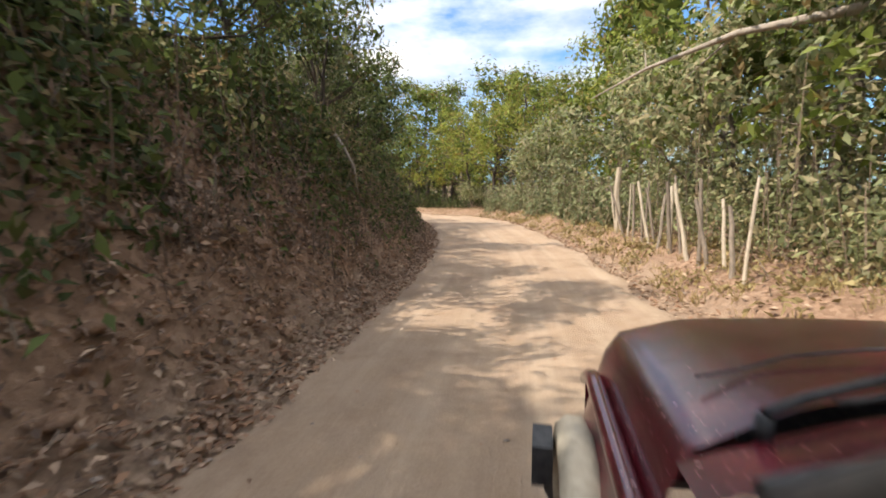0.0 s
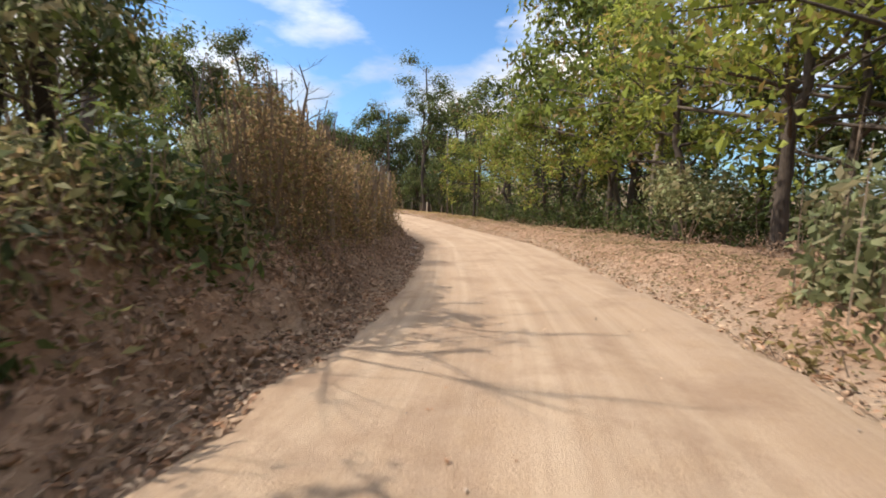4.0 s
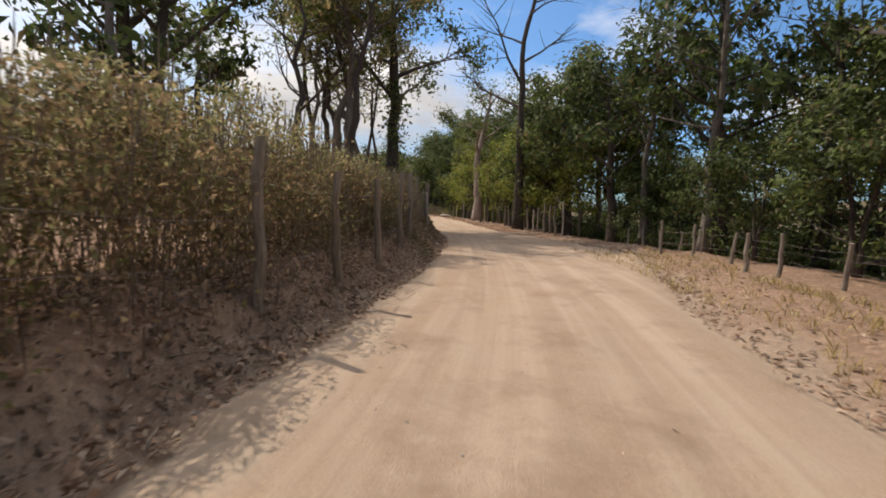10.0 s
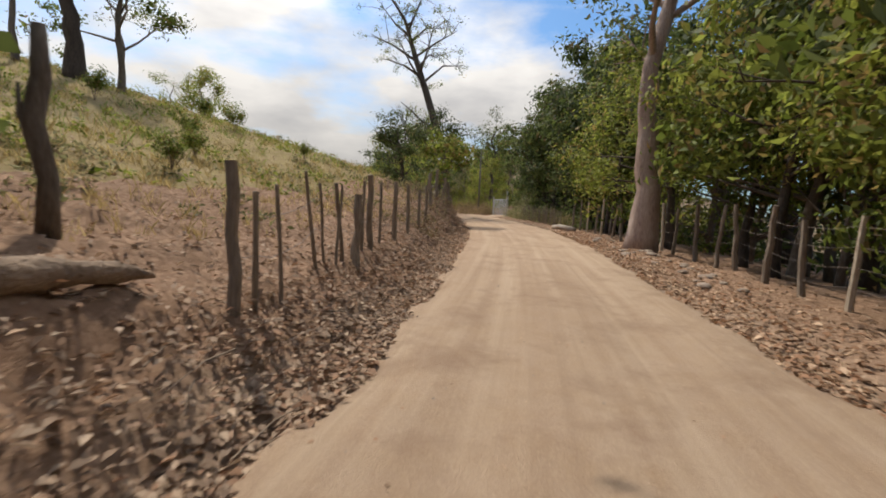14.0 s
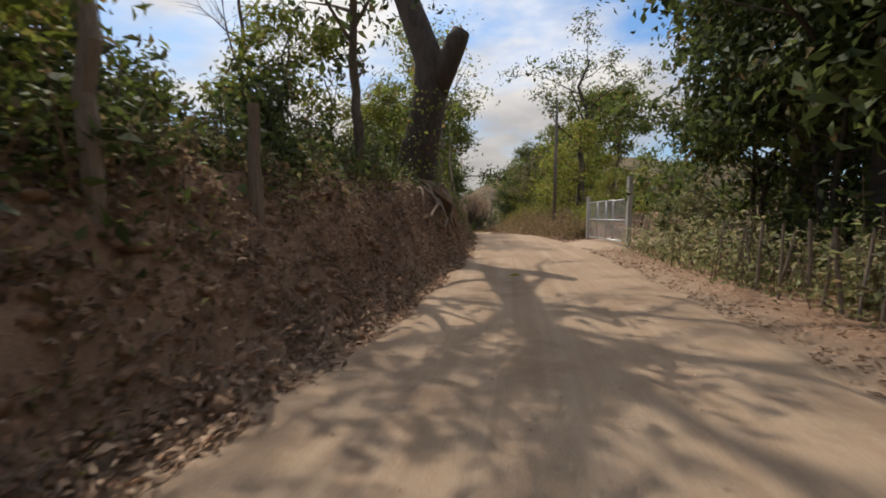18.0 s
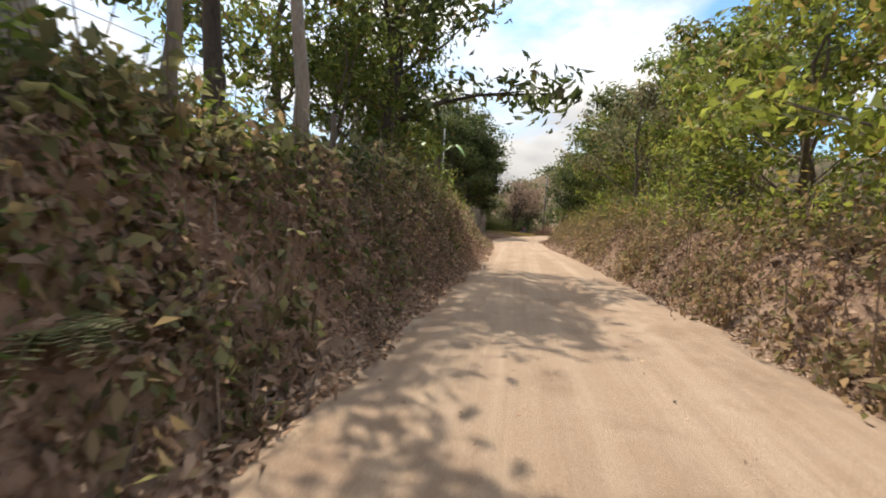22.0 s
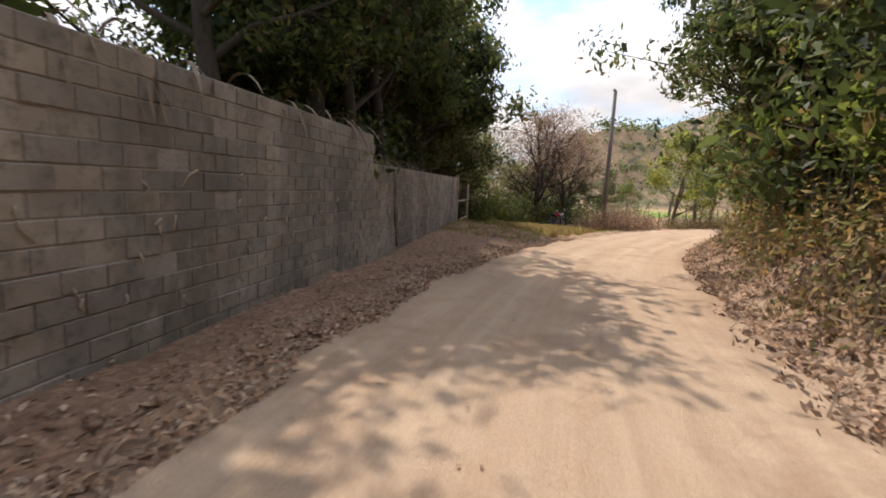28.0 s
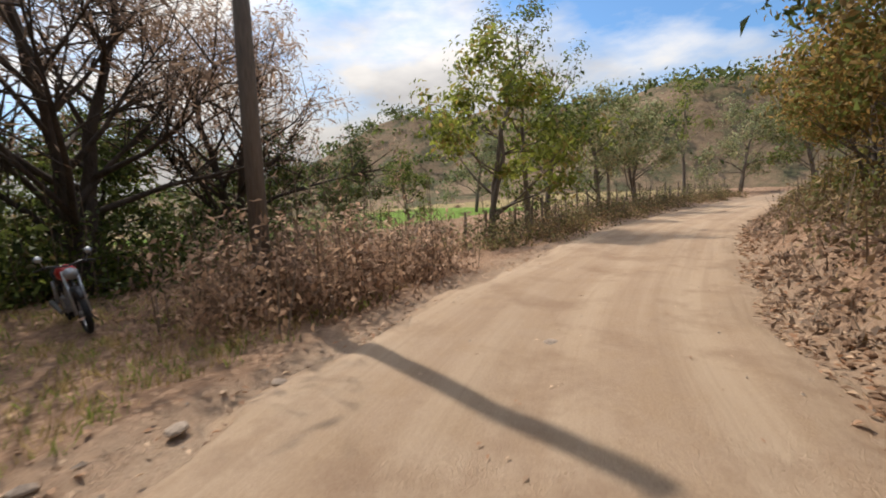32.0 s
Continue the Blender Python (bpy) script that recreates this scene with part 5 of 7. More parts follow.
M["stone"] = simple("field_stone", (0.22, 0.16, 0.12), (0.40, 0.32, 0.25), 8.0, 0.9, 0.2, 0.4)
thing("gravel", "small loose stones on the road and verges", "gravel", kind="stuff", me=rock.mesh("gravel", M["stone"], False))


def stone(s, d, r, label="flat pale stone on the verge", squash=0.45):
    bm = bmesh.new()
    bmesh.ops.create_icosphere(bm, subdivisions=2, radius=1.0)
    for v in bm.verts:
        k = 1 + 0.22 * noise.noise(v.co * 1.7 + Vector((s, d, 0)))
        v.co = Vector((v.co.x * r * 1.3, v.co.y * r, v.co.z * r * squash)) * k
    me = bpy.data.meshes.new("stone")
    bm.to_mesh(me)
    bm.free()
    me.materials.append(M["stone"])
    ob = thing("stone", label, "stone", me=me)
    ob.matrix_world = at(s, d, r * 0.15, s * 77)


for s, d, r in ((41.9, 2.1, 0.10), (44.3, 2.1, 0.12), (43.6, 2.2, 0.09), (61.5, 2.5, 0.11), (213.6, -2.3, 0.11), (222.2, 2.5, 0.07), (223.0, 2.3, 0.06), (221.5, 2.8, 0.06), (83.9, 1.9, 0.12), (224.4, 0.2, 0.09)):
    stone(s, d, r)
stone(146.72, 2.12, 0.23, "rounded brown rock lodged in the bank", 0.85)

for i in range(44):
    stone(rng.uniform(104.5, 117.0), -rng.uniform(3.4, 4.5), rng.uniform(0.06, 0.15), "pale broken stone heaped by the fence")

# a yellow fallen leaf and a dark dropping on the road
yl = thing("fallen_leaf", "large yellow fallen leaf lying on the road", "leaf", me=quads("fallen_leaf", leaves(np.array([[0.0, 0.0, 0.0]]), 0.3, np.random.default_rng(2), 0.45, 0.0, 1.0), leaf_mat("leaf_fresh_yellow", (0.42, 0.33, 0.03), (0.45, 0.36, 0.04))))
yl.matrix_world = at(140.6, -0.1, 0.06, 70)
M["dung"] = simple("dark_dung", (0.03, 0.024, 0.018), (0.07, 0.055, 0.04), 30.0)
bm = bmesh.new()
for i in range(7):
    bmesh.ops.create_icosphere(bm, subdivisions=1, radius=rng.uniform(0.015, 0.03), matrix=Matrix.Translation((rng.normal(0, 0.035), rng.normal(0, 0.03), 0.005)))
me = bpy.data.meshes.new("dung")
bm.to_mesh(me)
bm.free()
me.materials.append(M["dung"])
thing("dung", "small dark heap of dung on the road", "dung", me=me).matrix_world = at(90.6, 0.7, 0.045)

# ---------------------------------------------------------------- single trees that stand out


def wood_part(name, pts, radii, mat, parent, sides=7, label=""):
    return part(name, Geo().tube(pts, radii, sides).mesh(name, M[mat]), parent, label)


# the old tree whose roots hang down the cut bank
rt = thing("rooted_tree", "big old leaning tree with pale roots hanging down the bank", "tree")
rt.matrix_world = at(145.2, 3.2, 0, 0)
# local x ahead along the road, y to its left
wood_part("trunk", [(0, 0, -0.8), (0.0, 0.0, 0.4), (0.1, -0.2, 1.6), (0.2, -0.45, 3.0), (0.4, -0.4, 4.3), (0.9, 0.5, 6.6), (1.3, 1.8, 10.5), (1.8, 3.2, 14.5), (2.2, 4.3, 18.0)], [0.95, 0.72, 0.6, 0.56, 0.5, 0.42, 0.36, 0.27, 0.14], "bark_dark", rt, 14)
wood_part("limb", [(0.2, -0.5, 2.9), (0.2, -0.95, 3.9), (0.1, -1.35, 4.8), (0.1, -1.5, 5.1)], [0.42, 0.4, 0.36, 0.3], "bark_dark", rt, 11, "thick limb broken off short")
wood_part("limb", [(0.9, 0.6, 6.8), (0.4, 2.2, 7.4), (-0.2, 3.2, 8.2), (-0.6, 4.4, 9.0)], [0.16, 0.1, 0.07, 0.03], "bark_dark", rt, 7)
te = []
tr_ = np.random.default_rng(41)
for k in range(15):
    u = k / 14
    p0 = Vector((1.3 + 0.9 * u, 1.8 + 2.5 * u, 10.5 + 7.5 * u))
    a, ln = k * 2.4, tr_.uniform(4.0, 7.0) * (1.05 - 0.45 * u)
    p1 = p0 + Vector((math.cos(a) * ln * 0.5, math.sin(a) * ln * 0.5, 1.0 + tr_.uniform(0, 1)))
    p2 = p0 + Vector((math.cos(a) * ln, math.sin(a) * ln, 2.0 + tr_.uniform(0, 2)))
    wood_part("limb", [p0, p1, p2], [0.15, 0.09, 0.03], "bark_dark", rt, 6)
    for q in range(7):
        s_ = p1.lerp(p2, tr_.uniform(0, 1))
        e_ = s_ + Vector((tr_.normal(0, 1.2), tr_.normal(0, 1.2), tr_.normal(0.6, 0.8)))
        wood_part("twig", [s_, s_.lerp(e_, 0.5) + Vector((0, 0, 0.12)), e_], [0.04, 0.025, 0.008], "bark_dark", rt, 4)
        te.append(tuple(e_))
rr = np.random.default_rng(40)
M["root_bark"] = simple("earthy_root_bark", (0.15, 0.10, 0.07), (0.33, 0.24, 0.165), 4.0, 0.9, 0.2, 1.0, None, 22.0, 0.04)
g0 = float(lift(145.2, 3.2)) - 0.25


def on_bank(x, z, out):
    """A place on the bank's face at height z below the tree's foot, standing out from it."""
    dd = np.linspace(0.9, 3.2, 65)
    k = int(np.argmin(np.abs(lift(np.full(65, 145.2 + x), dd) - g0 - z)))
    return Vector((x, dd[k] - 3.2 - out * 0.45, z + 0.2))


for pts, r in (
    ([(-0.5, 0.0, 0.1), (-0.3, -0.3, 0.24), (0.1, -0.65, 0.26), (0.7, -0.8, 0.2), (1.2, -0.85, 0.05)], 0.34),
    ([(0.3, -0.1, 0.1), (0.5, -0.45, 0.24), (0.9, -0.6, 0.22), (1.4, -0.6, 0.05)], 0.26),
    ([(-0.6, -0.2, 0.05), (-1.4, -0.45, 0.12), (-1.7, -0.8, 0.14), (-1.2, -1.15, 0.08)], 0.1),
    ([(0.0, -0.05, 0.05), (-0.3, -0.5, 0.2), (0.0, -1.1, 0.2), (0.1, -1.6, 0.1)], 0.16),
    ([(0.5, -0.05, 0.05), (0.7, -0.5, 0.2), (0.4, -1.0, 0.2), (0.5, -1.6, 0.1)], 0.14),
    ([(1.7, -1.15, -0.05), (2.1, -1.18, 0.1), (2.5, -1.2, 0.12), (2.9, -1.16, 0.1), (3.2, -1.02, 0.04), (3.4, -0.9, -0.02)], 0.12),
    ([(3.2, -0.98, 0.0), (3.6, -0.9, 0.08), (4.1, -0.85, 0.05), (4.6, -0.95, 0.0)], 0.06),
    ([(-2.6, -1.2, 0.1), (-2.2, -1.35, 0.2), (-1.7, -1.3, 0.2), (-1.4, -1.6, 0.1)], 0.11),
    ([(-0.9, -0.6, 0.15), (-1.0, -1.2, 0.2), (-1.3, -1.7, 0.1)], 0.09),
    ([(1.0, -0.1, 0.1), (1.1, -0.9, 0.2), (1.0, -1.7, 0.12)], 0.09),
    ([(-0.4, 0.0, 0.1), (-0.6, -0.4, 0.25), (-0.2, -0.8, 0.25), (-0.5, -1.3, 0.15), (-0.3, -1.8, 0.1)], 0.12),
    ([(-1.5, -0.1, 0.1), (-1.9, -0.6, 0.2), (-2.6, -0.8, 0.2), (-3.4, -1.2, 0.1)], 0.10),
    ([(0.2, -0.1, 0.15), (0.9, -0.4, 0.25), (0.2, -0.7, 0.25), (0.7, -1.2, 0.15)], 0.12),
    ([(-2.8, -0.2, 0.1), (-3.6, -0.5, 0.15), (-4.2, -1.0, 0.1)], 0.08),
):
    q = [on_bank(*p) for p in pts]
    q = [p + Vector((rr.normal(0, 0.09), rr.normal(0, 0.04), rr.normal(0, 0.07))) for p in q]
    fine_q, n = [], len(q)
    for i in range(n - 1):
        p0, p1, p2, p3 = q[max(i - 1, 0)], q[i], q[i + 1], q[min(i + 2, n - 1)]
        fine_q += [0.5 * (2 * p1 + (p2 - p0) * u + (2 * p0 - 5 * p1 + 4 * p2 - p3) * u * u + (3 * p1 - p0 - 3 * p2 + p3) * u ** 3) for u in (0, 0.33, 0.67)]
    fine_q.append(q[-1])
    wood_part("root", fine_q, [r * 0.62 * (1 - 0.55 * i / len(fine_q)) * rr.uniform(0.7, 1.25) for i in range(len(fine_q))], "root_bark", rt, 8, "smooth pale exposed root")
part("crown", quads("crown", puffs(rr, np.array(te), 24, 0.75, 0.2, 0.42), M["leaf_mid"]), rt)
cv = np.stack([rr.normal(0, 0.55, 700), rr.normal(-0.2, 0.5, 700), rr.uniform(0.0, 3.2, 700)], 1)
part("creeper", quads("creeper", leaves(cv, 0.16, rr, 0.6, 0.8), M["leaf_mid"]), rt, "green creeper climbing the trunk's foot")


def tall_tree(label, s, d, height, r, bark, leaf, crown_base, spread, seed, per=30, lean=0.05, limbs=9, twigs=5, radius=1.1, size=0.26, turn=0):
    t = tree("tree", label, seed, leaf, bark, height, spread, r, crown_base, limbs, twigs, per, radius, size, lean=lean, split=True)
    t.matrix_world = at(s, d, 0, turn)
    return t


tall_tree("tall bare dark trunk forking high above the fence", 101.0, -4.9, 23.0, 0.36, "bark_dark", "leaf_mid", 0.42, 5.5, 301, 0, limbs=8, twigs=9)
tall_tree("tall tree with a peeling reddish trunk by the fence", 112.2, -4.3, 14.5, 0.46, "bark_red", "leaf_dark", 0.45, 4.0, 302, 34)
tall_tree("big tree with a trunk wrapped in leafy vines", 97.2, 4.3, 22.0, 0.42, "bark_dark", "leaf_dark", 0.30, 5.4, 303, 62, limbs=14, radius=1.5, size=0.34)
tall_tree("tall grey trunk on the hillside pasture", 119, 22.5, 13.0, 0.42, "bark_dark", "leaf_mid", 0.6, 3.2, 304, 14)
for s, d, r, ln, sd in ((96.0, 6.6, 0.2, 0.10, 331), (96.6, 7.6, 0.24, 0.12, 332), (97.2, 6.2, 0.13, 0.16, 333), (98.4, 5.6, 0.12, 0.05, 334), (99.5, 8.6, 0.26, 0.06, 335)):
    tall_tree("dark slender trunk standing on the leaf-strewn slope", s, d, 12.0, r, "bark_dark", "leaf_olive", 0.55, 3.2, sd, 28, ln, limbs=7, twigs=4)
tall_tree("tall slender tree beside the road", 90.5, 6.6, 13.0, 0.26, "bark_dark", "leaf_olive", 0.55, 3.8, 305, 40, 0.14)
tall_tree("tall leaning trunk beside the road", 93.0, 6.4, 12.0, 0.24, "bark", "leaf_olive", 0.6, 3.8, 306, 46, 0.16)
tall_tree("tall leaning trunk beside the road", 94.2, 7.6, 12.5, 0.28, "bark", "leaf_mid", 0.6, 3.8, 307, 46, 0.14)
tall_tree("straight dark trunk on the bank under green leaves", 157.5, 4.2, 11.0, 0.2, "bark_dark", "leaf_yellow", 0.4, 3.0, 308, 7)
tall_tree("pale slender trunk growing on the bank", 163.8, 3.1, 8.5, 0.11, "bark_pale", "leaf_dark", 0.4, 2.2, 309, 30)
tall_tree("twisted trunk standing on the bank", 141.4, 4.0, 8.0, 0.16, "bark", "leaf_dark", 0.35, 2.6, 310, 30, 0.2)
tall_tree("tall spreading tree with a dark trunk", 166.0, -6.6, 13.5, 0.3, "bark_dark", "leaf_dark", 0.42, 5.2, 312, 30, limbs=10, twigs=5)
tall_tree("dense dark tree hanging over the gate", 146.0, -9.6, 12.0, 0.3, "bark_dark", "leaf_dark", 0.24, 5.0, 320, 130, limbs=14, radius=1.3, size=0.3)
tall_tree("dense dark tree beside the stick fence", 141.0, -7.8, 12.0, 0.28, "bark_dark", "leaf_dark", 0.3, 4.2, 321, 66, limbs=12, radius=1.3, size=0.3)
tall_tree("tall thin tree on the bank with drooping leaves", 156.5, 3.6, 12.0, 0.13, "bark", "leaf_mid", 0.35, 2.6, 322, 8)
tall_tree("tall thin tree on the bank with drooping leaves", 160.8, 3.9, 13.0, 0.16, "bark_pale", "leaf_mid", 0.35, 3.2, 323, 18, 0.12)
tall_tree("leafy tree on the bank's top", 165.0, 5.2, 11.0, 0.18, "bark_dark", "leaf_dark", 0.3, 3.0, 324, 44)
tall_tree("tall dense mango-like tree above the wall", 205, 9.5, 13.0, 0.35, "bark_dark", "leaf_dark", 0.2, 5.0, 313, 60, radius=1.4, size=0.28)
for s, d, h, sd in ((203.0, 7.0, 11.0, 371), (207.0, 7.2, 11.5, 372), (210.8, 9.2, 11.0, 373)):
    tall_tree("dense dark tree standing close behind the wall", s, d, h, 0.26, "bark_dark", "leaf_dark", 0.36, 3.9, sd, 105, limbs=13, twigs=5, radius=1.05, size=0.19)
tall_tree("high-crowned dark tree overhanging the wall", 210.0, 8.0, 13.5, 0.3, "bark_dark", "leaf_dark", 0.5, 5.0, 385, 80, limbs=14, twigs=5, radius=1.3, size=0.33)
tall_tree("high-crowned dark tree overhanging the wall", 206.2, 7.2, 13.0, 0.28, "bark_dark", "leaf_dark", 0.5, 4.6, 386, 56, limbs=13, twigs=5, radius=1.3, size=0.33)
for s, d, h, sd in ((208.0, 10.8, 11.5, 381), (212.6, 12.2, 12.0, 382), (215.0, 10.4, 10.5, 383), (217.6, 12.4, 10.5, 384)):
    tall_tree("broad tree with a solid dark crown behind the wall's end", s, d, h, 0.3, "bark_dark", "leaf_dark", 0.34, 4.3, sd, 130, limbs=14, twigs=5, radius=1.25, size=0.33)
for s, d, h, leaf, sd in ((211.5, -4.6, 8.4, "leaf_dark", 391), (215.0, -4.5, 8.8, "leaf_dark", 392), (217.6, -3.7, 9.6, "leaf_dark", 393), (222.2, -4.5, 8.6, "leaf_dark", 394), (226.0, -4.7, 8.4, "leaf_dark", 395)):
    tall_tree("dense tree leaning over the road from the low bank", s, d, h, 0.2, "bark_dark", leaf, 0.34, 3.6, sd, 84, limbs=12, twigs=5, radius=0.85, size=0.21)
tall_tree("leafy tree rising behind the fence", 7.8, -5.8, 9.5, 0.2, "bark", "leaf_mid", 0.4, 3.2, 314, 40)
tall_tree("tall tree with yellow-green leaves", 47, -8.5, 11.0, 0.26, "bark", "leaf_yellow", 0.2, 4.2, 316, 48)
tall_tree("tall tree with a dense green crown", 79.4, -10.5, 19.5, 0.3, "bark_dark", "leaf_dark", 0.34, 3.9, 317, 54, radius=1.2)
tall_tree("tall dark tree with a high narrow crown", 77.6, -9.0, 15.0, 0.22, "bark_dark", "leaf_dark", 0.45, 2.6, 318, 44)
tall_tree("tall slender tree with a tufted dark crown", 100.1, 9.6, 16.5, 0.22, "bark_dark", "leaf_dark", 0.7, 2.2, 319, 60, 0.1)
for s, d, h, sd in ((92, -9.6, 15.5, 341), (86.5, -9.2, 14.5, 342), (64.5, -12.5, 17.0, 343), (82, 13.0, 15.0, 344)):
    tall_tree("leafless grey tree with fine spreading branches", s, d, h, 0.2, "bark", "leaf_mid", 0.38, 4.0, sd, 0, limbs=10, twigs=10)
av = thing("dead_branch", "pale dead vine arching out of the shaded growth", "branch")
q = [Vector(spot(9.7, 3.9, 0.1)), Vector(spot(9.5, 3.6, 0.7)), Vector(spot(9.4, 3.4, 0.85)), Vector(spot(9.4, 3.2, 0.75)), Vector(spot(9.45, 3.15, 0.3))]
wood_part("limb", q, [0.02, 0.028, 0.03, 0.028, 0.014], "bark_pale", av)
dl = thing("dead_branch", "bare pale branch reaching over the verge", "branch")
q = [Vector(spot(7.6, -6.4, 3.9)), Vector(spot(8.5, -5.2, 3.95)), Vector(spot(9.4, -4.0, 3.9)), Vector(spot(10.6, -2.8, 4.0)), Vector(spot(11.6, -1.9, 3.85))]
wood_part("limb", q, [0.1, 0.09, 0.06, 0.035, 0.012], "bark_pale", dl)
wood_part("twig", [q[2], Vector(spot(10.6, -3.6, 3.5))], [0.03, 0.008], "bark_pale", dl, 5)
wood_part("twig", [q[3], Vector(spot(11.4, -3.0, 4.5))], [0.025, 0.006], "bark_pale", dl, 5)

# vines and big leaves round the wrapped trunk
vn = np.random.default_rng(44)
p = spot(np.full(900, 97.2), np.full(900, 4.3)) + np.stack([vn.normal(0, 0.42, 900), vn.normal(0, 0.42, 900), vn.uniform(0.2, 8.0, 900)], 1)
thing("climbing_vine", "large-leaved vine climbing the big trunk", "vine", kind="stuff", me=quads("climbing_vine", leaves(p, 0.26, vn, 0.6, 0.8), M["leaf_dark"]))


# ---------------------------------------------------------------- banana plants
def strip_leaf(g, base_p, a, length, width, rise, sag, n=8):
    d, side = Vector((math.cos(a), math.sin(a), 0)), Vector((-math.sin(a), math.cos(a), 0))
    rows = []
    for i in range(n + 1):
        u = i / n
        c = Vector(base_p) + d * length * u + Vector((0, 0, rise * u - sag * u * u))
        w = width * math.sin(math.pi * min(1, u * 0.92 + 0.08)) ** 0.7 * 0.5
        rows += [c - side * w + Vector((0, 0, w * 0.35)), c, c + side * w + Vector((0, 0, w * 0.35))]
    f = []
    for i in range(n):
        for j in (0, 1):
            f.append((i * 3 + j, i * 3 + j + 1, i * 3 + j + 4, i * 3 + j + 3))
    g.add(rows, f)


M["banana"] = simple("banana_leaf", (0.10, 0.20, 0.03), (0.22, 0.33, 0.07), 3.0, 0.5, 0.4, 0.2)
M["banana_dry"] = simple("dry_banana_leaf", (0.15, 0.11, 0.075), (0.29, 0.22, 0.15), 6.0, 0.85, 0.2, 0.4)


def banana(s, d, h, seed, dry=3):
    rng_ = np.random.default_rng(seed)
    b = thing("banana_plant", "banana plant with broad green and hanging dry leaves", "banana plant", group="banana plants behind the wall")
    b.matrix_world = at(s, d, 0, seed * 40)
    wood_part("stem", [(0, 0, -0.2), (0.03, 0, h * 0.5), (0.0, 0.05, h)], [0.13, 0.11, 0.07], "banana_dry", b, 8)
    for i in range(8):
        g = Geo()
        strip_leaf(g, (0, 0.05, h - 0.1), i * 2.4 + rng_.uniform(-0.3, 0.3), rng_.uniform(1.7, 2.5), rng_.uniform(0.5, 0.68), rng_.uniform(1.1, 2.4), rng_.uniform(1.0, 2.6))
        part("leaf", g.mesh("leaf", M["banana"]), b)
    for i in range(dry):
        g = Geo()
        strip_leaf(g, (0, 0.05, h - 0.3), i * 2.1 + rng_.uniform(-0.4, 0.4), rng_.uniform(0.7, 1.1), 0.28, 0.1, rng_.uniform(1.6, 2.2))
        part("leaf", g.mesh("leaf", M["banana_dry"]), b, "dry brown hanging leaf")


for i, (s, d, h) in enumerate(((185.6, 4.8, 4.7), (187.5, 6.2, 4.0), (191.0, 5.6, 2.6), (195.5, 5.5, 2.2), (198.5, 5.9, 2.0), (201.5, 6.3, 1.8))):
    banana(s, d, h, i + 1, 5 if i > 2 else 3)
pm = thing("palm", "small palm with arching feathery fronds behind the wall", "palm")
pm.matrix_world = at(197.0, 6.6, 0)
wood_part("trunk", [(0, 0, -0.2), (0.05, 0, 1.6), (0.0, 0.1, 3.0)], [0.16, 0.13, 0.11], "bark", pm, 9)
pr = np.random.default_rng(31)
for i in range(11):
    a, ln = i * 2.4, pr.uniform(1.8, 2.5)
    d, side = np.array([math.cos(a), math.sin(a), 0]), np.array([-math.sin(a), math.cos(a), 0])
    co = []
    rise, sag = pr.uniform(0.9, 1.9), pr.uniform(1.2, 2.2)
    for u in np.linspace(0.15, 1, 26):
        c = np.array([0, 0.1, 3.0]) + d * ln * u + np.array([0, 0, rise * u - sag * u * u])
        for sg in (-1, 1):
            tip = c + side * sg * 0.55 * math.sin(math.pi * (0.15 + 0.8 * u)) + d * 0.18 + np.array([0, 0, -0.12])
            co.append([c - d * 0.022, c + d * 0.022, tip + d * 0.01, tip])
    part("frond", quads("frond", np.array(co), M["leaf_mid"]), pm)

# ---------------------------------------------------------------- fences
fr = np.random.default_rng(12)


def fence(label, posts, wires=(0.5, 0.9, 1.3), sag=0.04, mat="wire", group=""):
    """posts: rows of s, d, height over the ground, radius, material, lean across, lean along (degrees)."""
    f = thing("fence", label, "fence", group)
    tops = []
    for s, d, h, r, m, across, along in posts:
        g = Geo()
        n = 5
        g.tube([(fr.normal(0, r * 0.25), fr.normal(0, r * 0.25), -0.3 + (h + 0.3) * i / n) for i in range(n + 1)], [r * (1.12 - 0.25 * i / n) * fr.uniform(0.92, 1.08) for i in range(n + 1)], 7)
        ob = part("post", g.mesh("post", M[m], False), f)
        ob.matrix_world = at(s, d, 0, fr.uniform(-20, 20), across, along)
        tops.append((Vector(spot(s, d)), h))
    for w in wires:
        pts = []
        for i, (p, h) in enumerate(tops):
            pts.append(p + Vector((0, 0, min(w, h - 0.06))))
            if i + 1 < len(tops):
                pts.append((p + tops[i + 1][0]) / 2 + Vector((0, 0, w - sag)))
        part("wire", Geo().tube(pts, [0.004] * len(pts), 3, False).mesh("wire", M[mat]), f)
    return f


P2 = ("post", "post_pale")
fence("rows of slanting grey sticks fencing the dry verge", [(s, -3.3 - 0.04 * (s - 10) + fr.normal(0, 0.05), fr.uniform(1.1, 1.6), fr.uniform(0.024, 0.042), "post_pale" if fr.uniform() < 0.55 else "post", fr.normal(0, 4), fr.normal(19, 6) if s < 15 else fr.choice((fr.normal(4, 5), fr.normal(20, 5)))) for s in np.arange(7.0, 15.4, 0.42)], (0.6, 1.0))
fence("weathered posts carrying the stick fence's wires", [(8.9, -5.5, 2.6, 0.1, "post", 0, 0), (14.5, -3.45, 2.0, 0.09, "post_pale", 0, 2), (16.4, -3.8, 1.5, 0.05, "post", 0, 4)], (0.5, 0.9, 1.3))
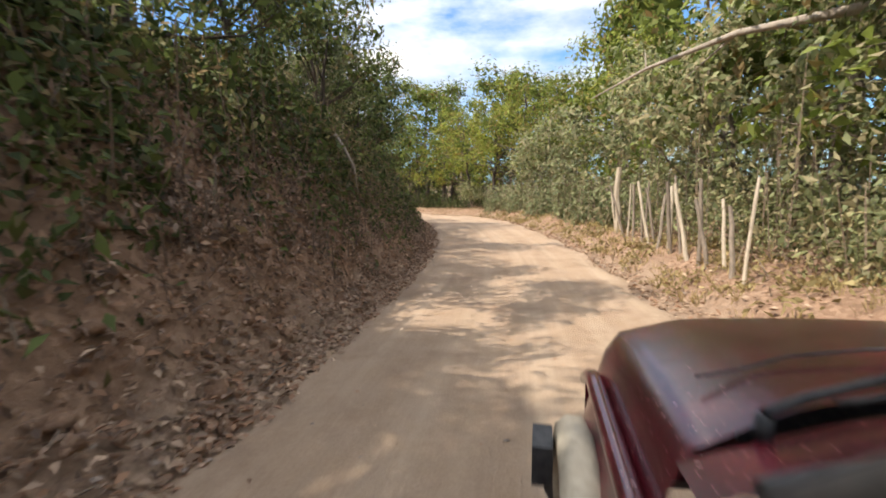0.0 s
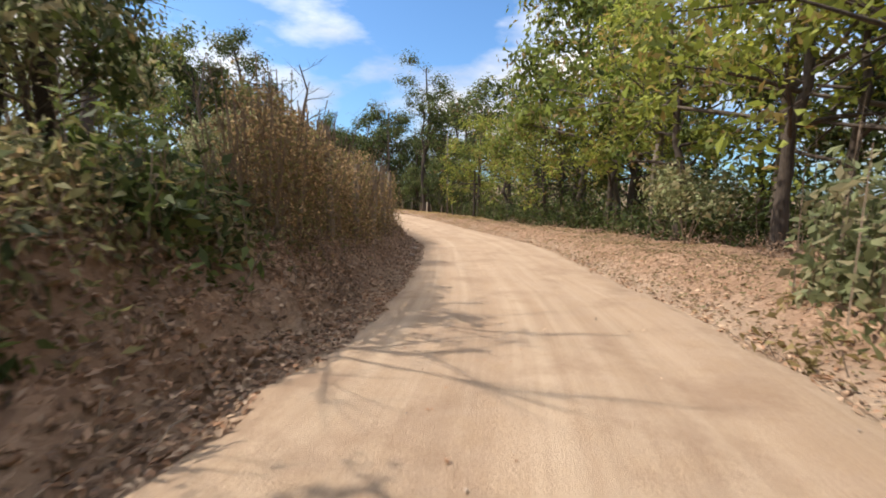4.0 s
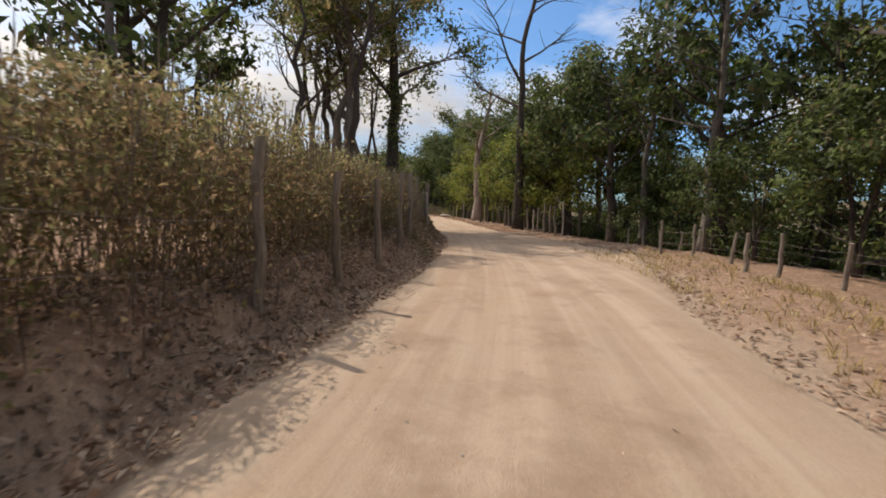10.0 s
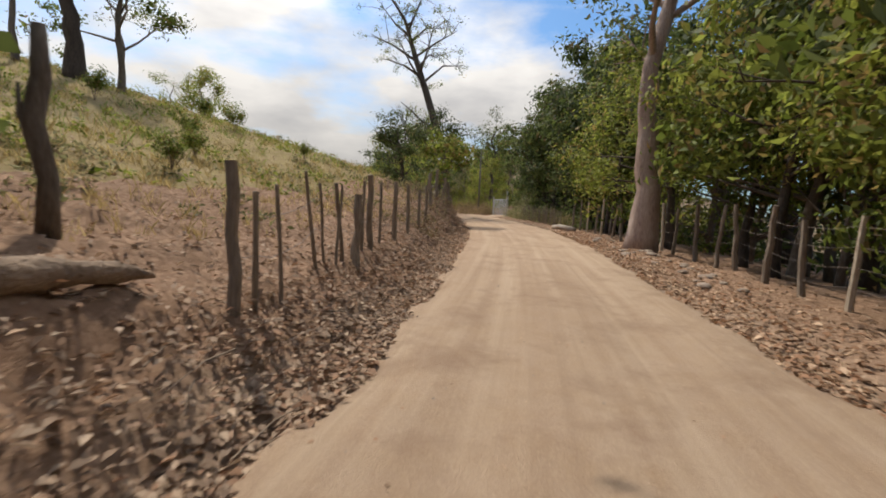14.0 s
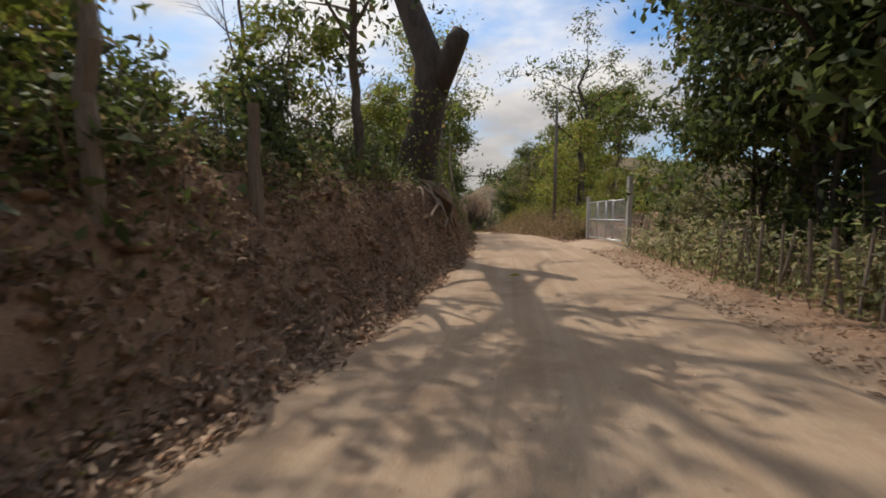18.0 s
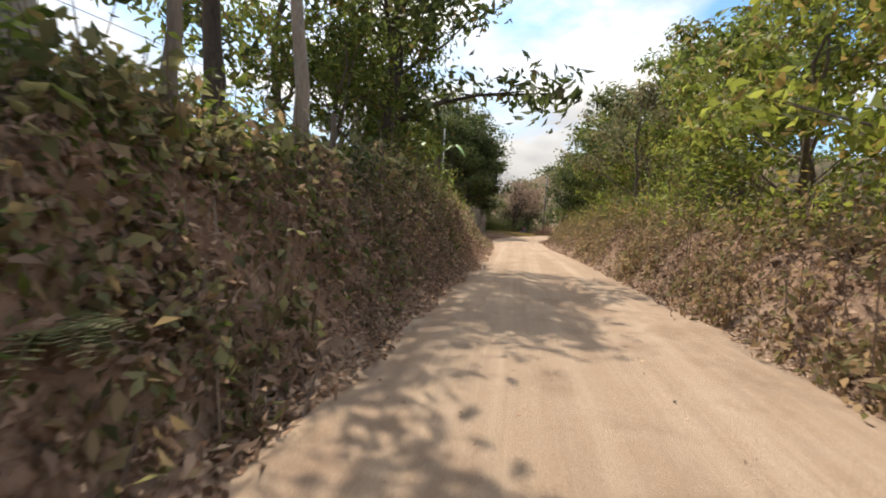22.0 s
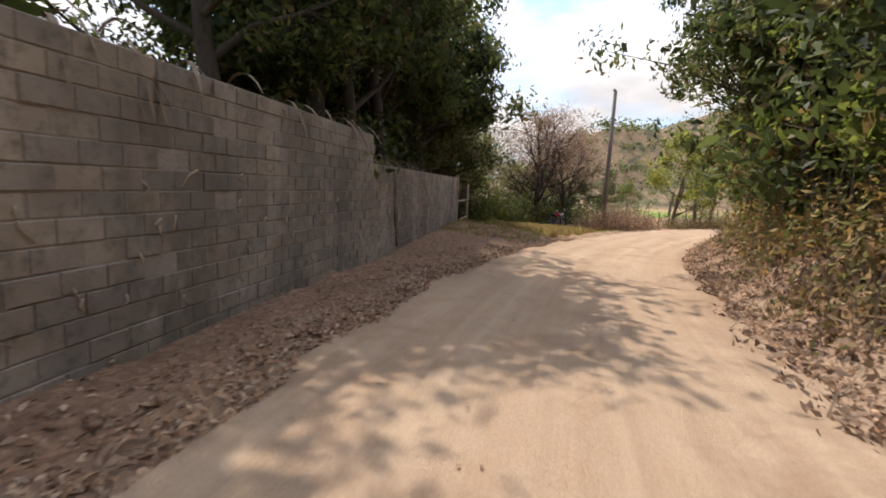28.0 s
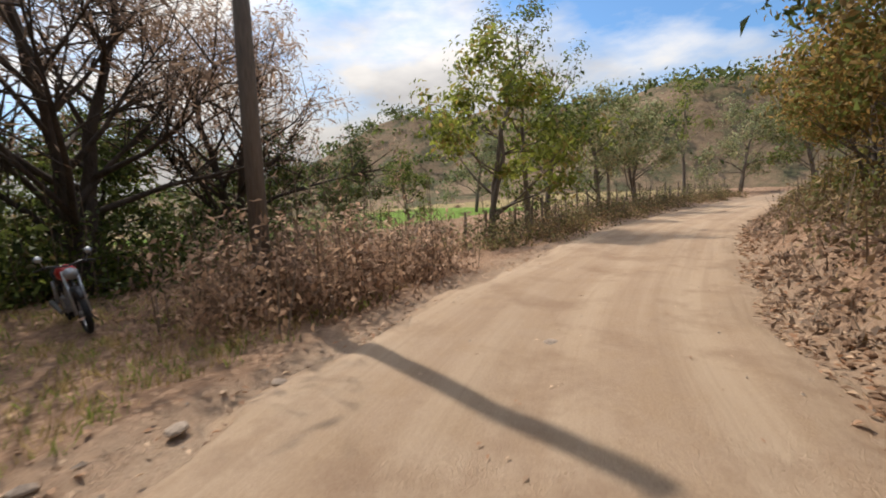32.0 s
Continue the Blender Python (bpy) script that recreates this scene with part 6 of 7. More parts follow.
fence("old wire fence overgrown by dry vines", [(s, d, 1.9 + fr.uniform(-0.1, 0.25), 0.075, "post", fr.normal(0, 2), fr.normal(0, 3)) for s, d in ((36.0, 3.2), (38.3, 3.15), (40.4, 3.1), (42.2, 3.0), (44.6, 3.05), (47.1, 3.05), (49.6, 3.05), (52.2, 3.0), (54.8, 3.0))], (0.5, 0.9, 1.3, 1.7))
ob = fence("tall post fence with wooden rails", [(57.3, 3.35, 2.0, 0.085, "post", 0, -3), (57.9, 3.7, 1.9, 0.06, "post", 0, 0), (58.9, 4.0, 1.85, 0.07, "post", 0, 2), (60.2, 3.9, 1.8, 0.06, "post", 0, 0), (61.4, 3.6, 2.1, 0.07, "post", 0, 0), (63.0, 3.7, 1.9, 0.06, "post", 0, 2), (64.4, 3.5, 1.8, 0.06, "post", 0, 0)], (1.75, 1.45))
for h0, h1 in ((0.22, 0.1), (1.12, 1.07)):
    q = [Vector(spot(57.3, 3.35, h0)), Vector(spot(59.3, 3.55, (h0 + h1) / 2 + 0.02)), Vector(spot(61.4, 3.55, h1))]
    wood_part("rail", q, [0.032, 0.028, 0.028], "post", ob, 7)
fence("wire fence with grey posts under green vines", [(s, d, 1.75 + fr.uniform(-0.15, 0.2), 0.065, "post", fr.normal(0, 2), fr.normal(0, 3)) for s, d in ((63.9, 3.2), (66.1, 2.95), (68.8, 2.9), (71.3, 2.7), (73.4, 2.6), (76.0, 2.6), (78.4, 2.55), (81.0, 2.6), (84.0, 2.8))], (0.5, 0.9, 1.3))
ob = fence("stout corner posts with a leaning brace and wire mesh", [(84.6, 2.75, 1.6, 0.06, "post", 0, 0), (87.4, 2.45, 1.75, 0.10, "post", 0, 0), (90.0, 3.5, 1.35, 0.06, "bark_dark", 0, 3), (90.5, 3.45, 1.7, 0.065, "bark_dark", 0, 8), (91.6, 3.45, 1.35, 0.06, "bark_dark", 0, 5), (93.8, 4.1, 1.6, 0.07, "post", 0, 0)], (0.6, 1.1))
wood_part("brace", [Vector(spot(85.6, 2.35, 0.0)), Vector(spot(86.5, 2.4, 0.75)), Vector(spot(87.3, 2.45, 1.35))], [0.05, 0.05, 0.045], "post", ob)
for s, d, h, ds in ((90.0, 3.5, 1.3, 0.25), (90.0, 3.5, 1.3, -0.16), (91.6, 3.45, 1.3, 0.32), (91.6, 3.45, 1.3, -0.14)):
    wood_part("prong", [Vector(spot(s, d, h - 0.08)), Vector(spot(s + ds * 0.6, d, h + 0.16)), Vector(spot(s + ds, d, h + 0.38))], [0.05, 0.045, 0.035], "bark_dark", ob)
net = Geo()
for k in range(26):
    for sg in (1, -1):
        pts = [(84.7 + (k * 0.1 + sg * u * 0.1), 0.15 + u * 0.1) for u in range(12)]
        pts = [(s, h) for s, h in pts if 84.7 <= s <= 87.3]
        if len(pts) > 1:
            net.tube([Vector(spot(s, 2.75 - (s - 84.6) * 0.107, h)) for s, h in pts], [0.003] * len(pts), 3, False)
part("wire_mesh", net.mesh("wire_mesh", M["wire"]), ob, "rusty chain-link mesh")
ob = fence("leaning stick fence at the pasture's edge", [(99.0, 2.6, 1.3, 0.06, "post", 0, -2), (99.3, 2.55, 1.1, 0.03, "post", 0, -2), (99.7, 2.5, 1.2, 0.022, "post", 0, -8), (101.0, 2.75, 1.25, 0.025, "post", 0, -14), (101.4, 2.8, 1.1, 0.022, "post", 0, -10), (101.7, 2.75, 1.15, 0.022, "post", 0, 6), (102.0, 2.75, 1.2, 0.03, "post", 0, -12), (102.4, 2.7, 1.1, 0.07, "post", 0, 3), (103.0, 2.8, 1.2, 0.03, "post", 0, 5), (103.5, 2.85, 1.3, 0.06, "post", 0, -3), (104.4, 2.9, 1.2, 0.03, "post", 0, 3), (105.6, 2.9, 1.3, 0.055, "post", 0, 0), (107.2, 2.95, 1.25, 0.05, "post", 0, 2), (109, 3.0, 1.2, 0.05, "post", 0, 0), (111, 3.1, 1.2, 0.05, "post", 0, 0)], (0.5, 0.9))
fence("old posts on the bank below the pasture", [(s, d, 1.15 + fr.uniform(0, 0.35), 0.075, "post", fr.normal(0, 2), fr.normal(0, 3)) for s, d in ((113.5, 3.3), (116.8, 3.4), (119.6, 3.3), (124.9, 3.05), (126.4, 3.15), (129.6, 3.4), (132.4, 3.1), (134.4, 3.0))], (0.5, 0.9))
fence("old leaning posts on the cut bank", [(151.5, 3.3, 1.3, 0.06, "post", 0, 3), (155.0, 3.35, 1.35, 0.055, "post", 0, 8), (158.2, 3.3, 1.2, 0.06, "post", 0, 0), (161.6, 3.3, 1.5, 0.075, "post", 0, 3), (165.5, 3.3, 1.2, 0.06, "post", 0, 0)], (0.6, 1.0))
rfence = [(s, -5.2 - 0.35 * math.sin((s - 95) * 0.12) + fr.normal(0, 0.05), fr.uniform(1.5, 1.95), fr.uniform(0.045, 0.075), P2[int(fr.uniform() < 0.45)], fr.normal(0, 2), fr.normal(0, 4)) for s in np.arange(92.0, 127, 1.35)]
fence("long fence of mixed wooden posts with barbed wire", rfence, (0.4, 0.75, 1.1, 1.45))
fence("sparse low posts beside the shaded field", [(s, -8.0 + 0.2 * (s - 72) * (s < 84), fr.uniform(0.8, 1.2), 0.05, "post", fr.normal(0, 3), fr.normal(0, 4)) for s in np.arange(56, 92, 1.5)], (0.4, 0.8))
fence("close stick fence under the dark trees", [(s, -4.45 + fr.normal(0, 0.08), fr.uniform(1.0, 1.45), fr.uniform(0.02, 0.035), "post", fr.normal(0, 4), fr.normal(0, 6)) for s in np.arange(127, 141, 0.38)], (0.5, 0.95))
fence("short weathered posts beside the road", [(73.5, -6.8, 1.05, 0.09, "post_pale", 0, 0), (75.5, -7.2, 0.9, 0.06, "post", 0, 0), (78, -5.6, 0.9, 0.05, "post", 0, 0)], (0.6,))
fence("small stick fence by the bend in the road", [(229.0 + k * 0.95, 6.2 - 0.1 * k + fr.normal(0, 0.1), fr.uniform(0.8, 1.2), 0.045, "post", fr.normal(0, 4), fr.choice((-12, -4, 4, 10))) for k in range(9)], (0.45, 0.8))
fence("long field fence along the far road", [(sL + k, 4.4, 1.25 + fr.uniform(-0.1, 0.2), 0.04, "post", fr.normal(0, 3), fr.normal(0, 3)) for k in np.arange(9, 34, 1.2)], (0.5, 0.9))

# logs stacked on the bank
for i, (s, d, h, ln, r, tn) in enumerate(((120.8, 3.7, 0.10, 3.4, 0.11, 4), (122.6, 3.9, 0.10, 3.6, 0.10, -5), (123.8, 4.2, 0.26, 3.2, 0.08, 8), (124.8, 4.0, 0.10, 3.0, 0.09, -3), (127.2, 4.0, 0.10, 2.6, 0.07, 10), (123.0, 3.6, 0.28, 3.0, 0.07, 0), (118.2, 3.9, 0.1, 2.4, 0.09, -12), (125.8, 4.4, 0.3, 2.8, 0.06, 14), (124.2, 3.5, 0.1, 2.2, 0.05, 20))):
    g = Geo().tube([(-ln / 2, 0, 0), (-ln / 5, 0.06, 0.03), (ln / 5, -0.05, 0.0), (ln / 2, 0.05, 0.04)], [r, r * 0.96, r * 0.9, r * 0.75], 9)
    thing("log", "grey felled log lying on the bank", "log", group="logs on the bank", me=g.mesh("log", M["bark" if i % 2 else "bark_pale"])).matrix_world = at(s, d, h, tn)
g = Geo().tube([(0, 0, 0), (1.4, 0.2, 0.1), (2.6, 0.1, 0.02)], [0.16, 0.14, 0.1], 9)
thing("log", "pale log lying beside the fence", "log", me=g.mesh("log", M["bark_pale"])).matrix_world = at(121.6, -4.0, 0.1, 12)
stub = thing("tree_stub", "crooked bare stub of a small tree", "stub")
wood_part("trunk", [(0, 0, -0.2), (0.05, 0.02, 0.6), (-0.04, 0.1, 1.2), (0.08, 0.12, 1.7), (0.05, 0.1, 2.25)], [0.13, 0.1, 0.11, 0.1, 0.07], "bark", stub, 9)
wood_part("shoot", [(0.0, 0.06, 1.0), (-0.12, 0.16, 1.25), (-0.1, 0.2, 1.6)], [0.05, 0.035, 0.012], "bark", stub, 6)
stub.matrix_world = at(98.7, 4.2) @ Matrix.Scale(0.8, 4)
lg = Geo().tube([(-1.0, 0.16, -0.04), (-0.8, 0.08, 0.02), (-0.55, 0.03, 0.06), (-0.3, 0.0, 0.07), (-0.05, 0.03, 0.05), (0.2, 0.07, 0.02), (0.45, 0.03, 0.0), (0.7, -0.03, -0.03), (0.9, -0.02, -0.06), (1.05, -0.08, -0.1)], [0.07, 0.13, 0.12, 0.145, 0.11, 0.12, 0.08, 0.085, 0.055, 0.02], 11)
thing("log", "weathered dead log half buried in leaves", "log", me=lg.mesh("log", M["root_bark"])).matrix_world = at(97.4, 2.85, 0.0, 8)

# a slab of dead bark and ferns on the cut bank
sl = thing("bark_slab", "broken pale slab of dead bark hanging on the bank", "bark")
q = [Vector(spot(153.7, 2.55, 0.10)), Vector(spot(153.8, 2.35, 0.12)), Vector(spot(153.9, 2.15, 0.2)), Vector(spot(153.95, 1.98, 0.32))]
g = Geo()
edge = []
for p, w in zip(q, (0.10, 0.15, 0.22, 0.27)):
    along = (Vector(spot(154.3, 2.3)) - Vector(spot(153.3, 2.3))).normalized()
    for lift_z in (0.0, 0.028):
        edge += [p - along * w / 2 + Vector((0, 0, lift_z)), p + Vector((0, 0, lift_z + 0.035)), p + along * w * 0.55 + Vector((0, 0, lift_z))]
slab_f = []
for k in range(3):
    a, b = k * 6, k * 6 + 6
    slab_f += [(a + 3, b + 3, b + 4, a + 4), (a + 4, b + 4, b + 5, a + 5), (a + 1, b + 1, b, a), (a + 2, b + 2, b + 1, a + 1), (a, b, b + 3, a + 3), (a + 5, b + 5, b + 2, a + 2)]
g.add(edge, slab_f + [(0, 3, 4, 1), (1, 4, 5, 2), (18, 19, 22, 21), (19, 20, 23, 22)])
part("slab", g.mesh("slab", M["bark_pale"], False), sl)


def fern(s, d, h, seed):
    """Arching fronds with paired leaflets."""
    r_ = np.random.default_rng(seed)
    f = thing("fern", "small green fern growing on the cut bank", "fern", group="ferns on the bank")
    f.matrix_world = at(s, d, h)
    for i in range(7):
        a, ln = -1.57 + r_.normal(0, 0.8), r_.uniform(0.3, 0.5)
        dv, sv = np.array([math.cos(a), math.sin(a), 0]), np.array([-math.sin(a), math.cos(a), 0])
        co, rise_, sag_ = [], r_.uniform(0.1, 0.3), r_.uniform(0.2, 0.5)
        for u in np.linspace(0.1, 1, 13):
            c_ = dv * ln * u + np.array([0, 0, rise_ * u - sag_ * u * u])
            for sg in (-1, 1):
                tip = c_ + sv * sg * 0.11 * math.sin(math.pi * (0.2 + 0.75 * u)) + dv * 0.03
                co.append([c_ - dv * 0.002, c_ + (tip - c_) * 0.5 - dv * 0.012, tip, c_ + (tip - c_) * 0.5 + dv * 0.014])
        rib = [dv * ln * u + np.array([0, 0, rise_ * u - sag_ * u * u]) for u in np.linspace(0, 1, 14)]
        me = Geo().tube([Vector(p) for p in rib], [0.005 - 0.0002 * q for q in range(14)], 4)
        for quad in co:
            me.add([tuple(v) for v in quad], [(0, 1, 2, 3)])
        part("frond", me.mesh("frond", M["leaf_pale"]), f)


for k, (s, d, h) in enumerate(((153.3, 1.95, 0.05), (153.0, 2.1, 0.05), (153.9, 2.05, 0.1), (156.0, 2.0, 0.05), (157.6, 2.3, 0.05), (150.8, 2.3, 0.05), (159.5, 2.2, 0.05))):
    fern(s, d, h, 400 + k)
st2 = thing("tree_stub", "bare dead stump standing on the bank's top", "stub")
wood_part("trunk", [(0, 0, -0.3), (0.03, 0.0, 0.5), (0.08, 0.03, 1.1), (0.1, 0.05, 1.35)], [0.06, 0.05, 0.05, 0.04], "bark_dark", st2, 8)
st2.matrix_world = at(154.0, 2.65)

# fallen twigs on the banks
tw = Geo()
for i in range(420):
    s = fr.uniform(-4, 190)
    d = EL(s) + abs(fr.normal(0.3, 0.7))
    p = Vector(spot(s, d, 0.02))
    a, ln = fr.uniform(0, 6.28), fr.uniform(0.2, 0.9)
    e = Vector(spot(s + math.cos(a) * ln, d + math.sin(a) * ln * 0.6, 0.05))
    tw.tube([p, (p + e) / 2 + Vector((0, 0, 0.05)), e], [0.009, 0.007, 0.003], 3, False)
thing("twig_litter", "dry twigs lying on the banks", "twigs", kind="stuff", me=tw.mesh("twig_litter", M["twig"]))

# ---------------------------------------------------------------- utility poles
M["pole_wood"] = simple("grey_pole", (0.12, 0.10, 0.085), (0.23, 0.20, 0.17), 4.0, 0.85, 0.3, 0.3, (1, 1, 0.1))
M["pole_light"] = simple("pale_concrete_pole", (0.34, 0.32, 0.29), (0.46, 0.44, 0.40), 4.0, 0.8, 0.3, 0.2, (1, 1, 0.2))


def pole(label, s, d, h, r, mat, arm=0.0, turn=0.0, lean=0.0, plain=False):
    p = thing("utility_pole", label, "pole")
    p.matrix_world = at(s, d, 0, turn, 0, lean)
    wood_part("shaft", [(0, 0, -0.3), (0, 0, h * 0.5), (0, 0, h)], [r, r * 0.85, r * 0.7], mat, p, 10)
    if not plain:
        part("crossarm", Geo().box((-0.05, -0.45, h - 0.55), (0.05, 0.45, h - 0.45)).mesh("crossarm", M["pole_wood"], False), p)
    for y in () if plain else (-0.38, 0.0, 0.38):
        part("insulator", Geo().tube([(0, y, h - 0.45), (0, y, h - 0.38), (0, y, h - 0.3)], [0.03, 0.045, 0.02], 8).mesh("insulator", M["steel"]), p)
    if arm:
        part("lamp_arm", Geo().tube([(0, 0, h - 0.25), (0.25, 0, h - 0.1), (arm, 0, h - 0.05)], [0.025, 0.022, 0.02], 6).mesh("lamp_arm", M["steel"]), p)
        part("lamp_head", Geo().tube([(arm - 0.05, 0, h - 0.05), (arm + 0.15, 0, h - 0.07), (arm + 0.38, 0, h - 0.09)], [0.04, 0.1, 0.05], 8).mesh("lamp_head", M["pole_light"]), p)
    return p


pole("tall thin grey pole among the dark trees", 73.5, -9.2, 8.3, 0.09, "pole_wood", plain=True, lean=1)
pole("grey pole on the bank beside the road", 162.2, -3.9, 8.2, 0.13, "pole_wood")
pole("slender pale pole behind the wall", 192.6, 5.6, 8.8, 0.07, "pole_light", plain=True)
pole("tall grey street pole with a lamp by the bend", *near_line(-168.1, 108.0), 8.6, 0.15, "pole_wood", 0.35, 200, -2, plain=True)

# ---------------------------------------------------------------- chain-link gate
gx0, gy0, gx1, gy1 = -91.6, 99.1, -96.9, 99.5
zg = float(spot(*near_line(gx0, gy0))[2])
gl = math.hypot(gx1 - gx0, gy1 - gy0)
gate = thing("chain_link_gate", "grey steel chain-link gate across a dirt driveway", "gate")
gate.matrix_world = pose(gx0, gy0, zg, 0, 0, math.degrees(math.atan2(gy1 - gy0, gx1 - gx0)))


def bar(name, a, b, r, parent=gate, mat="steel", sides=7):
    return part(name, Geo().tube([a, b], [r, r], sides).mesh(name, M[mat]), parent)


part("post", Geo().box((-0.09, -0.09, -0.3), (0.09, 0.09, 2.95)).mesh("post", M["pole_light"], False), gate, "thick grey gate post")
part("post", Geo().box((gl - 0.07, -0.07, -0.3), (gl + 0.07, 0.07, 2.35)).mesh("post", M["pole_light"], False), gate)
for z in (0.22, 1.12, 2.0):
    bar("rail", (0.15, 0, z), (gl - 0.12, 0, z), 0.03)
for x in (0.17, gl * 0.34, gl * 0.5, gl * 0.72, gl - 0.14):
    bar("upright", (x, 0, 0.2), (x, 0, 2.0), 0.028 if x != gl * 0.5 else 0.035)
mesh_g = Geo()
x = 0.2
while x < gl + 1.8:
    for sg in (1, -1):
        x0, z0, x1, z1 = (x, 0.25, x - 1.74, 1.99) if sg > 0 else (x - 1.74, 0.25, x, 1.99)
        a, b = Vector((x0, 0.006 * sg, z0)), Vector((x1, 0.006 * sg, z1))
        lo, hi = 0.17, gl - 0.14
        t0, t1 = 0.0, 1.0
        dx = b.x - a.x
        ta, tb = sorted(((lo - a.x) / dx, (hi - a.x) / dx))
        t0, t1 = max(t0, ta), min(t1, tb)
        if t1 - t0 > 0.02:
            mesh_g.tube([a.lerp(b, t0), a.lerp(b, t1)], [0.0035, 0.0035], 3, False)
    x += 0.085
part("wire_mesh", mesh_g.mesh("wire_mesh", M["steel"]), gate, "woven chain-link mesh")
bar("latch", (gl * 0.5, -0.04, 1.15), (gl * 0.5 + 0.22, -0.04, 1.15), 0.018)

# ---------------------------------------------------------------- iron gate beside the block wall
WX0, WY0, WX1, WY1 = -128.0, 95.7, -160.0, 98.95
ig = thing("iron_gate", "dark wire gate on pale posts at the end of the wall", "gate")
zi = float(spot(*near_line(-162, 99.1))[2])
ig.matrix_world = pose(-160.25, 99.0, zi, 0, 0, math.degrees(math.atan2(0.4, -4.6)))
part("post", Geo().box((-0.08, -0.08, -0.3), (0.08, 0.08, 2.35)).mesh("post", M["post_pale"], False), ig)
part("post", Geo().tube([(4.5, 0, -0.3), (4.5, 0, 2.0)], [0.08, 0.07], 8).mesh("post", M["post_pale"]), ig)
for z in (0.15, 1.1):
    part("rail", Geo().tube([(0.1, 0, z), (4.45, 0, z)], [0.035, 0.035], 6).mesh("rail", M["post_pale"]), ig)
for z in (0.4, 0.65, 0.9, 1.35, 1.6, 1.85):
    part("wire", Geo().tube([(0.1, 0, z), (4.45, 0, z)], [0.005, 0.005], 3, False).mesh("wire", M["wire"]), ig)
for x in np.arange(0.3, 4.4, 0.3):
    part("wire", Geo().tube([(x, 0.01, 0.12), (x, 0.01, 1.9)], [0.004, 0.004], 3, False).mesh("wire", M["wire"]), ig)

# ---------------------------------------------------------------- motorcycle
M["rubber"] = simple("black_rubber", (0.018, 0.018, 0.018), (0.035, 0.034, 0.033), 20.0, 0.75, 0.3, 0.2)
M["red_paint"] = simple("red_tank_paint", (0.42, 0.03, 0.03), (0.5, 0.05, 0.045), 5.0, 0.3, 0.5, 0.0)
M["black_paint"] = simple("black_frame_paint", (0.02, 0.02, 0.022), (0.05, 0.05, 0.055), 5.0, 0.4, 0.5, 0.0)
M["engine"] = simple("grey_engine_metal", (0.20, 0.20, 0.21), (0.34, 0.34, 0.35), 20.0, 0.5, 0.5, 0.2, metal=0.8)


def ring(r, t, n=28, k=8, axis="y"):
    g, v, f = Geo(), [], []
    for i in range(n):
        a = 2 * math.pi * i / n
        for j in range(k):
            b = 2 * math.pi * j / k
            rr_ = r + t * math.cos(b)
            v.append((rr_ * math.cos(a), t * math.sin(b), rr_ * math.sin(a)))
    for i in range(n):
        for j in range(k):
            f.append((i * k + j, i * k + (j + 1) % k, ((i + 1) % n) * k + (j + 1) % k, ((i + 1) % n) * k + j))
    return g.add(v, f)


bike = thing("motorcycle", "small red and black motorcycle parked on its stand", "motorcycle")
bs, bd = near_line(-168.75, 105.25)
bike.matrix_world = pose(-168.75, 105.25, float(spot(bs, bd)[2]), 0, 0, 30) @ pose(0, 0, 0, 7)
for x in (0.64, -0.62):
    w = part("wheel", Geo().tube([(x, -0.05, 0.3), (x, 0.05, 0.3)], [0.05, 0.05], 10).mesh("wheel", M["engine"]), bike)
    g = ring(0.265, 0.042)
    tyre = part("tyre", g.mesh("tyre", M["rubber"]), w)
    tyre.location = (x, 0, 0.3)
    rim = part("rim", ring(0.222, 0.012).mesh("rim", M["steel"]), w)
    rim.location = (x, 0, 0.3)
    for i in range(8):
        a = i * math.pi / 4
        part("spoke", Geo().tube([(x, 0, 0.3), (x + 0.22 * math.cos(a), 0, 0.3 + 0.22 * math.sin(a))], [0.004, 0.004], 4).mesh("spoke", M["steel"]), w)
part("frame", Geo().tube([(0.42, 0, 0.82), (0.25, 0, 0.72), (-0.2, 0, 0.66), (-0.62, 0, 0.72)], [0.025, 0.025, 0.025, 0.02], 7).tube([(0.42, 0, 0.8), (0.3, 0, 0.35), (0.0, 0, 0.26), (-0.3, 0, 0.35), (-0.25, 0, 0.66)], [0.022] * 5, 7).mesh("frame", M["black_paint"]), bike)
part("fuel_tank", Geo().tube([(0.38, 0, 0.83), (0.25, 0, 0.87), (0.05, 0, 0.85), (-0.08, 0, 0.78)], [0.06, 0.13, 0.12, 0.05], 12).mesh("fuel_tank", M["red_paint"]), bike, "glossy red fuel tank")
part("seat", Geo().tube([(-0.05, 0, 0.77), (-0.25, 0, 0.77), (-0.5, 0, 0.8), (-0.72, 0, 0.83)], [0.05, 0.1, 0.11, 0.06], 10).mesh("seat", M["rubber"]), bike)
part("engine", Geo().box((-0.12, -0.12, 0.28), (0.18, 0.12, 0.5)).tube([(0.08, 0, 0.48), (0.14, 0, 0.68)], [0.09, 0.08], 10).mesh("engine", M["engine"], False), bike)
for y in (-0.08, 0.08):
    part("fork", Geo().tube([(0.64, y, 0.3), (0.44, y, 0.92)], [0.022, 0.02], 7).mesh("fork", M["steel"]), bike)
    part("shock", Geo().tube([(-0.58, y * 1.3, 0.34), (-0.45, y * 1.3, 0.7)], [0.028, 0.025], 7).mesh("shock", M["steel"]), bike)
    part("mirror", Geo().tube([(0.4, y * 3, 1.0), (0.42, y * 3.6, 1.15)], [0.006, 0.006], 5).tube([(0.42, y * 3.6, 1.15), (0.44, y * 3.6, 1.16)], [0.05, 0.045], 10).mesh("mirror", M["steel"]), bike)
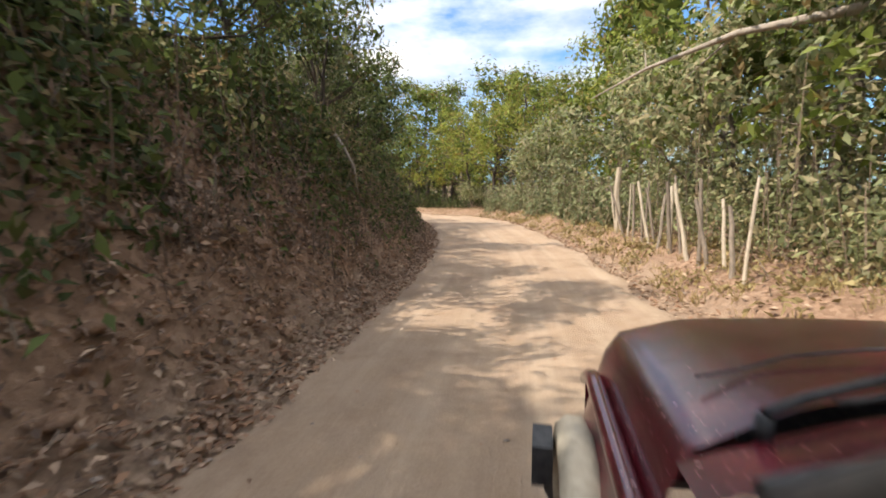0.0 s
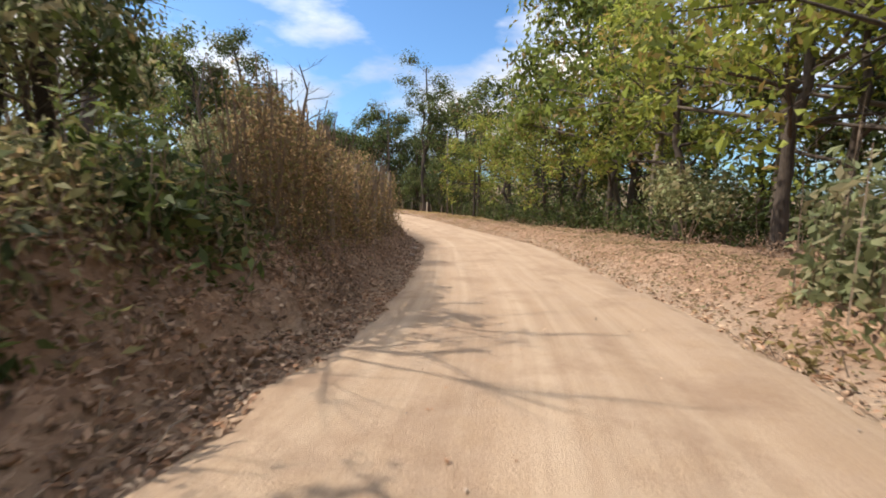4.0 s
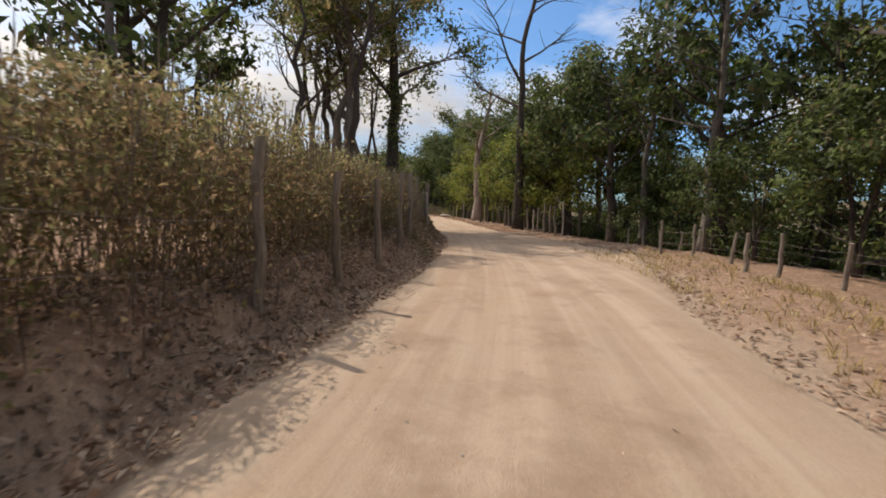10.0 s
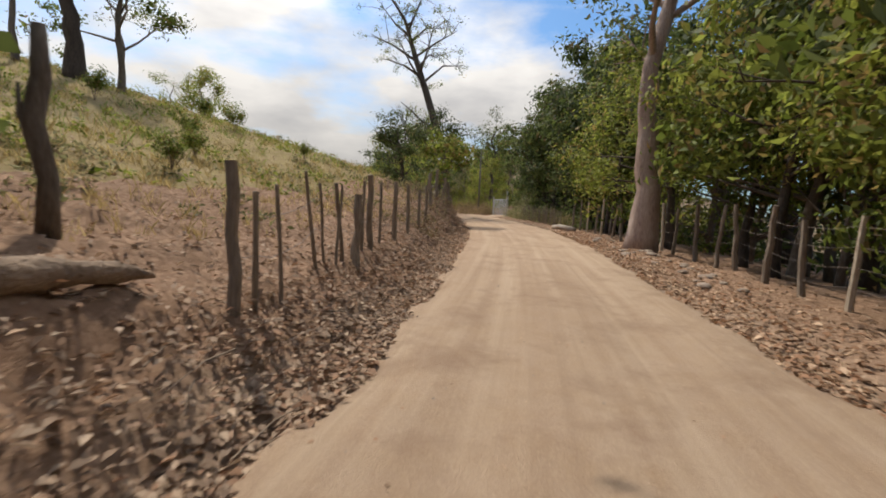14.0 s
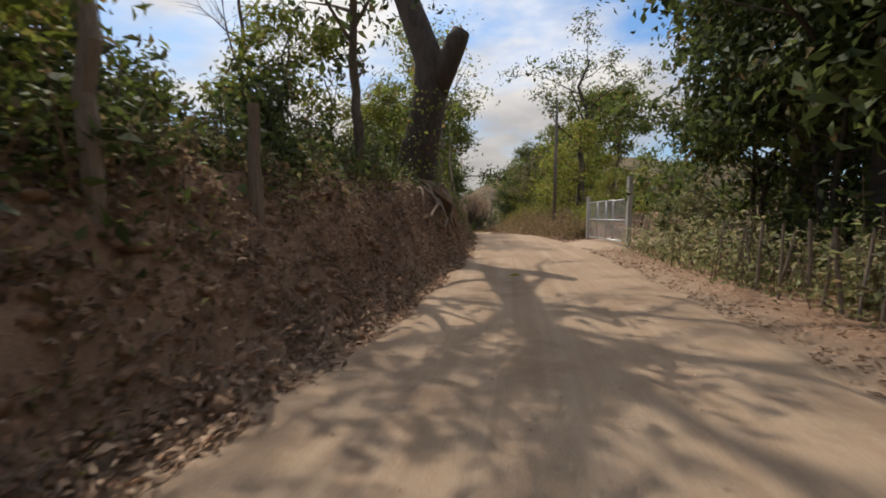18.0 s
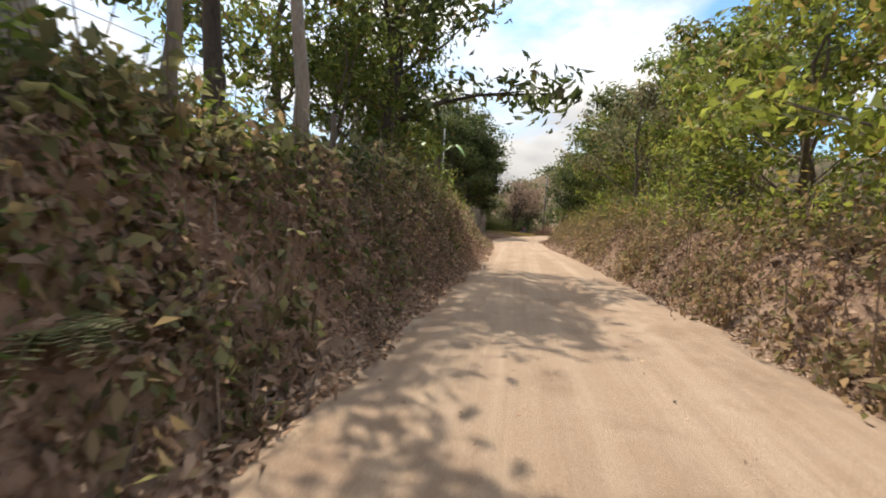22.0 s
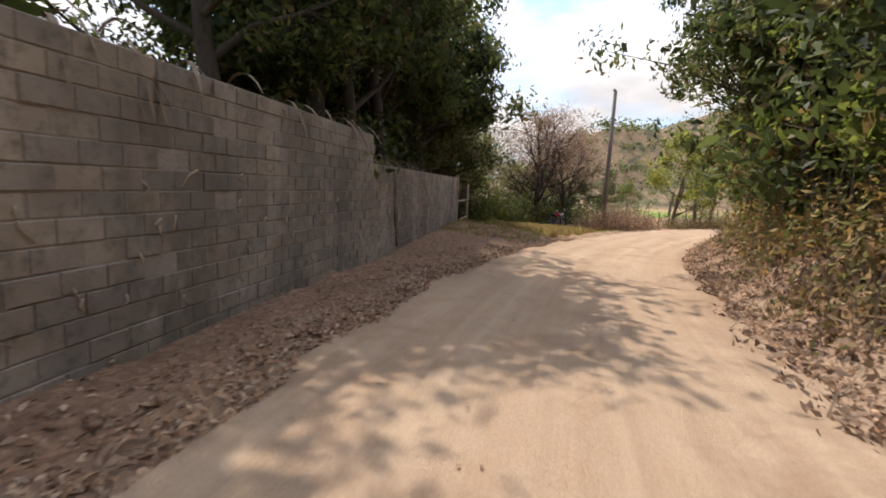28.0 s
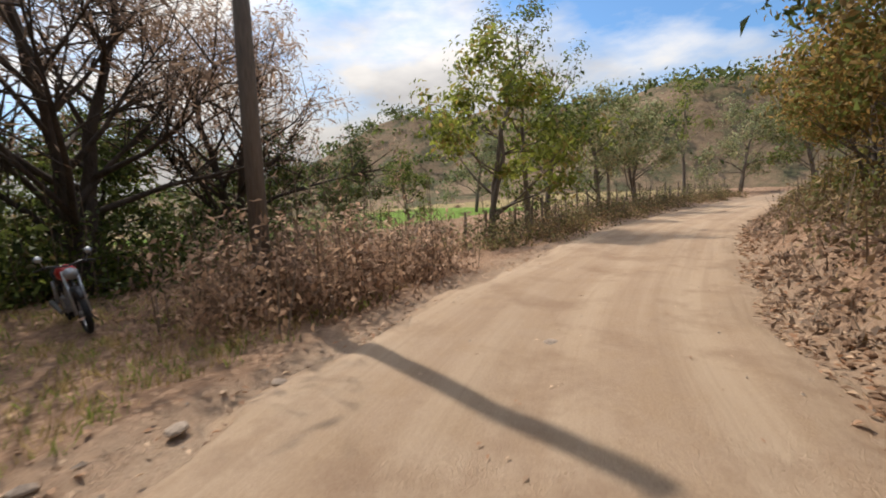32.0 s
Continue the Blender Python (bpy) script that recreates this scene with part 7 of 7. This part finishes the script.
part("handlebar", Geo().tube([(0.3, -0.36, 0.98), (0.4, -0.2, 1.02), (0.43, 0, 0.98), (0.4, 0.2, 1.02), (0.3, 0.36, 0.98)], [0.016] * 5, 7).mesh("handlebar", M["black_paint"]), bike)
part("headlight", Geo().tube([(0.44, 0, 0.88), (0.52, 0, 0.88), (0.58, 0, 0.88)], [0.06, 0.09, 0.085], 12).mesh("headlight", M["steel"]), bike)
part("front_fender", Geo().tube([(0.34, 0, 0.5), (0.5, 0, 0.64), (0.68, 0, 0.66), (0.86, 0, 0.56)], [0.03, 0.06, 0.06, 0.03], 8).mesh("front_fender", M["black_paint"]), bike)
part("rear_fender", Geo().tube([(-0.5, 0, 0.66), (-0.72, 0, 0.68), (-0.92, 0, 0.56)], [0.06, 0.07, 0.04], 8).mesh("rear_fender", M["black_paint"]), bike)
part("exhaust", Geo().tube([(0.15, -0.12, 0.35), (-0.1, -0.15, 0.25), (-0.75, -0.16, 0.34)], [0.022, 0.025, 0.04], 8).mesh("exhaust", M["engine"]), bike)
part("kickstand", Geo().tube([(0.0, 0.1, 0.28), (-0.05, 0.24, 0.0)], [0.012, 0.012], 6).mesh("kickstand", M["black_paint"]), bike)

# ---------------------------------------------------------------- the red car the view is taken from, as it stands at the start
k = Mat("dusty_red_paint", 0.26, 0.5)
f = k.noise(3.0, 5.0, world=False)
f2 = k.noise(90.0, 3.0, world=False)
c = k.mix(k.ramp(f, (0.35, (0.02, 0.02, 0.02)), (0.75, (0.3, 0.3, 0.3))), (0.065, 0.003, 0.009), (0.12, 0.05, 0.042))
c = k.mix(k.ramp(f2, (0.66, (0, 0, 0)), (0.70, (0.7, 0.7, 0.7))), c, (0.42, 0.30, 0.26))
k.colour(c)
k.b.inputs["Coat Weight"].default_value = 0.5
k.b.inputs["Coat Roughness"].default_value = 0.15
M["car_red"] = k.m
M["car_dust"] = simple("dusty_beige_trim", (0.26, 0.22, 0.16), (0.38, 0.33, 0.25), 6.0, 0.7, 0.3, 0.1, world=False)
M["car_black"] = simple("black_plastic_trim", (0.02, 0.02, 0.022), (0.06, 0.058, 0.055), 20.0, 0.6, 0.4, 0.1, world=False)
k = Mat("window_glass", 0.05, 0.5)
k.b.inputs["Transmission Weight"].default_value = 0.9
k.b.inputs["Base Color"].default_value = (0.75, 0.8, 0.8, 1)
M["glass"] = k.m

car = thing("car", "dusty dark red off-road car with beige wheel flares", "car")
car.matrix_world = pose(-0.015, 0.0, 0.125, 0, 0, 78.2)


def sheet(fn, nu, nv):
    v = [fn(i / nu, j / nv) for i in range(nu + 1) for j in range(nv + 1)]
    return Geo().add(v, [(i * (nv + 1) + j, (i + 1) * (nv + 1) + j, (i + 1) * (nv + 1) + j + 1, i * (nv + 1) + j + 1) for i in range(nu) for j in range(nv)])


YL, YR = -0.13, -1.81


def hood(u, v):
    x = 0.72 + 0.84 * u + 0.16 * math.sin(math.pi * v) * (1 - u) * 1.6 + 0.07 * math.sin(math.pi * v) * u
    y = YL - 0.05 + (YR - YL + 0.1) * v
    e = min(v, 1 - v)
    z = 1.05 + 0.05 * min(1, e / 0.16) - 0.04 * u * u + 0.02 * math.sin(math.pi * v) - 0.17 * max(0, 0.035 - e) / 0.035 - 0.08 * max(0, u - 0.92) / 0.08
    return (x, y, z)


part("hood", sheet(hood, 24, 40).mesh("hood", M["car_red"]), car, "dusty red hood with a dust film")


def side(y, sg):
    def fn(u, v):
        x = -2.3 + 3.88 * u
        z = 0.42 + (0.958 - 0.12 * max(0, u - 0.7) - 0.08 * max(0, u - 0.95) / 0.05 - 0.42) * v
        return (x - 0.06 * max(0, u - 0.97) / 0.03, y - sg * 0.02 * max(0, u - 0.93) / 0.07 + sg * 0.05 * (1 - 9 * max(0, u - 0.9)) * math.sin(math.pi * min(1, v * 1.05)) - sg * 0.05 * max(0, v - 0.8), z)
    return sheet(fn, 40, 10)


part("body_side", side(YL - 0.03, 1).mesh("body_side", M["car_red"]), car)
part("body_side", side(YR + 0.03, -1).mesh("body_side", M["car_red"]), car)
part("fender_edge", Geo().tube([(x, YL - 0.042, 0.962 - 0.12 * max(0, (x + 2.3) / 3.88 - 0.7) - 0.08 * max(0, (x + 2.3) / 3.88 - 0.95) / 0.05) for x in np.linspace(0.62, 1.54, 16)], [0.024] * 16, 8).mesh("fender_edge", M["car_red"]), car)
part("front_panel", sheet(lambda u, v: (1.57 + 0.05 * math.sin(math.pi * u), YL - 0.04 + (YR - YL + 0.08) * u, 0.5 + 0.33 * v), 10, 6).mesh("front_panel", M["car_red"]), car)
part("grille", Geo().box((1.60, -1.35, 0.66), (1.66, -0.65, 0.9)).mesh("grille", M["car_black"], False), car)
for y in (-0.42, -1.58):
    part("headlight", Geo().tube([(1.56, y, 0.8), (1.64, y, 0.8), (1.67, y, 0.8)], [0.14, 0.13, 0.1], 14).mesh("headlight", M["glass"]), car)
part("bumper", Geo().tube([(1.48, YL + 0.02, 0.5), (1.76, YL - 0.2, 0.5), (1.80, -1.0, 0.5), (1.76, YR + 0.2, 0.5), (1.48, YR - 0.02, 0.5)], [0.1, 0.12, 0.12, 0.12, 0.1], 10).mesh("bumper", M["car_black"]), car)
part("rear_panel", Geo().box((-2.34, YR + 0.04, 0.42), (-2.26, YL - 0.04, 1.02)).mesh("rear_panel", M["car_red"], False), car)
part("floor_pan", Geo().box((-2.25, YR + 0.06, 0.4), (1.55, YL - 0.06, 0.46)).mesh("floor_pan", M["car_black"], False), car)
part("cowl", sheet(lambda u, v: (0.60 + 0.12 * u + 0.16 * math.sin(math.pi * v) * 1.6, YL - 0.09 + (YR - YL + 0.18) * v, 1.075 + 0.03 * math.sin(math.pi * v) - 0.01 * u), 3, 20).mesh("cowl", M["car_red"]), car)
wind = sheet(lambda u, v: (0.60 - 0.75 * u + 0.2 * math.sin(math.pi * v) * (1 - u * 0.3), YL - 0.16 + (YR - YL + 0.32) * v - (0.5 - v) * -0.12 * u, 1.09 + 0.62 * u), 8, 16)
part("windscreen", wind.mesh("windscreen", M["glass"]), car).visible_shadow = False
part("windscreen_seal", Geo().tube([(0.60 + 0.2 * math.sin(math.pi * v) + 0.012, YL - 0.16 + (YR - YL + 0.32) * v, 1.105) for v in np.linspace(0, 1, 17)], [0.014] * 17, 6).mesh("windscreen_seal", M["car_black"]), car)
for y0, y1 in ((YL - 0.14, YL - 0.22), (YR + 0.14, YR + 0.22)):
    part("windscreen_pillar", Geo().tube([(0.58, y0, 1.06), (0.2, (y0 + y1) / 2, 1.42), (-0.18, y1, 1.72)], [0.035, 0.035, 0.035], 7).mesh("windscreen_pillar", M["car_black"]), car)
part("roof", sheet(lambda u, v: (-0.15 - 2.1 * u, YL - 0.2 + (YR - YL + 0.4) * v, 1.72 + 0.05 * math.sin(math.pi * v) + 0.03 * math.sin(math.pi * u)), 12, 12).mesh("roof", M["car_red"]), car)
for y0, y1 in ((YL - 0.1, YL - 0.2), (YR + 0.1, YR + 0.2)):
    part("side_window", sheet(lambda u, v: (0.5 - 0.7 * v - (2.75 - 0.7 * v) * u, y0 + (y1 - y0) * v, 1.03 + 0.67 * v), 8, 4).mesh("side_window", M["glass"]), car).visible_shadow = False
part("rear_window", sheet(lambda u, v: (-2.28 + 0.06 * v, YL - 0.12 + (YR - YL + 0.24) * u, 1.03 + 0.66 * v), 4, 4).mesh("rear_window", M["glass"]), car)
for x in (1.08, -1.45):
    for y, sg in ((YL, 1), (YR, -1)):
        w = part("wheel", Geo().tube([(x, y - sg * 0.22, 0.36), (x, y - sg * 0.02, 0.36)], [0.2, 0.2], 16).mesh("wheel", M["steel"]), car)
        ty = part("tyre", ring(0.28, 0.10, 30, 10).mesh("tyre", M["rubber"]), w)
        ty.location = (x, y - sg * 0.13, 0.38)
        n = 14
        fl = Geo().tube([(x + 0.46 * math.cos(a), y + sg * 0.02, 0.42 + 0.43 * math.sin(a)) for a in np.linspace(-0.1, math.pi + 0.1, n)], [0.05] * n, 8)
        part("wheel_flare", fl.mesh("wheel_flare", M["car_dust"]), car, "dust-covered beige wheel flare")
part("side_marker", Geo().box((1.30, -0.06, 0.62), (1.44, 0.0, 0.74)).mesh("side_marker", M["car_black"], False), car)
wp = part("wiper", Geo().tube([(0.80, -0.37, 1.07), (0.80, -0.37, 1.115)], [0.015, 0.013], 9).mesh("wiper", M["car_black"]), car, "black wiper with a worn arm")
part("arm", Geo().tube([(0.80, -0.37, 1.12), (0.84, -0.45, 1.135), (0.92, -0.62, 1.15), (1.0, -0.95, 1.165)], [0.009, 0.009, 0.008, 0.005], 6).mesh("arm", M["car_black"]), wp)
part("blade", Geo().tube([(0.86, -0.5, 1.12), (0.98, -0.9, 1.145), (1.02, -1.2, 1.15)], [0.006, 0.008, 0.006], 5).mesh("blade", M["car_black"]), wp)
part("hood_seam", Geo().tube([(0.97, -0.32, 1.108), (1.01, -0.42, 1.116), (1.07, -0.52, 1.126), (1.12, -0.7, 1.136), (1.15, -1.0, 1.142), (1.1, -1.5, 1.126)], [0.004] * 6, 4).mesh("hood_seam", M["car_black"]), car)

# ---------------------------------------------------------------- concrete block wall (its blocks last)
WL_len = math.hypot(WX1 - WX0, WY1 - WY0)
wall_turn = math.degrees(math.atan2(WY1 - WY0, WX1 - WX0))
wm = pose(WX0, WY0, -1.2, 0, 0, wall_turn)
wall = thing("wall_block", "grey bare concrete-block wall stained by damp beside the road", "wall", kind="structure")
wall.matrix_world = wm
M["mortar"] = simple("grey_mortar", (0.23, 0.195, 0.165), (0.36, 0.31, 0.26), 5.0, 0.95, 0.1, 0.5)
k = Mat("concrete_block", 0.95, 0.12)
f1, f2, f3 = k.noise(1.1, 5.0), k.noise(9.0, 5.0, 0.65), k.noise(120.0, 3.0, 0.7)
c = k.ramp(f1, (0.3, (0.245, 0.205, 0.165)), (0.7, (0.40, 0.345, 0.28)))
rnd = k.n("ShaderNodeObjectInfo").outputs["Random"]
isl = k.n("ShaderNodeNewGeometry").outputs["Random Per Island"]
add = k.n("ShaderNodeMath")
add.operation = "ADD"
k.link(rnd, add.inputs[0])
k.link(isl, add.inputs[1])
fra = k.n("ShaderNodeMath")
fra.operation = "FRACT"
k.link(add.outputs[0], fra.inputs[0])
c = k.mix(1.0, c, k.ramp(fra.outputs[0], (0.0, (0.82, 0.84, 0.88)), (1.0, (1.14, 1.10, 1.03))), "MULTIPLY")
c = k.mix(k.ramp(f2, (0.5, (0, 0, 0)), (0.7, (0.8, 0.8, 0.8))), c, (0.14, 0.13, 0.105))
st = k.ramp(k.noise(0.7, 5.0, 0.6, (1.0, 1.0, 0.35)), (0.43, (0, 0, 0)), (0.62, (0.75, 0.75, 0.75)))
c = k.mix(st, c, (0.135, 0.118, 0.094))
lime = k.ramp(k.noise(1.9, 6.0, 0.7, (1.0, 1.0, 0.6)), (0.54, (0, 0, 0)), (0.72, (0.6, 0.6, 0.6)))
c = k.mix(lime, c, (0.47, 0.40, 0.33))
k.colour(c)
k.bump(f3, 0.6, 0.006)
M["block"] = k.m
STEP = 20.1
part("mortar", Geo().box((0, -0.05, 0), (STEP, 0.05, 3.0)).box((STEP, -0.05, 0), (WL_len, 0.05, 2.4)).mesh("mortar", M["mortar"], False), wall, "rough grey mortar between the blocks")
block_me = []
for var in range(4):
    bm = bmesh.new()
    bmesh.ops.create_cube(bm, size=1.0, matrix=Matrix.Diagonal((0.39, 0.124, 0.191, 1)))
    bmesh.ops.bevel(bm, geom=bm.edges[:], offset=0.009, segments=1, affect="EDGES")
    me = bpy.data.meshes.new("block")
    bm.to_mesh(me)
    bm.free()
    me.materials.append(M["block"])
    block_me.append(me)
rest = Geo()
bv = [tuple(v.co) for v in block_me[0].vertices]
bf = [tuple(p.vertices) for p in block_me[0].polygons]
made = 0
for row in range(15):
    z = 0.1 + row * 0.2
    off = 0.2 if row % 2 else 0.0
    for col in range(int(WL_len / 0.4)):
        x = 0.2 + off + col * 0.4
        if x > WL_len - 0.15 or (row >= 12 and x > STEP - 0.1):
            continue
        dx, dy = fr.normal(0, 0.004), fr.normal(0, 0.005)
        if 8.0 < x < 24.0 and 5 <= row <= 12 and made < 300:
            ob = part("block", block_me[made % 4], wall)
            ob.location, ob.rotation_euler = (x + dx, dy, z), (fr.normal(0, 0.006), fr.normal(0, 0.008), fr.normal(0, 0.006))
            made += 1
        else:
            rest.add([(a + x + dx, b + dy, c_ + z) for a, b, c_ in bv], bf)
ob = part("block_rest", rest.mesh("block_rest", M["block"], False), wall)
ob["kind"] = "stuff"
# dry roots and pale drips stuck to the wall, and dry fronds hanging over its top
fg = np.random.default_rng(9)
for i in range(150):
    x, z = fg.uniform(4, 31), fg.uniform(0.7, 2.1)
    g = Geo().tube([(0, 0, 0), (fg.normal(0, 0.05), -0.0, -0.06), (fg.normal(0, 0.08), 0.0, -fg.uniform(0.06, 0.18))], [0.012, 0.010, 0.004], 5)
    ob = thing("mortar_drip", "pale mortar drip dried on the block wall", "mortar drip", group="drips on the wall", me=g.mesh("mortar_drip", M["post_pale"]))
    ob.matrix_world = wm @ pose(x, -0.072, z)
g = Geo()
for q in range(5):
    x0 = STEP + 1.7 + fg.normal(0, 0.05)
    z0 = fg.uniform(1.9, 2.35)
    g.tube([(x0 + 0.035 * i + fg.normal(0, 0.045), -0.062, z0 - i * 0.2) for i in range(9)], [fg.uniform(0.016, 0.05) for i in range(9)], 5)
thing("mud_streak", "dark dried mud streak running down the wall", "mud streak", me=g.mesh("mud_streak", M["bark"])).matrix_world = wm
hang = fg.uniform(6, 20, 46)
co = Geo()
for x in hang:
    a = fg.uniform(0.9, 2.2)
    zt = 3.0
    strip_leaf(co, (x, 0.3, zt + 0.1), -a, fg.uniform(0.4, 0.9), 0.06, fg.uniform(0.2, 0.7), fg.uniform(0.6, 1.3), 5)
for x in fg.uniform(19.5, 26, 50):
    strip_leaf(co, (x, 0.4, 2.4), -fg.uniform(0.4, 2.7), fg.uniform(0.5, 1.0), 0.04, fg.uniform(0.5, 0.9), fg.uniform(0.5, 1.2), 5)
ob = thing("dry_fronds", "dry grey leaf blades bending over the top of the wall", "dry fronds", kind="stuff", me=co.mesh("dry_fronds", M["banana_dry"]))
ob.matrix_world = wm

# taller growth close along the road
for s, d, k in ((50, -9.6, 1.15), (57.5, -9.8, 1.1), (62, -10.8, 1.1)):
    put(mid_yellow, s, d, k)
for s, d, k in ((50.5, -9.2, 1.2), (55, -9.6, 1.2)):
    put(big_mid, s, d, k)
for s, d, k in ((129, -7.2, 1.15), (132, -8.4, 1.2), (135.5, -7.2, 1.1), (138.5, -8.6, 1.2), (141.5, -7.4, 1.0)):
    put(low_dark, s, d, k)
for s, d, k in ((130.5, -10.0, 1.15), (136.5, -10.4, 1.15)):
    put(big_dark, s, d, k)
thicket("undergrowth", "dark leafy bushes among the stick fence", "leaf_olive", 128, 144, -6.2, -4.6, 0.5, 1.3, 90, 60, 0.14)
thicket("undergrowth", "dead leaves and twigs hanging down the bank face", "leaf_brush", 165, 191, 1.8, 3.0, 0.25, 0.7, 200, 48, 0.11, 0.25, 0.55, droop=0.9)
thicket("undergrowth", "sparse dead leaves and twigs on the bank face", "leaf_brush", 153, 166, 1.8, 3.0, 0.15, 0.45, 45, 44, 0.11, 0.25, 0.5, droop=0.9)
thicket("undergrowth", "dusty olive leaves trailing down the bank face", "leaf_olive", 165, 190, 1.8, 2.9, 0.2, 0.7, 200, 56, 0.11, 0.25, 0.5, droop=0.9)
thicket("undergrowth", "broad dusty leaves scattered over the bank face", "leaf_olive", 153, 166, 1.9, 3.1, 0.2, 0.6, 60, 50, 0.12, 0.25, 0.5, True, 0.5, 0.9)
thicket("undergrowth", "tall orange-brown bushes leaning over the road", "leaf_orange", 176, 202, -5.6, -3.9, 1.0, 2.1, 150, 66, 0.14, 0.4, 0.85, droop=0.7)

thicket("undergrowth", "sunlit yellow-green bushes along the top of the bank", "leaf_yellow", 172, 192, 3.2, 5.2, 1.5, 2.6, 110, 70, 0.17, 0.5, 1.0)
thicket("undergrowth", "tall yellow-green tangle over the bank", "leaf_yellow", 174, 200, -6.4, -4.6, 1.6, 3.0, 110, 76, 0.15, 0.5, 1.0, droop=0.6)
for s, d, k in ((205, -6.4, 1.2), (208, -6.8, 1.25), (211, -6.6, 1.2)):
    put(low_dark, s, d, k)
for s, d, k in ((205, 8.8, 1.1), (208.5, 10.0, 1.1), (218, -6.6, 1.3), (222, -6.8, 1.35), (226, -7.2, 1.3)):
    put(low_dark, s, d, k)
put(big_dark, 209.5, 10.5, 1.05)
for s, d, k in ((174.5, 5.4, 1.05), (178, 6.0, 1.05)):
    put(low_mid, s, d, k)

for ob in hidden:
    for o in (*ob.children_recursive, ob):
        bpy.data.objects.remove(o)
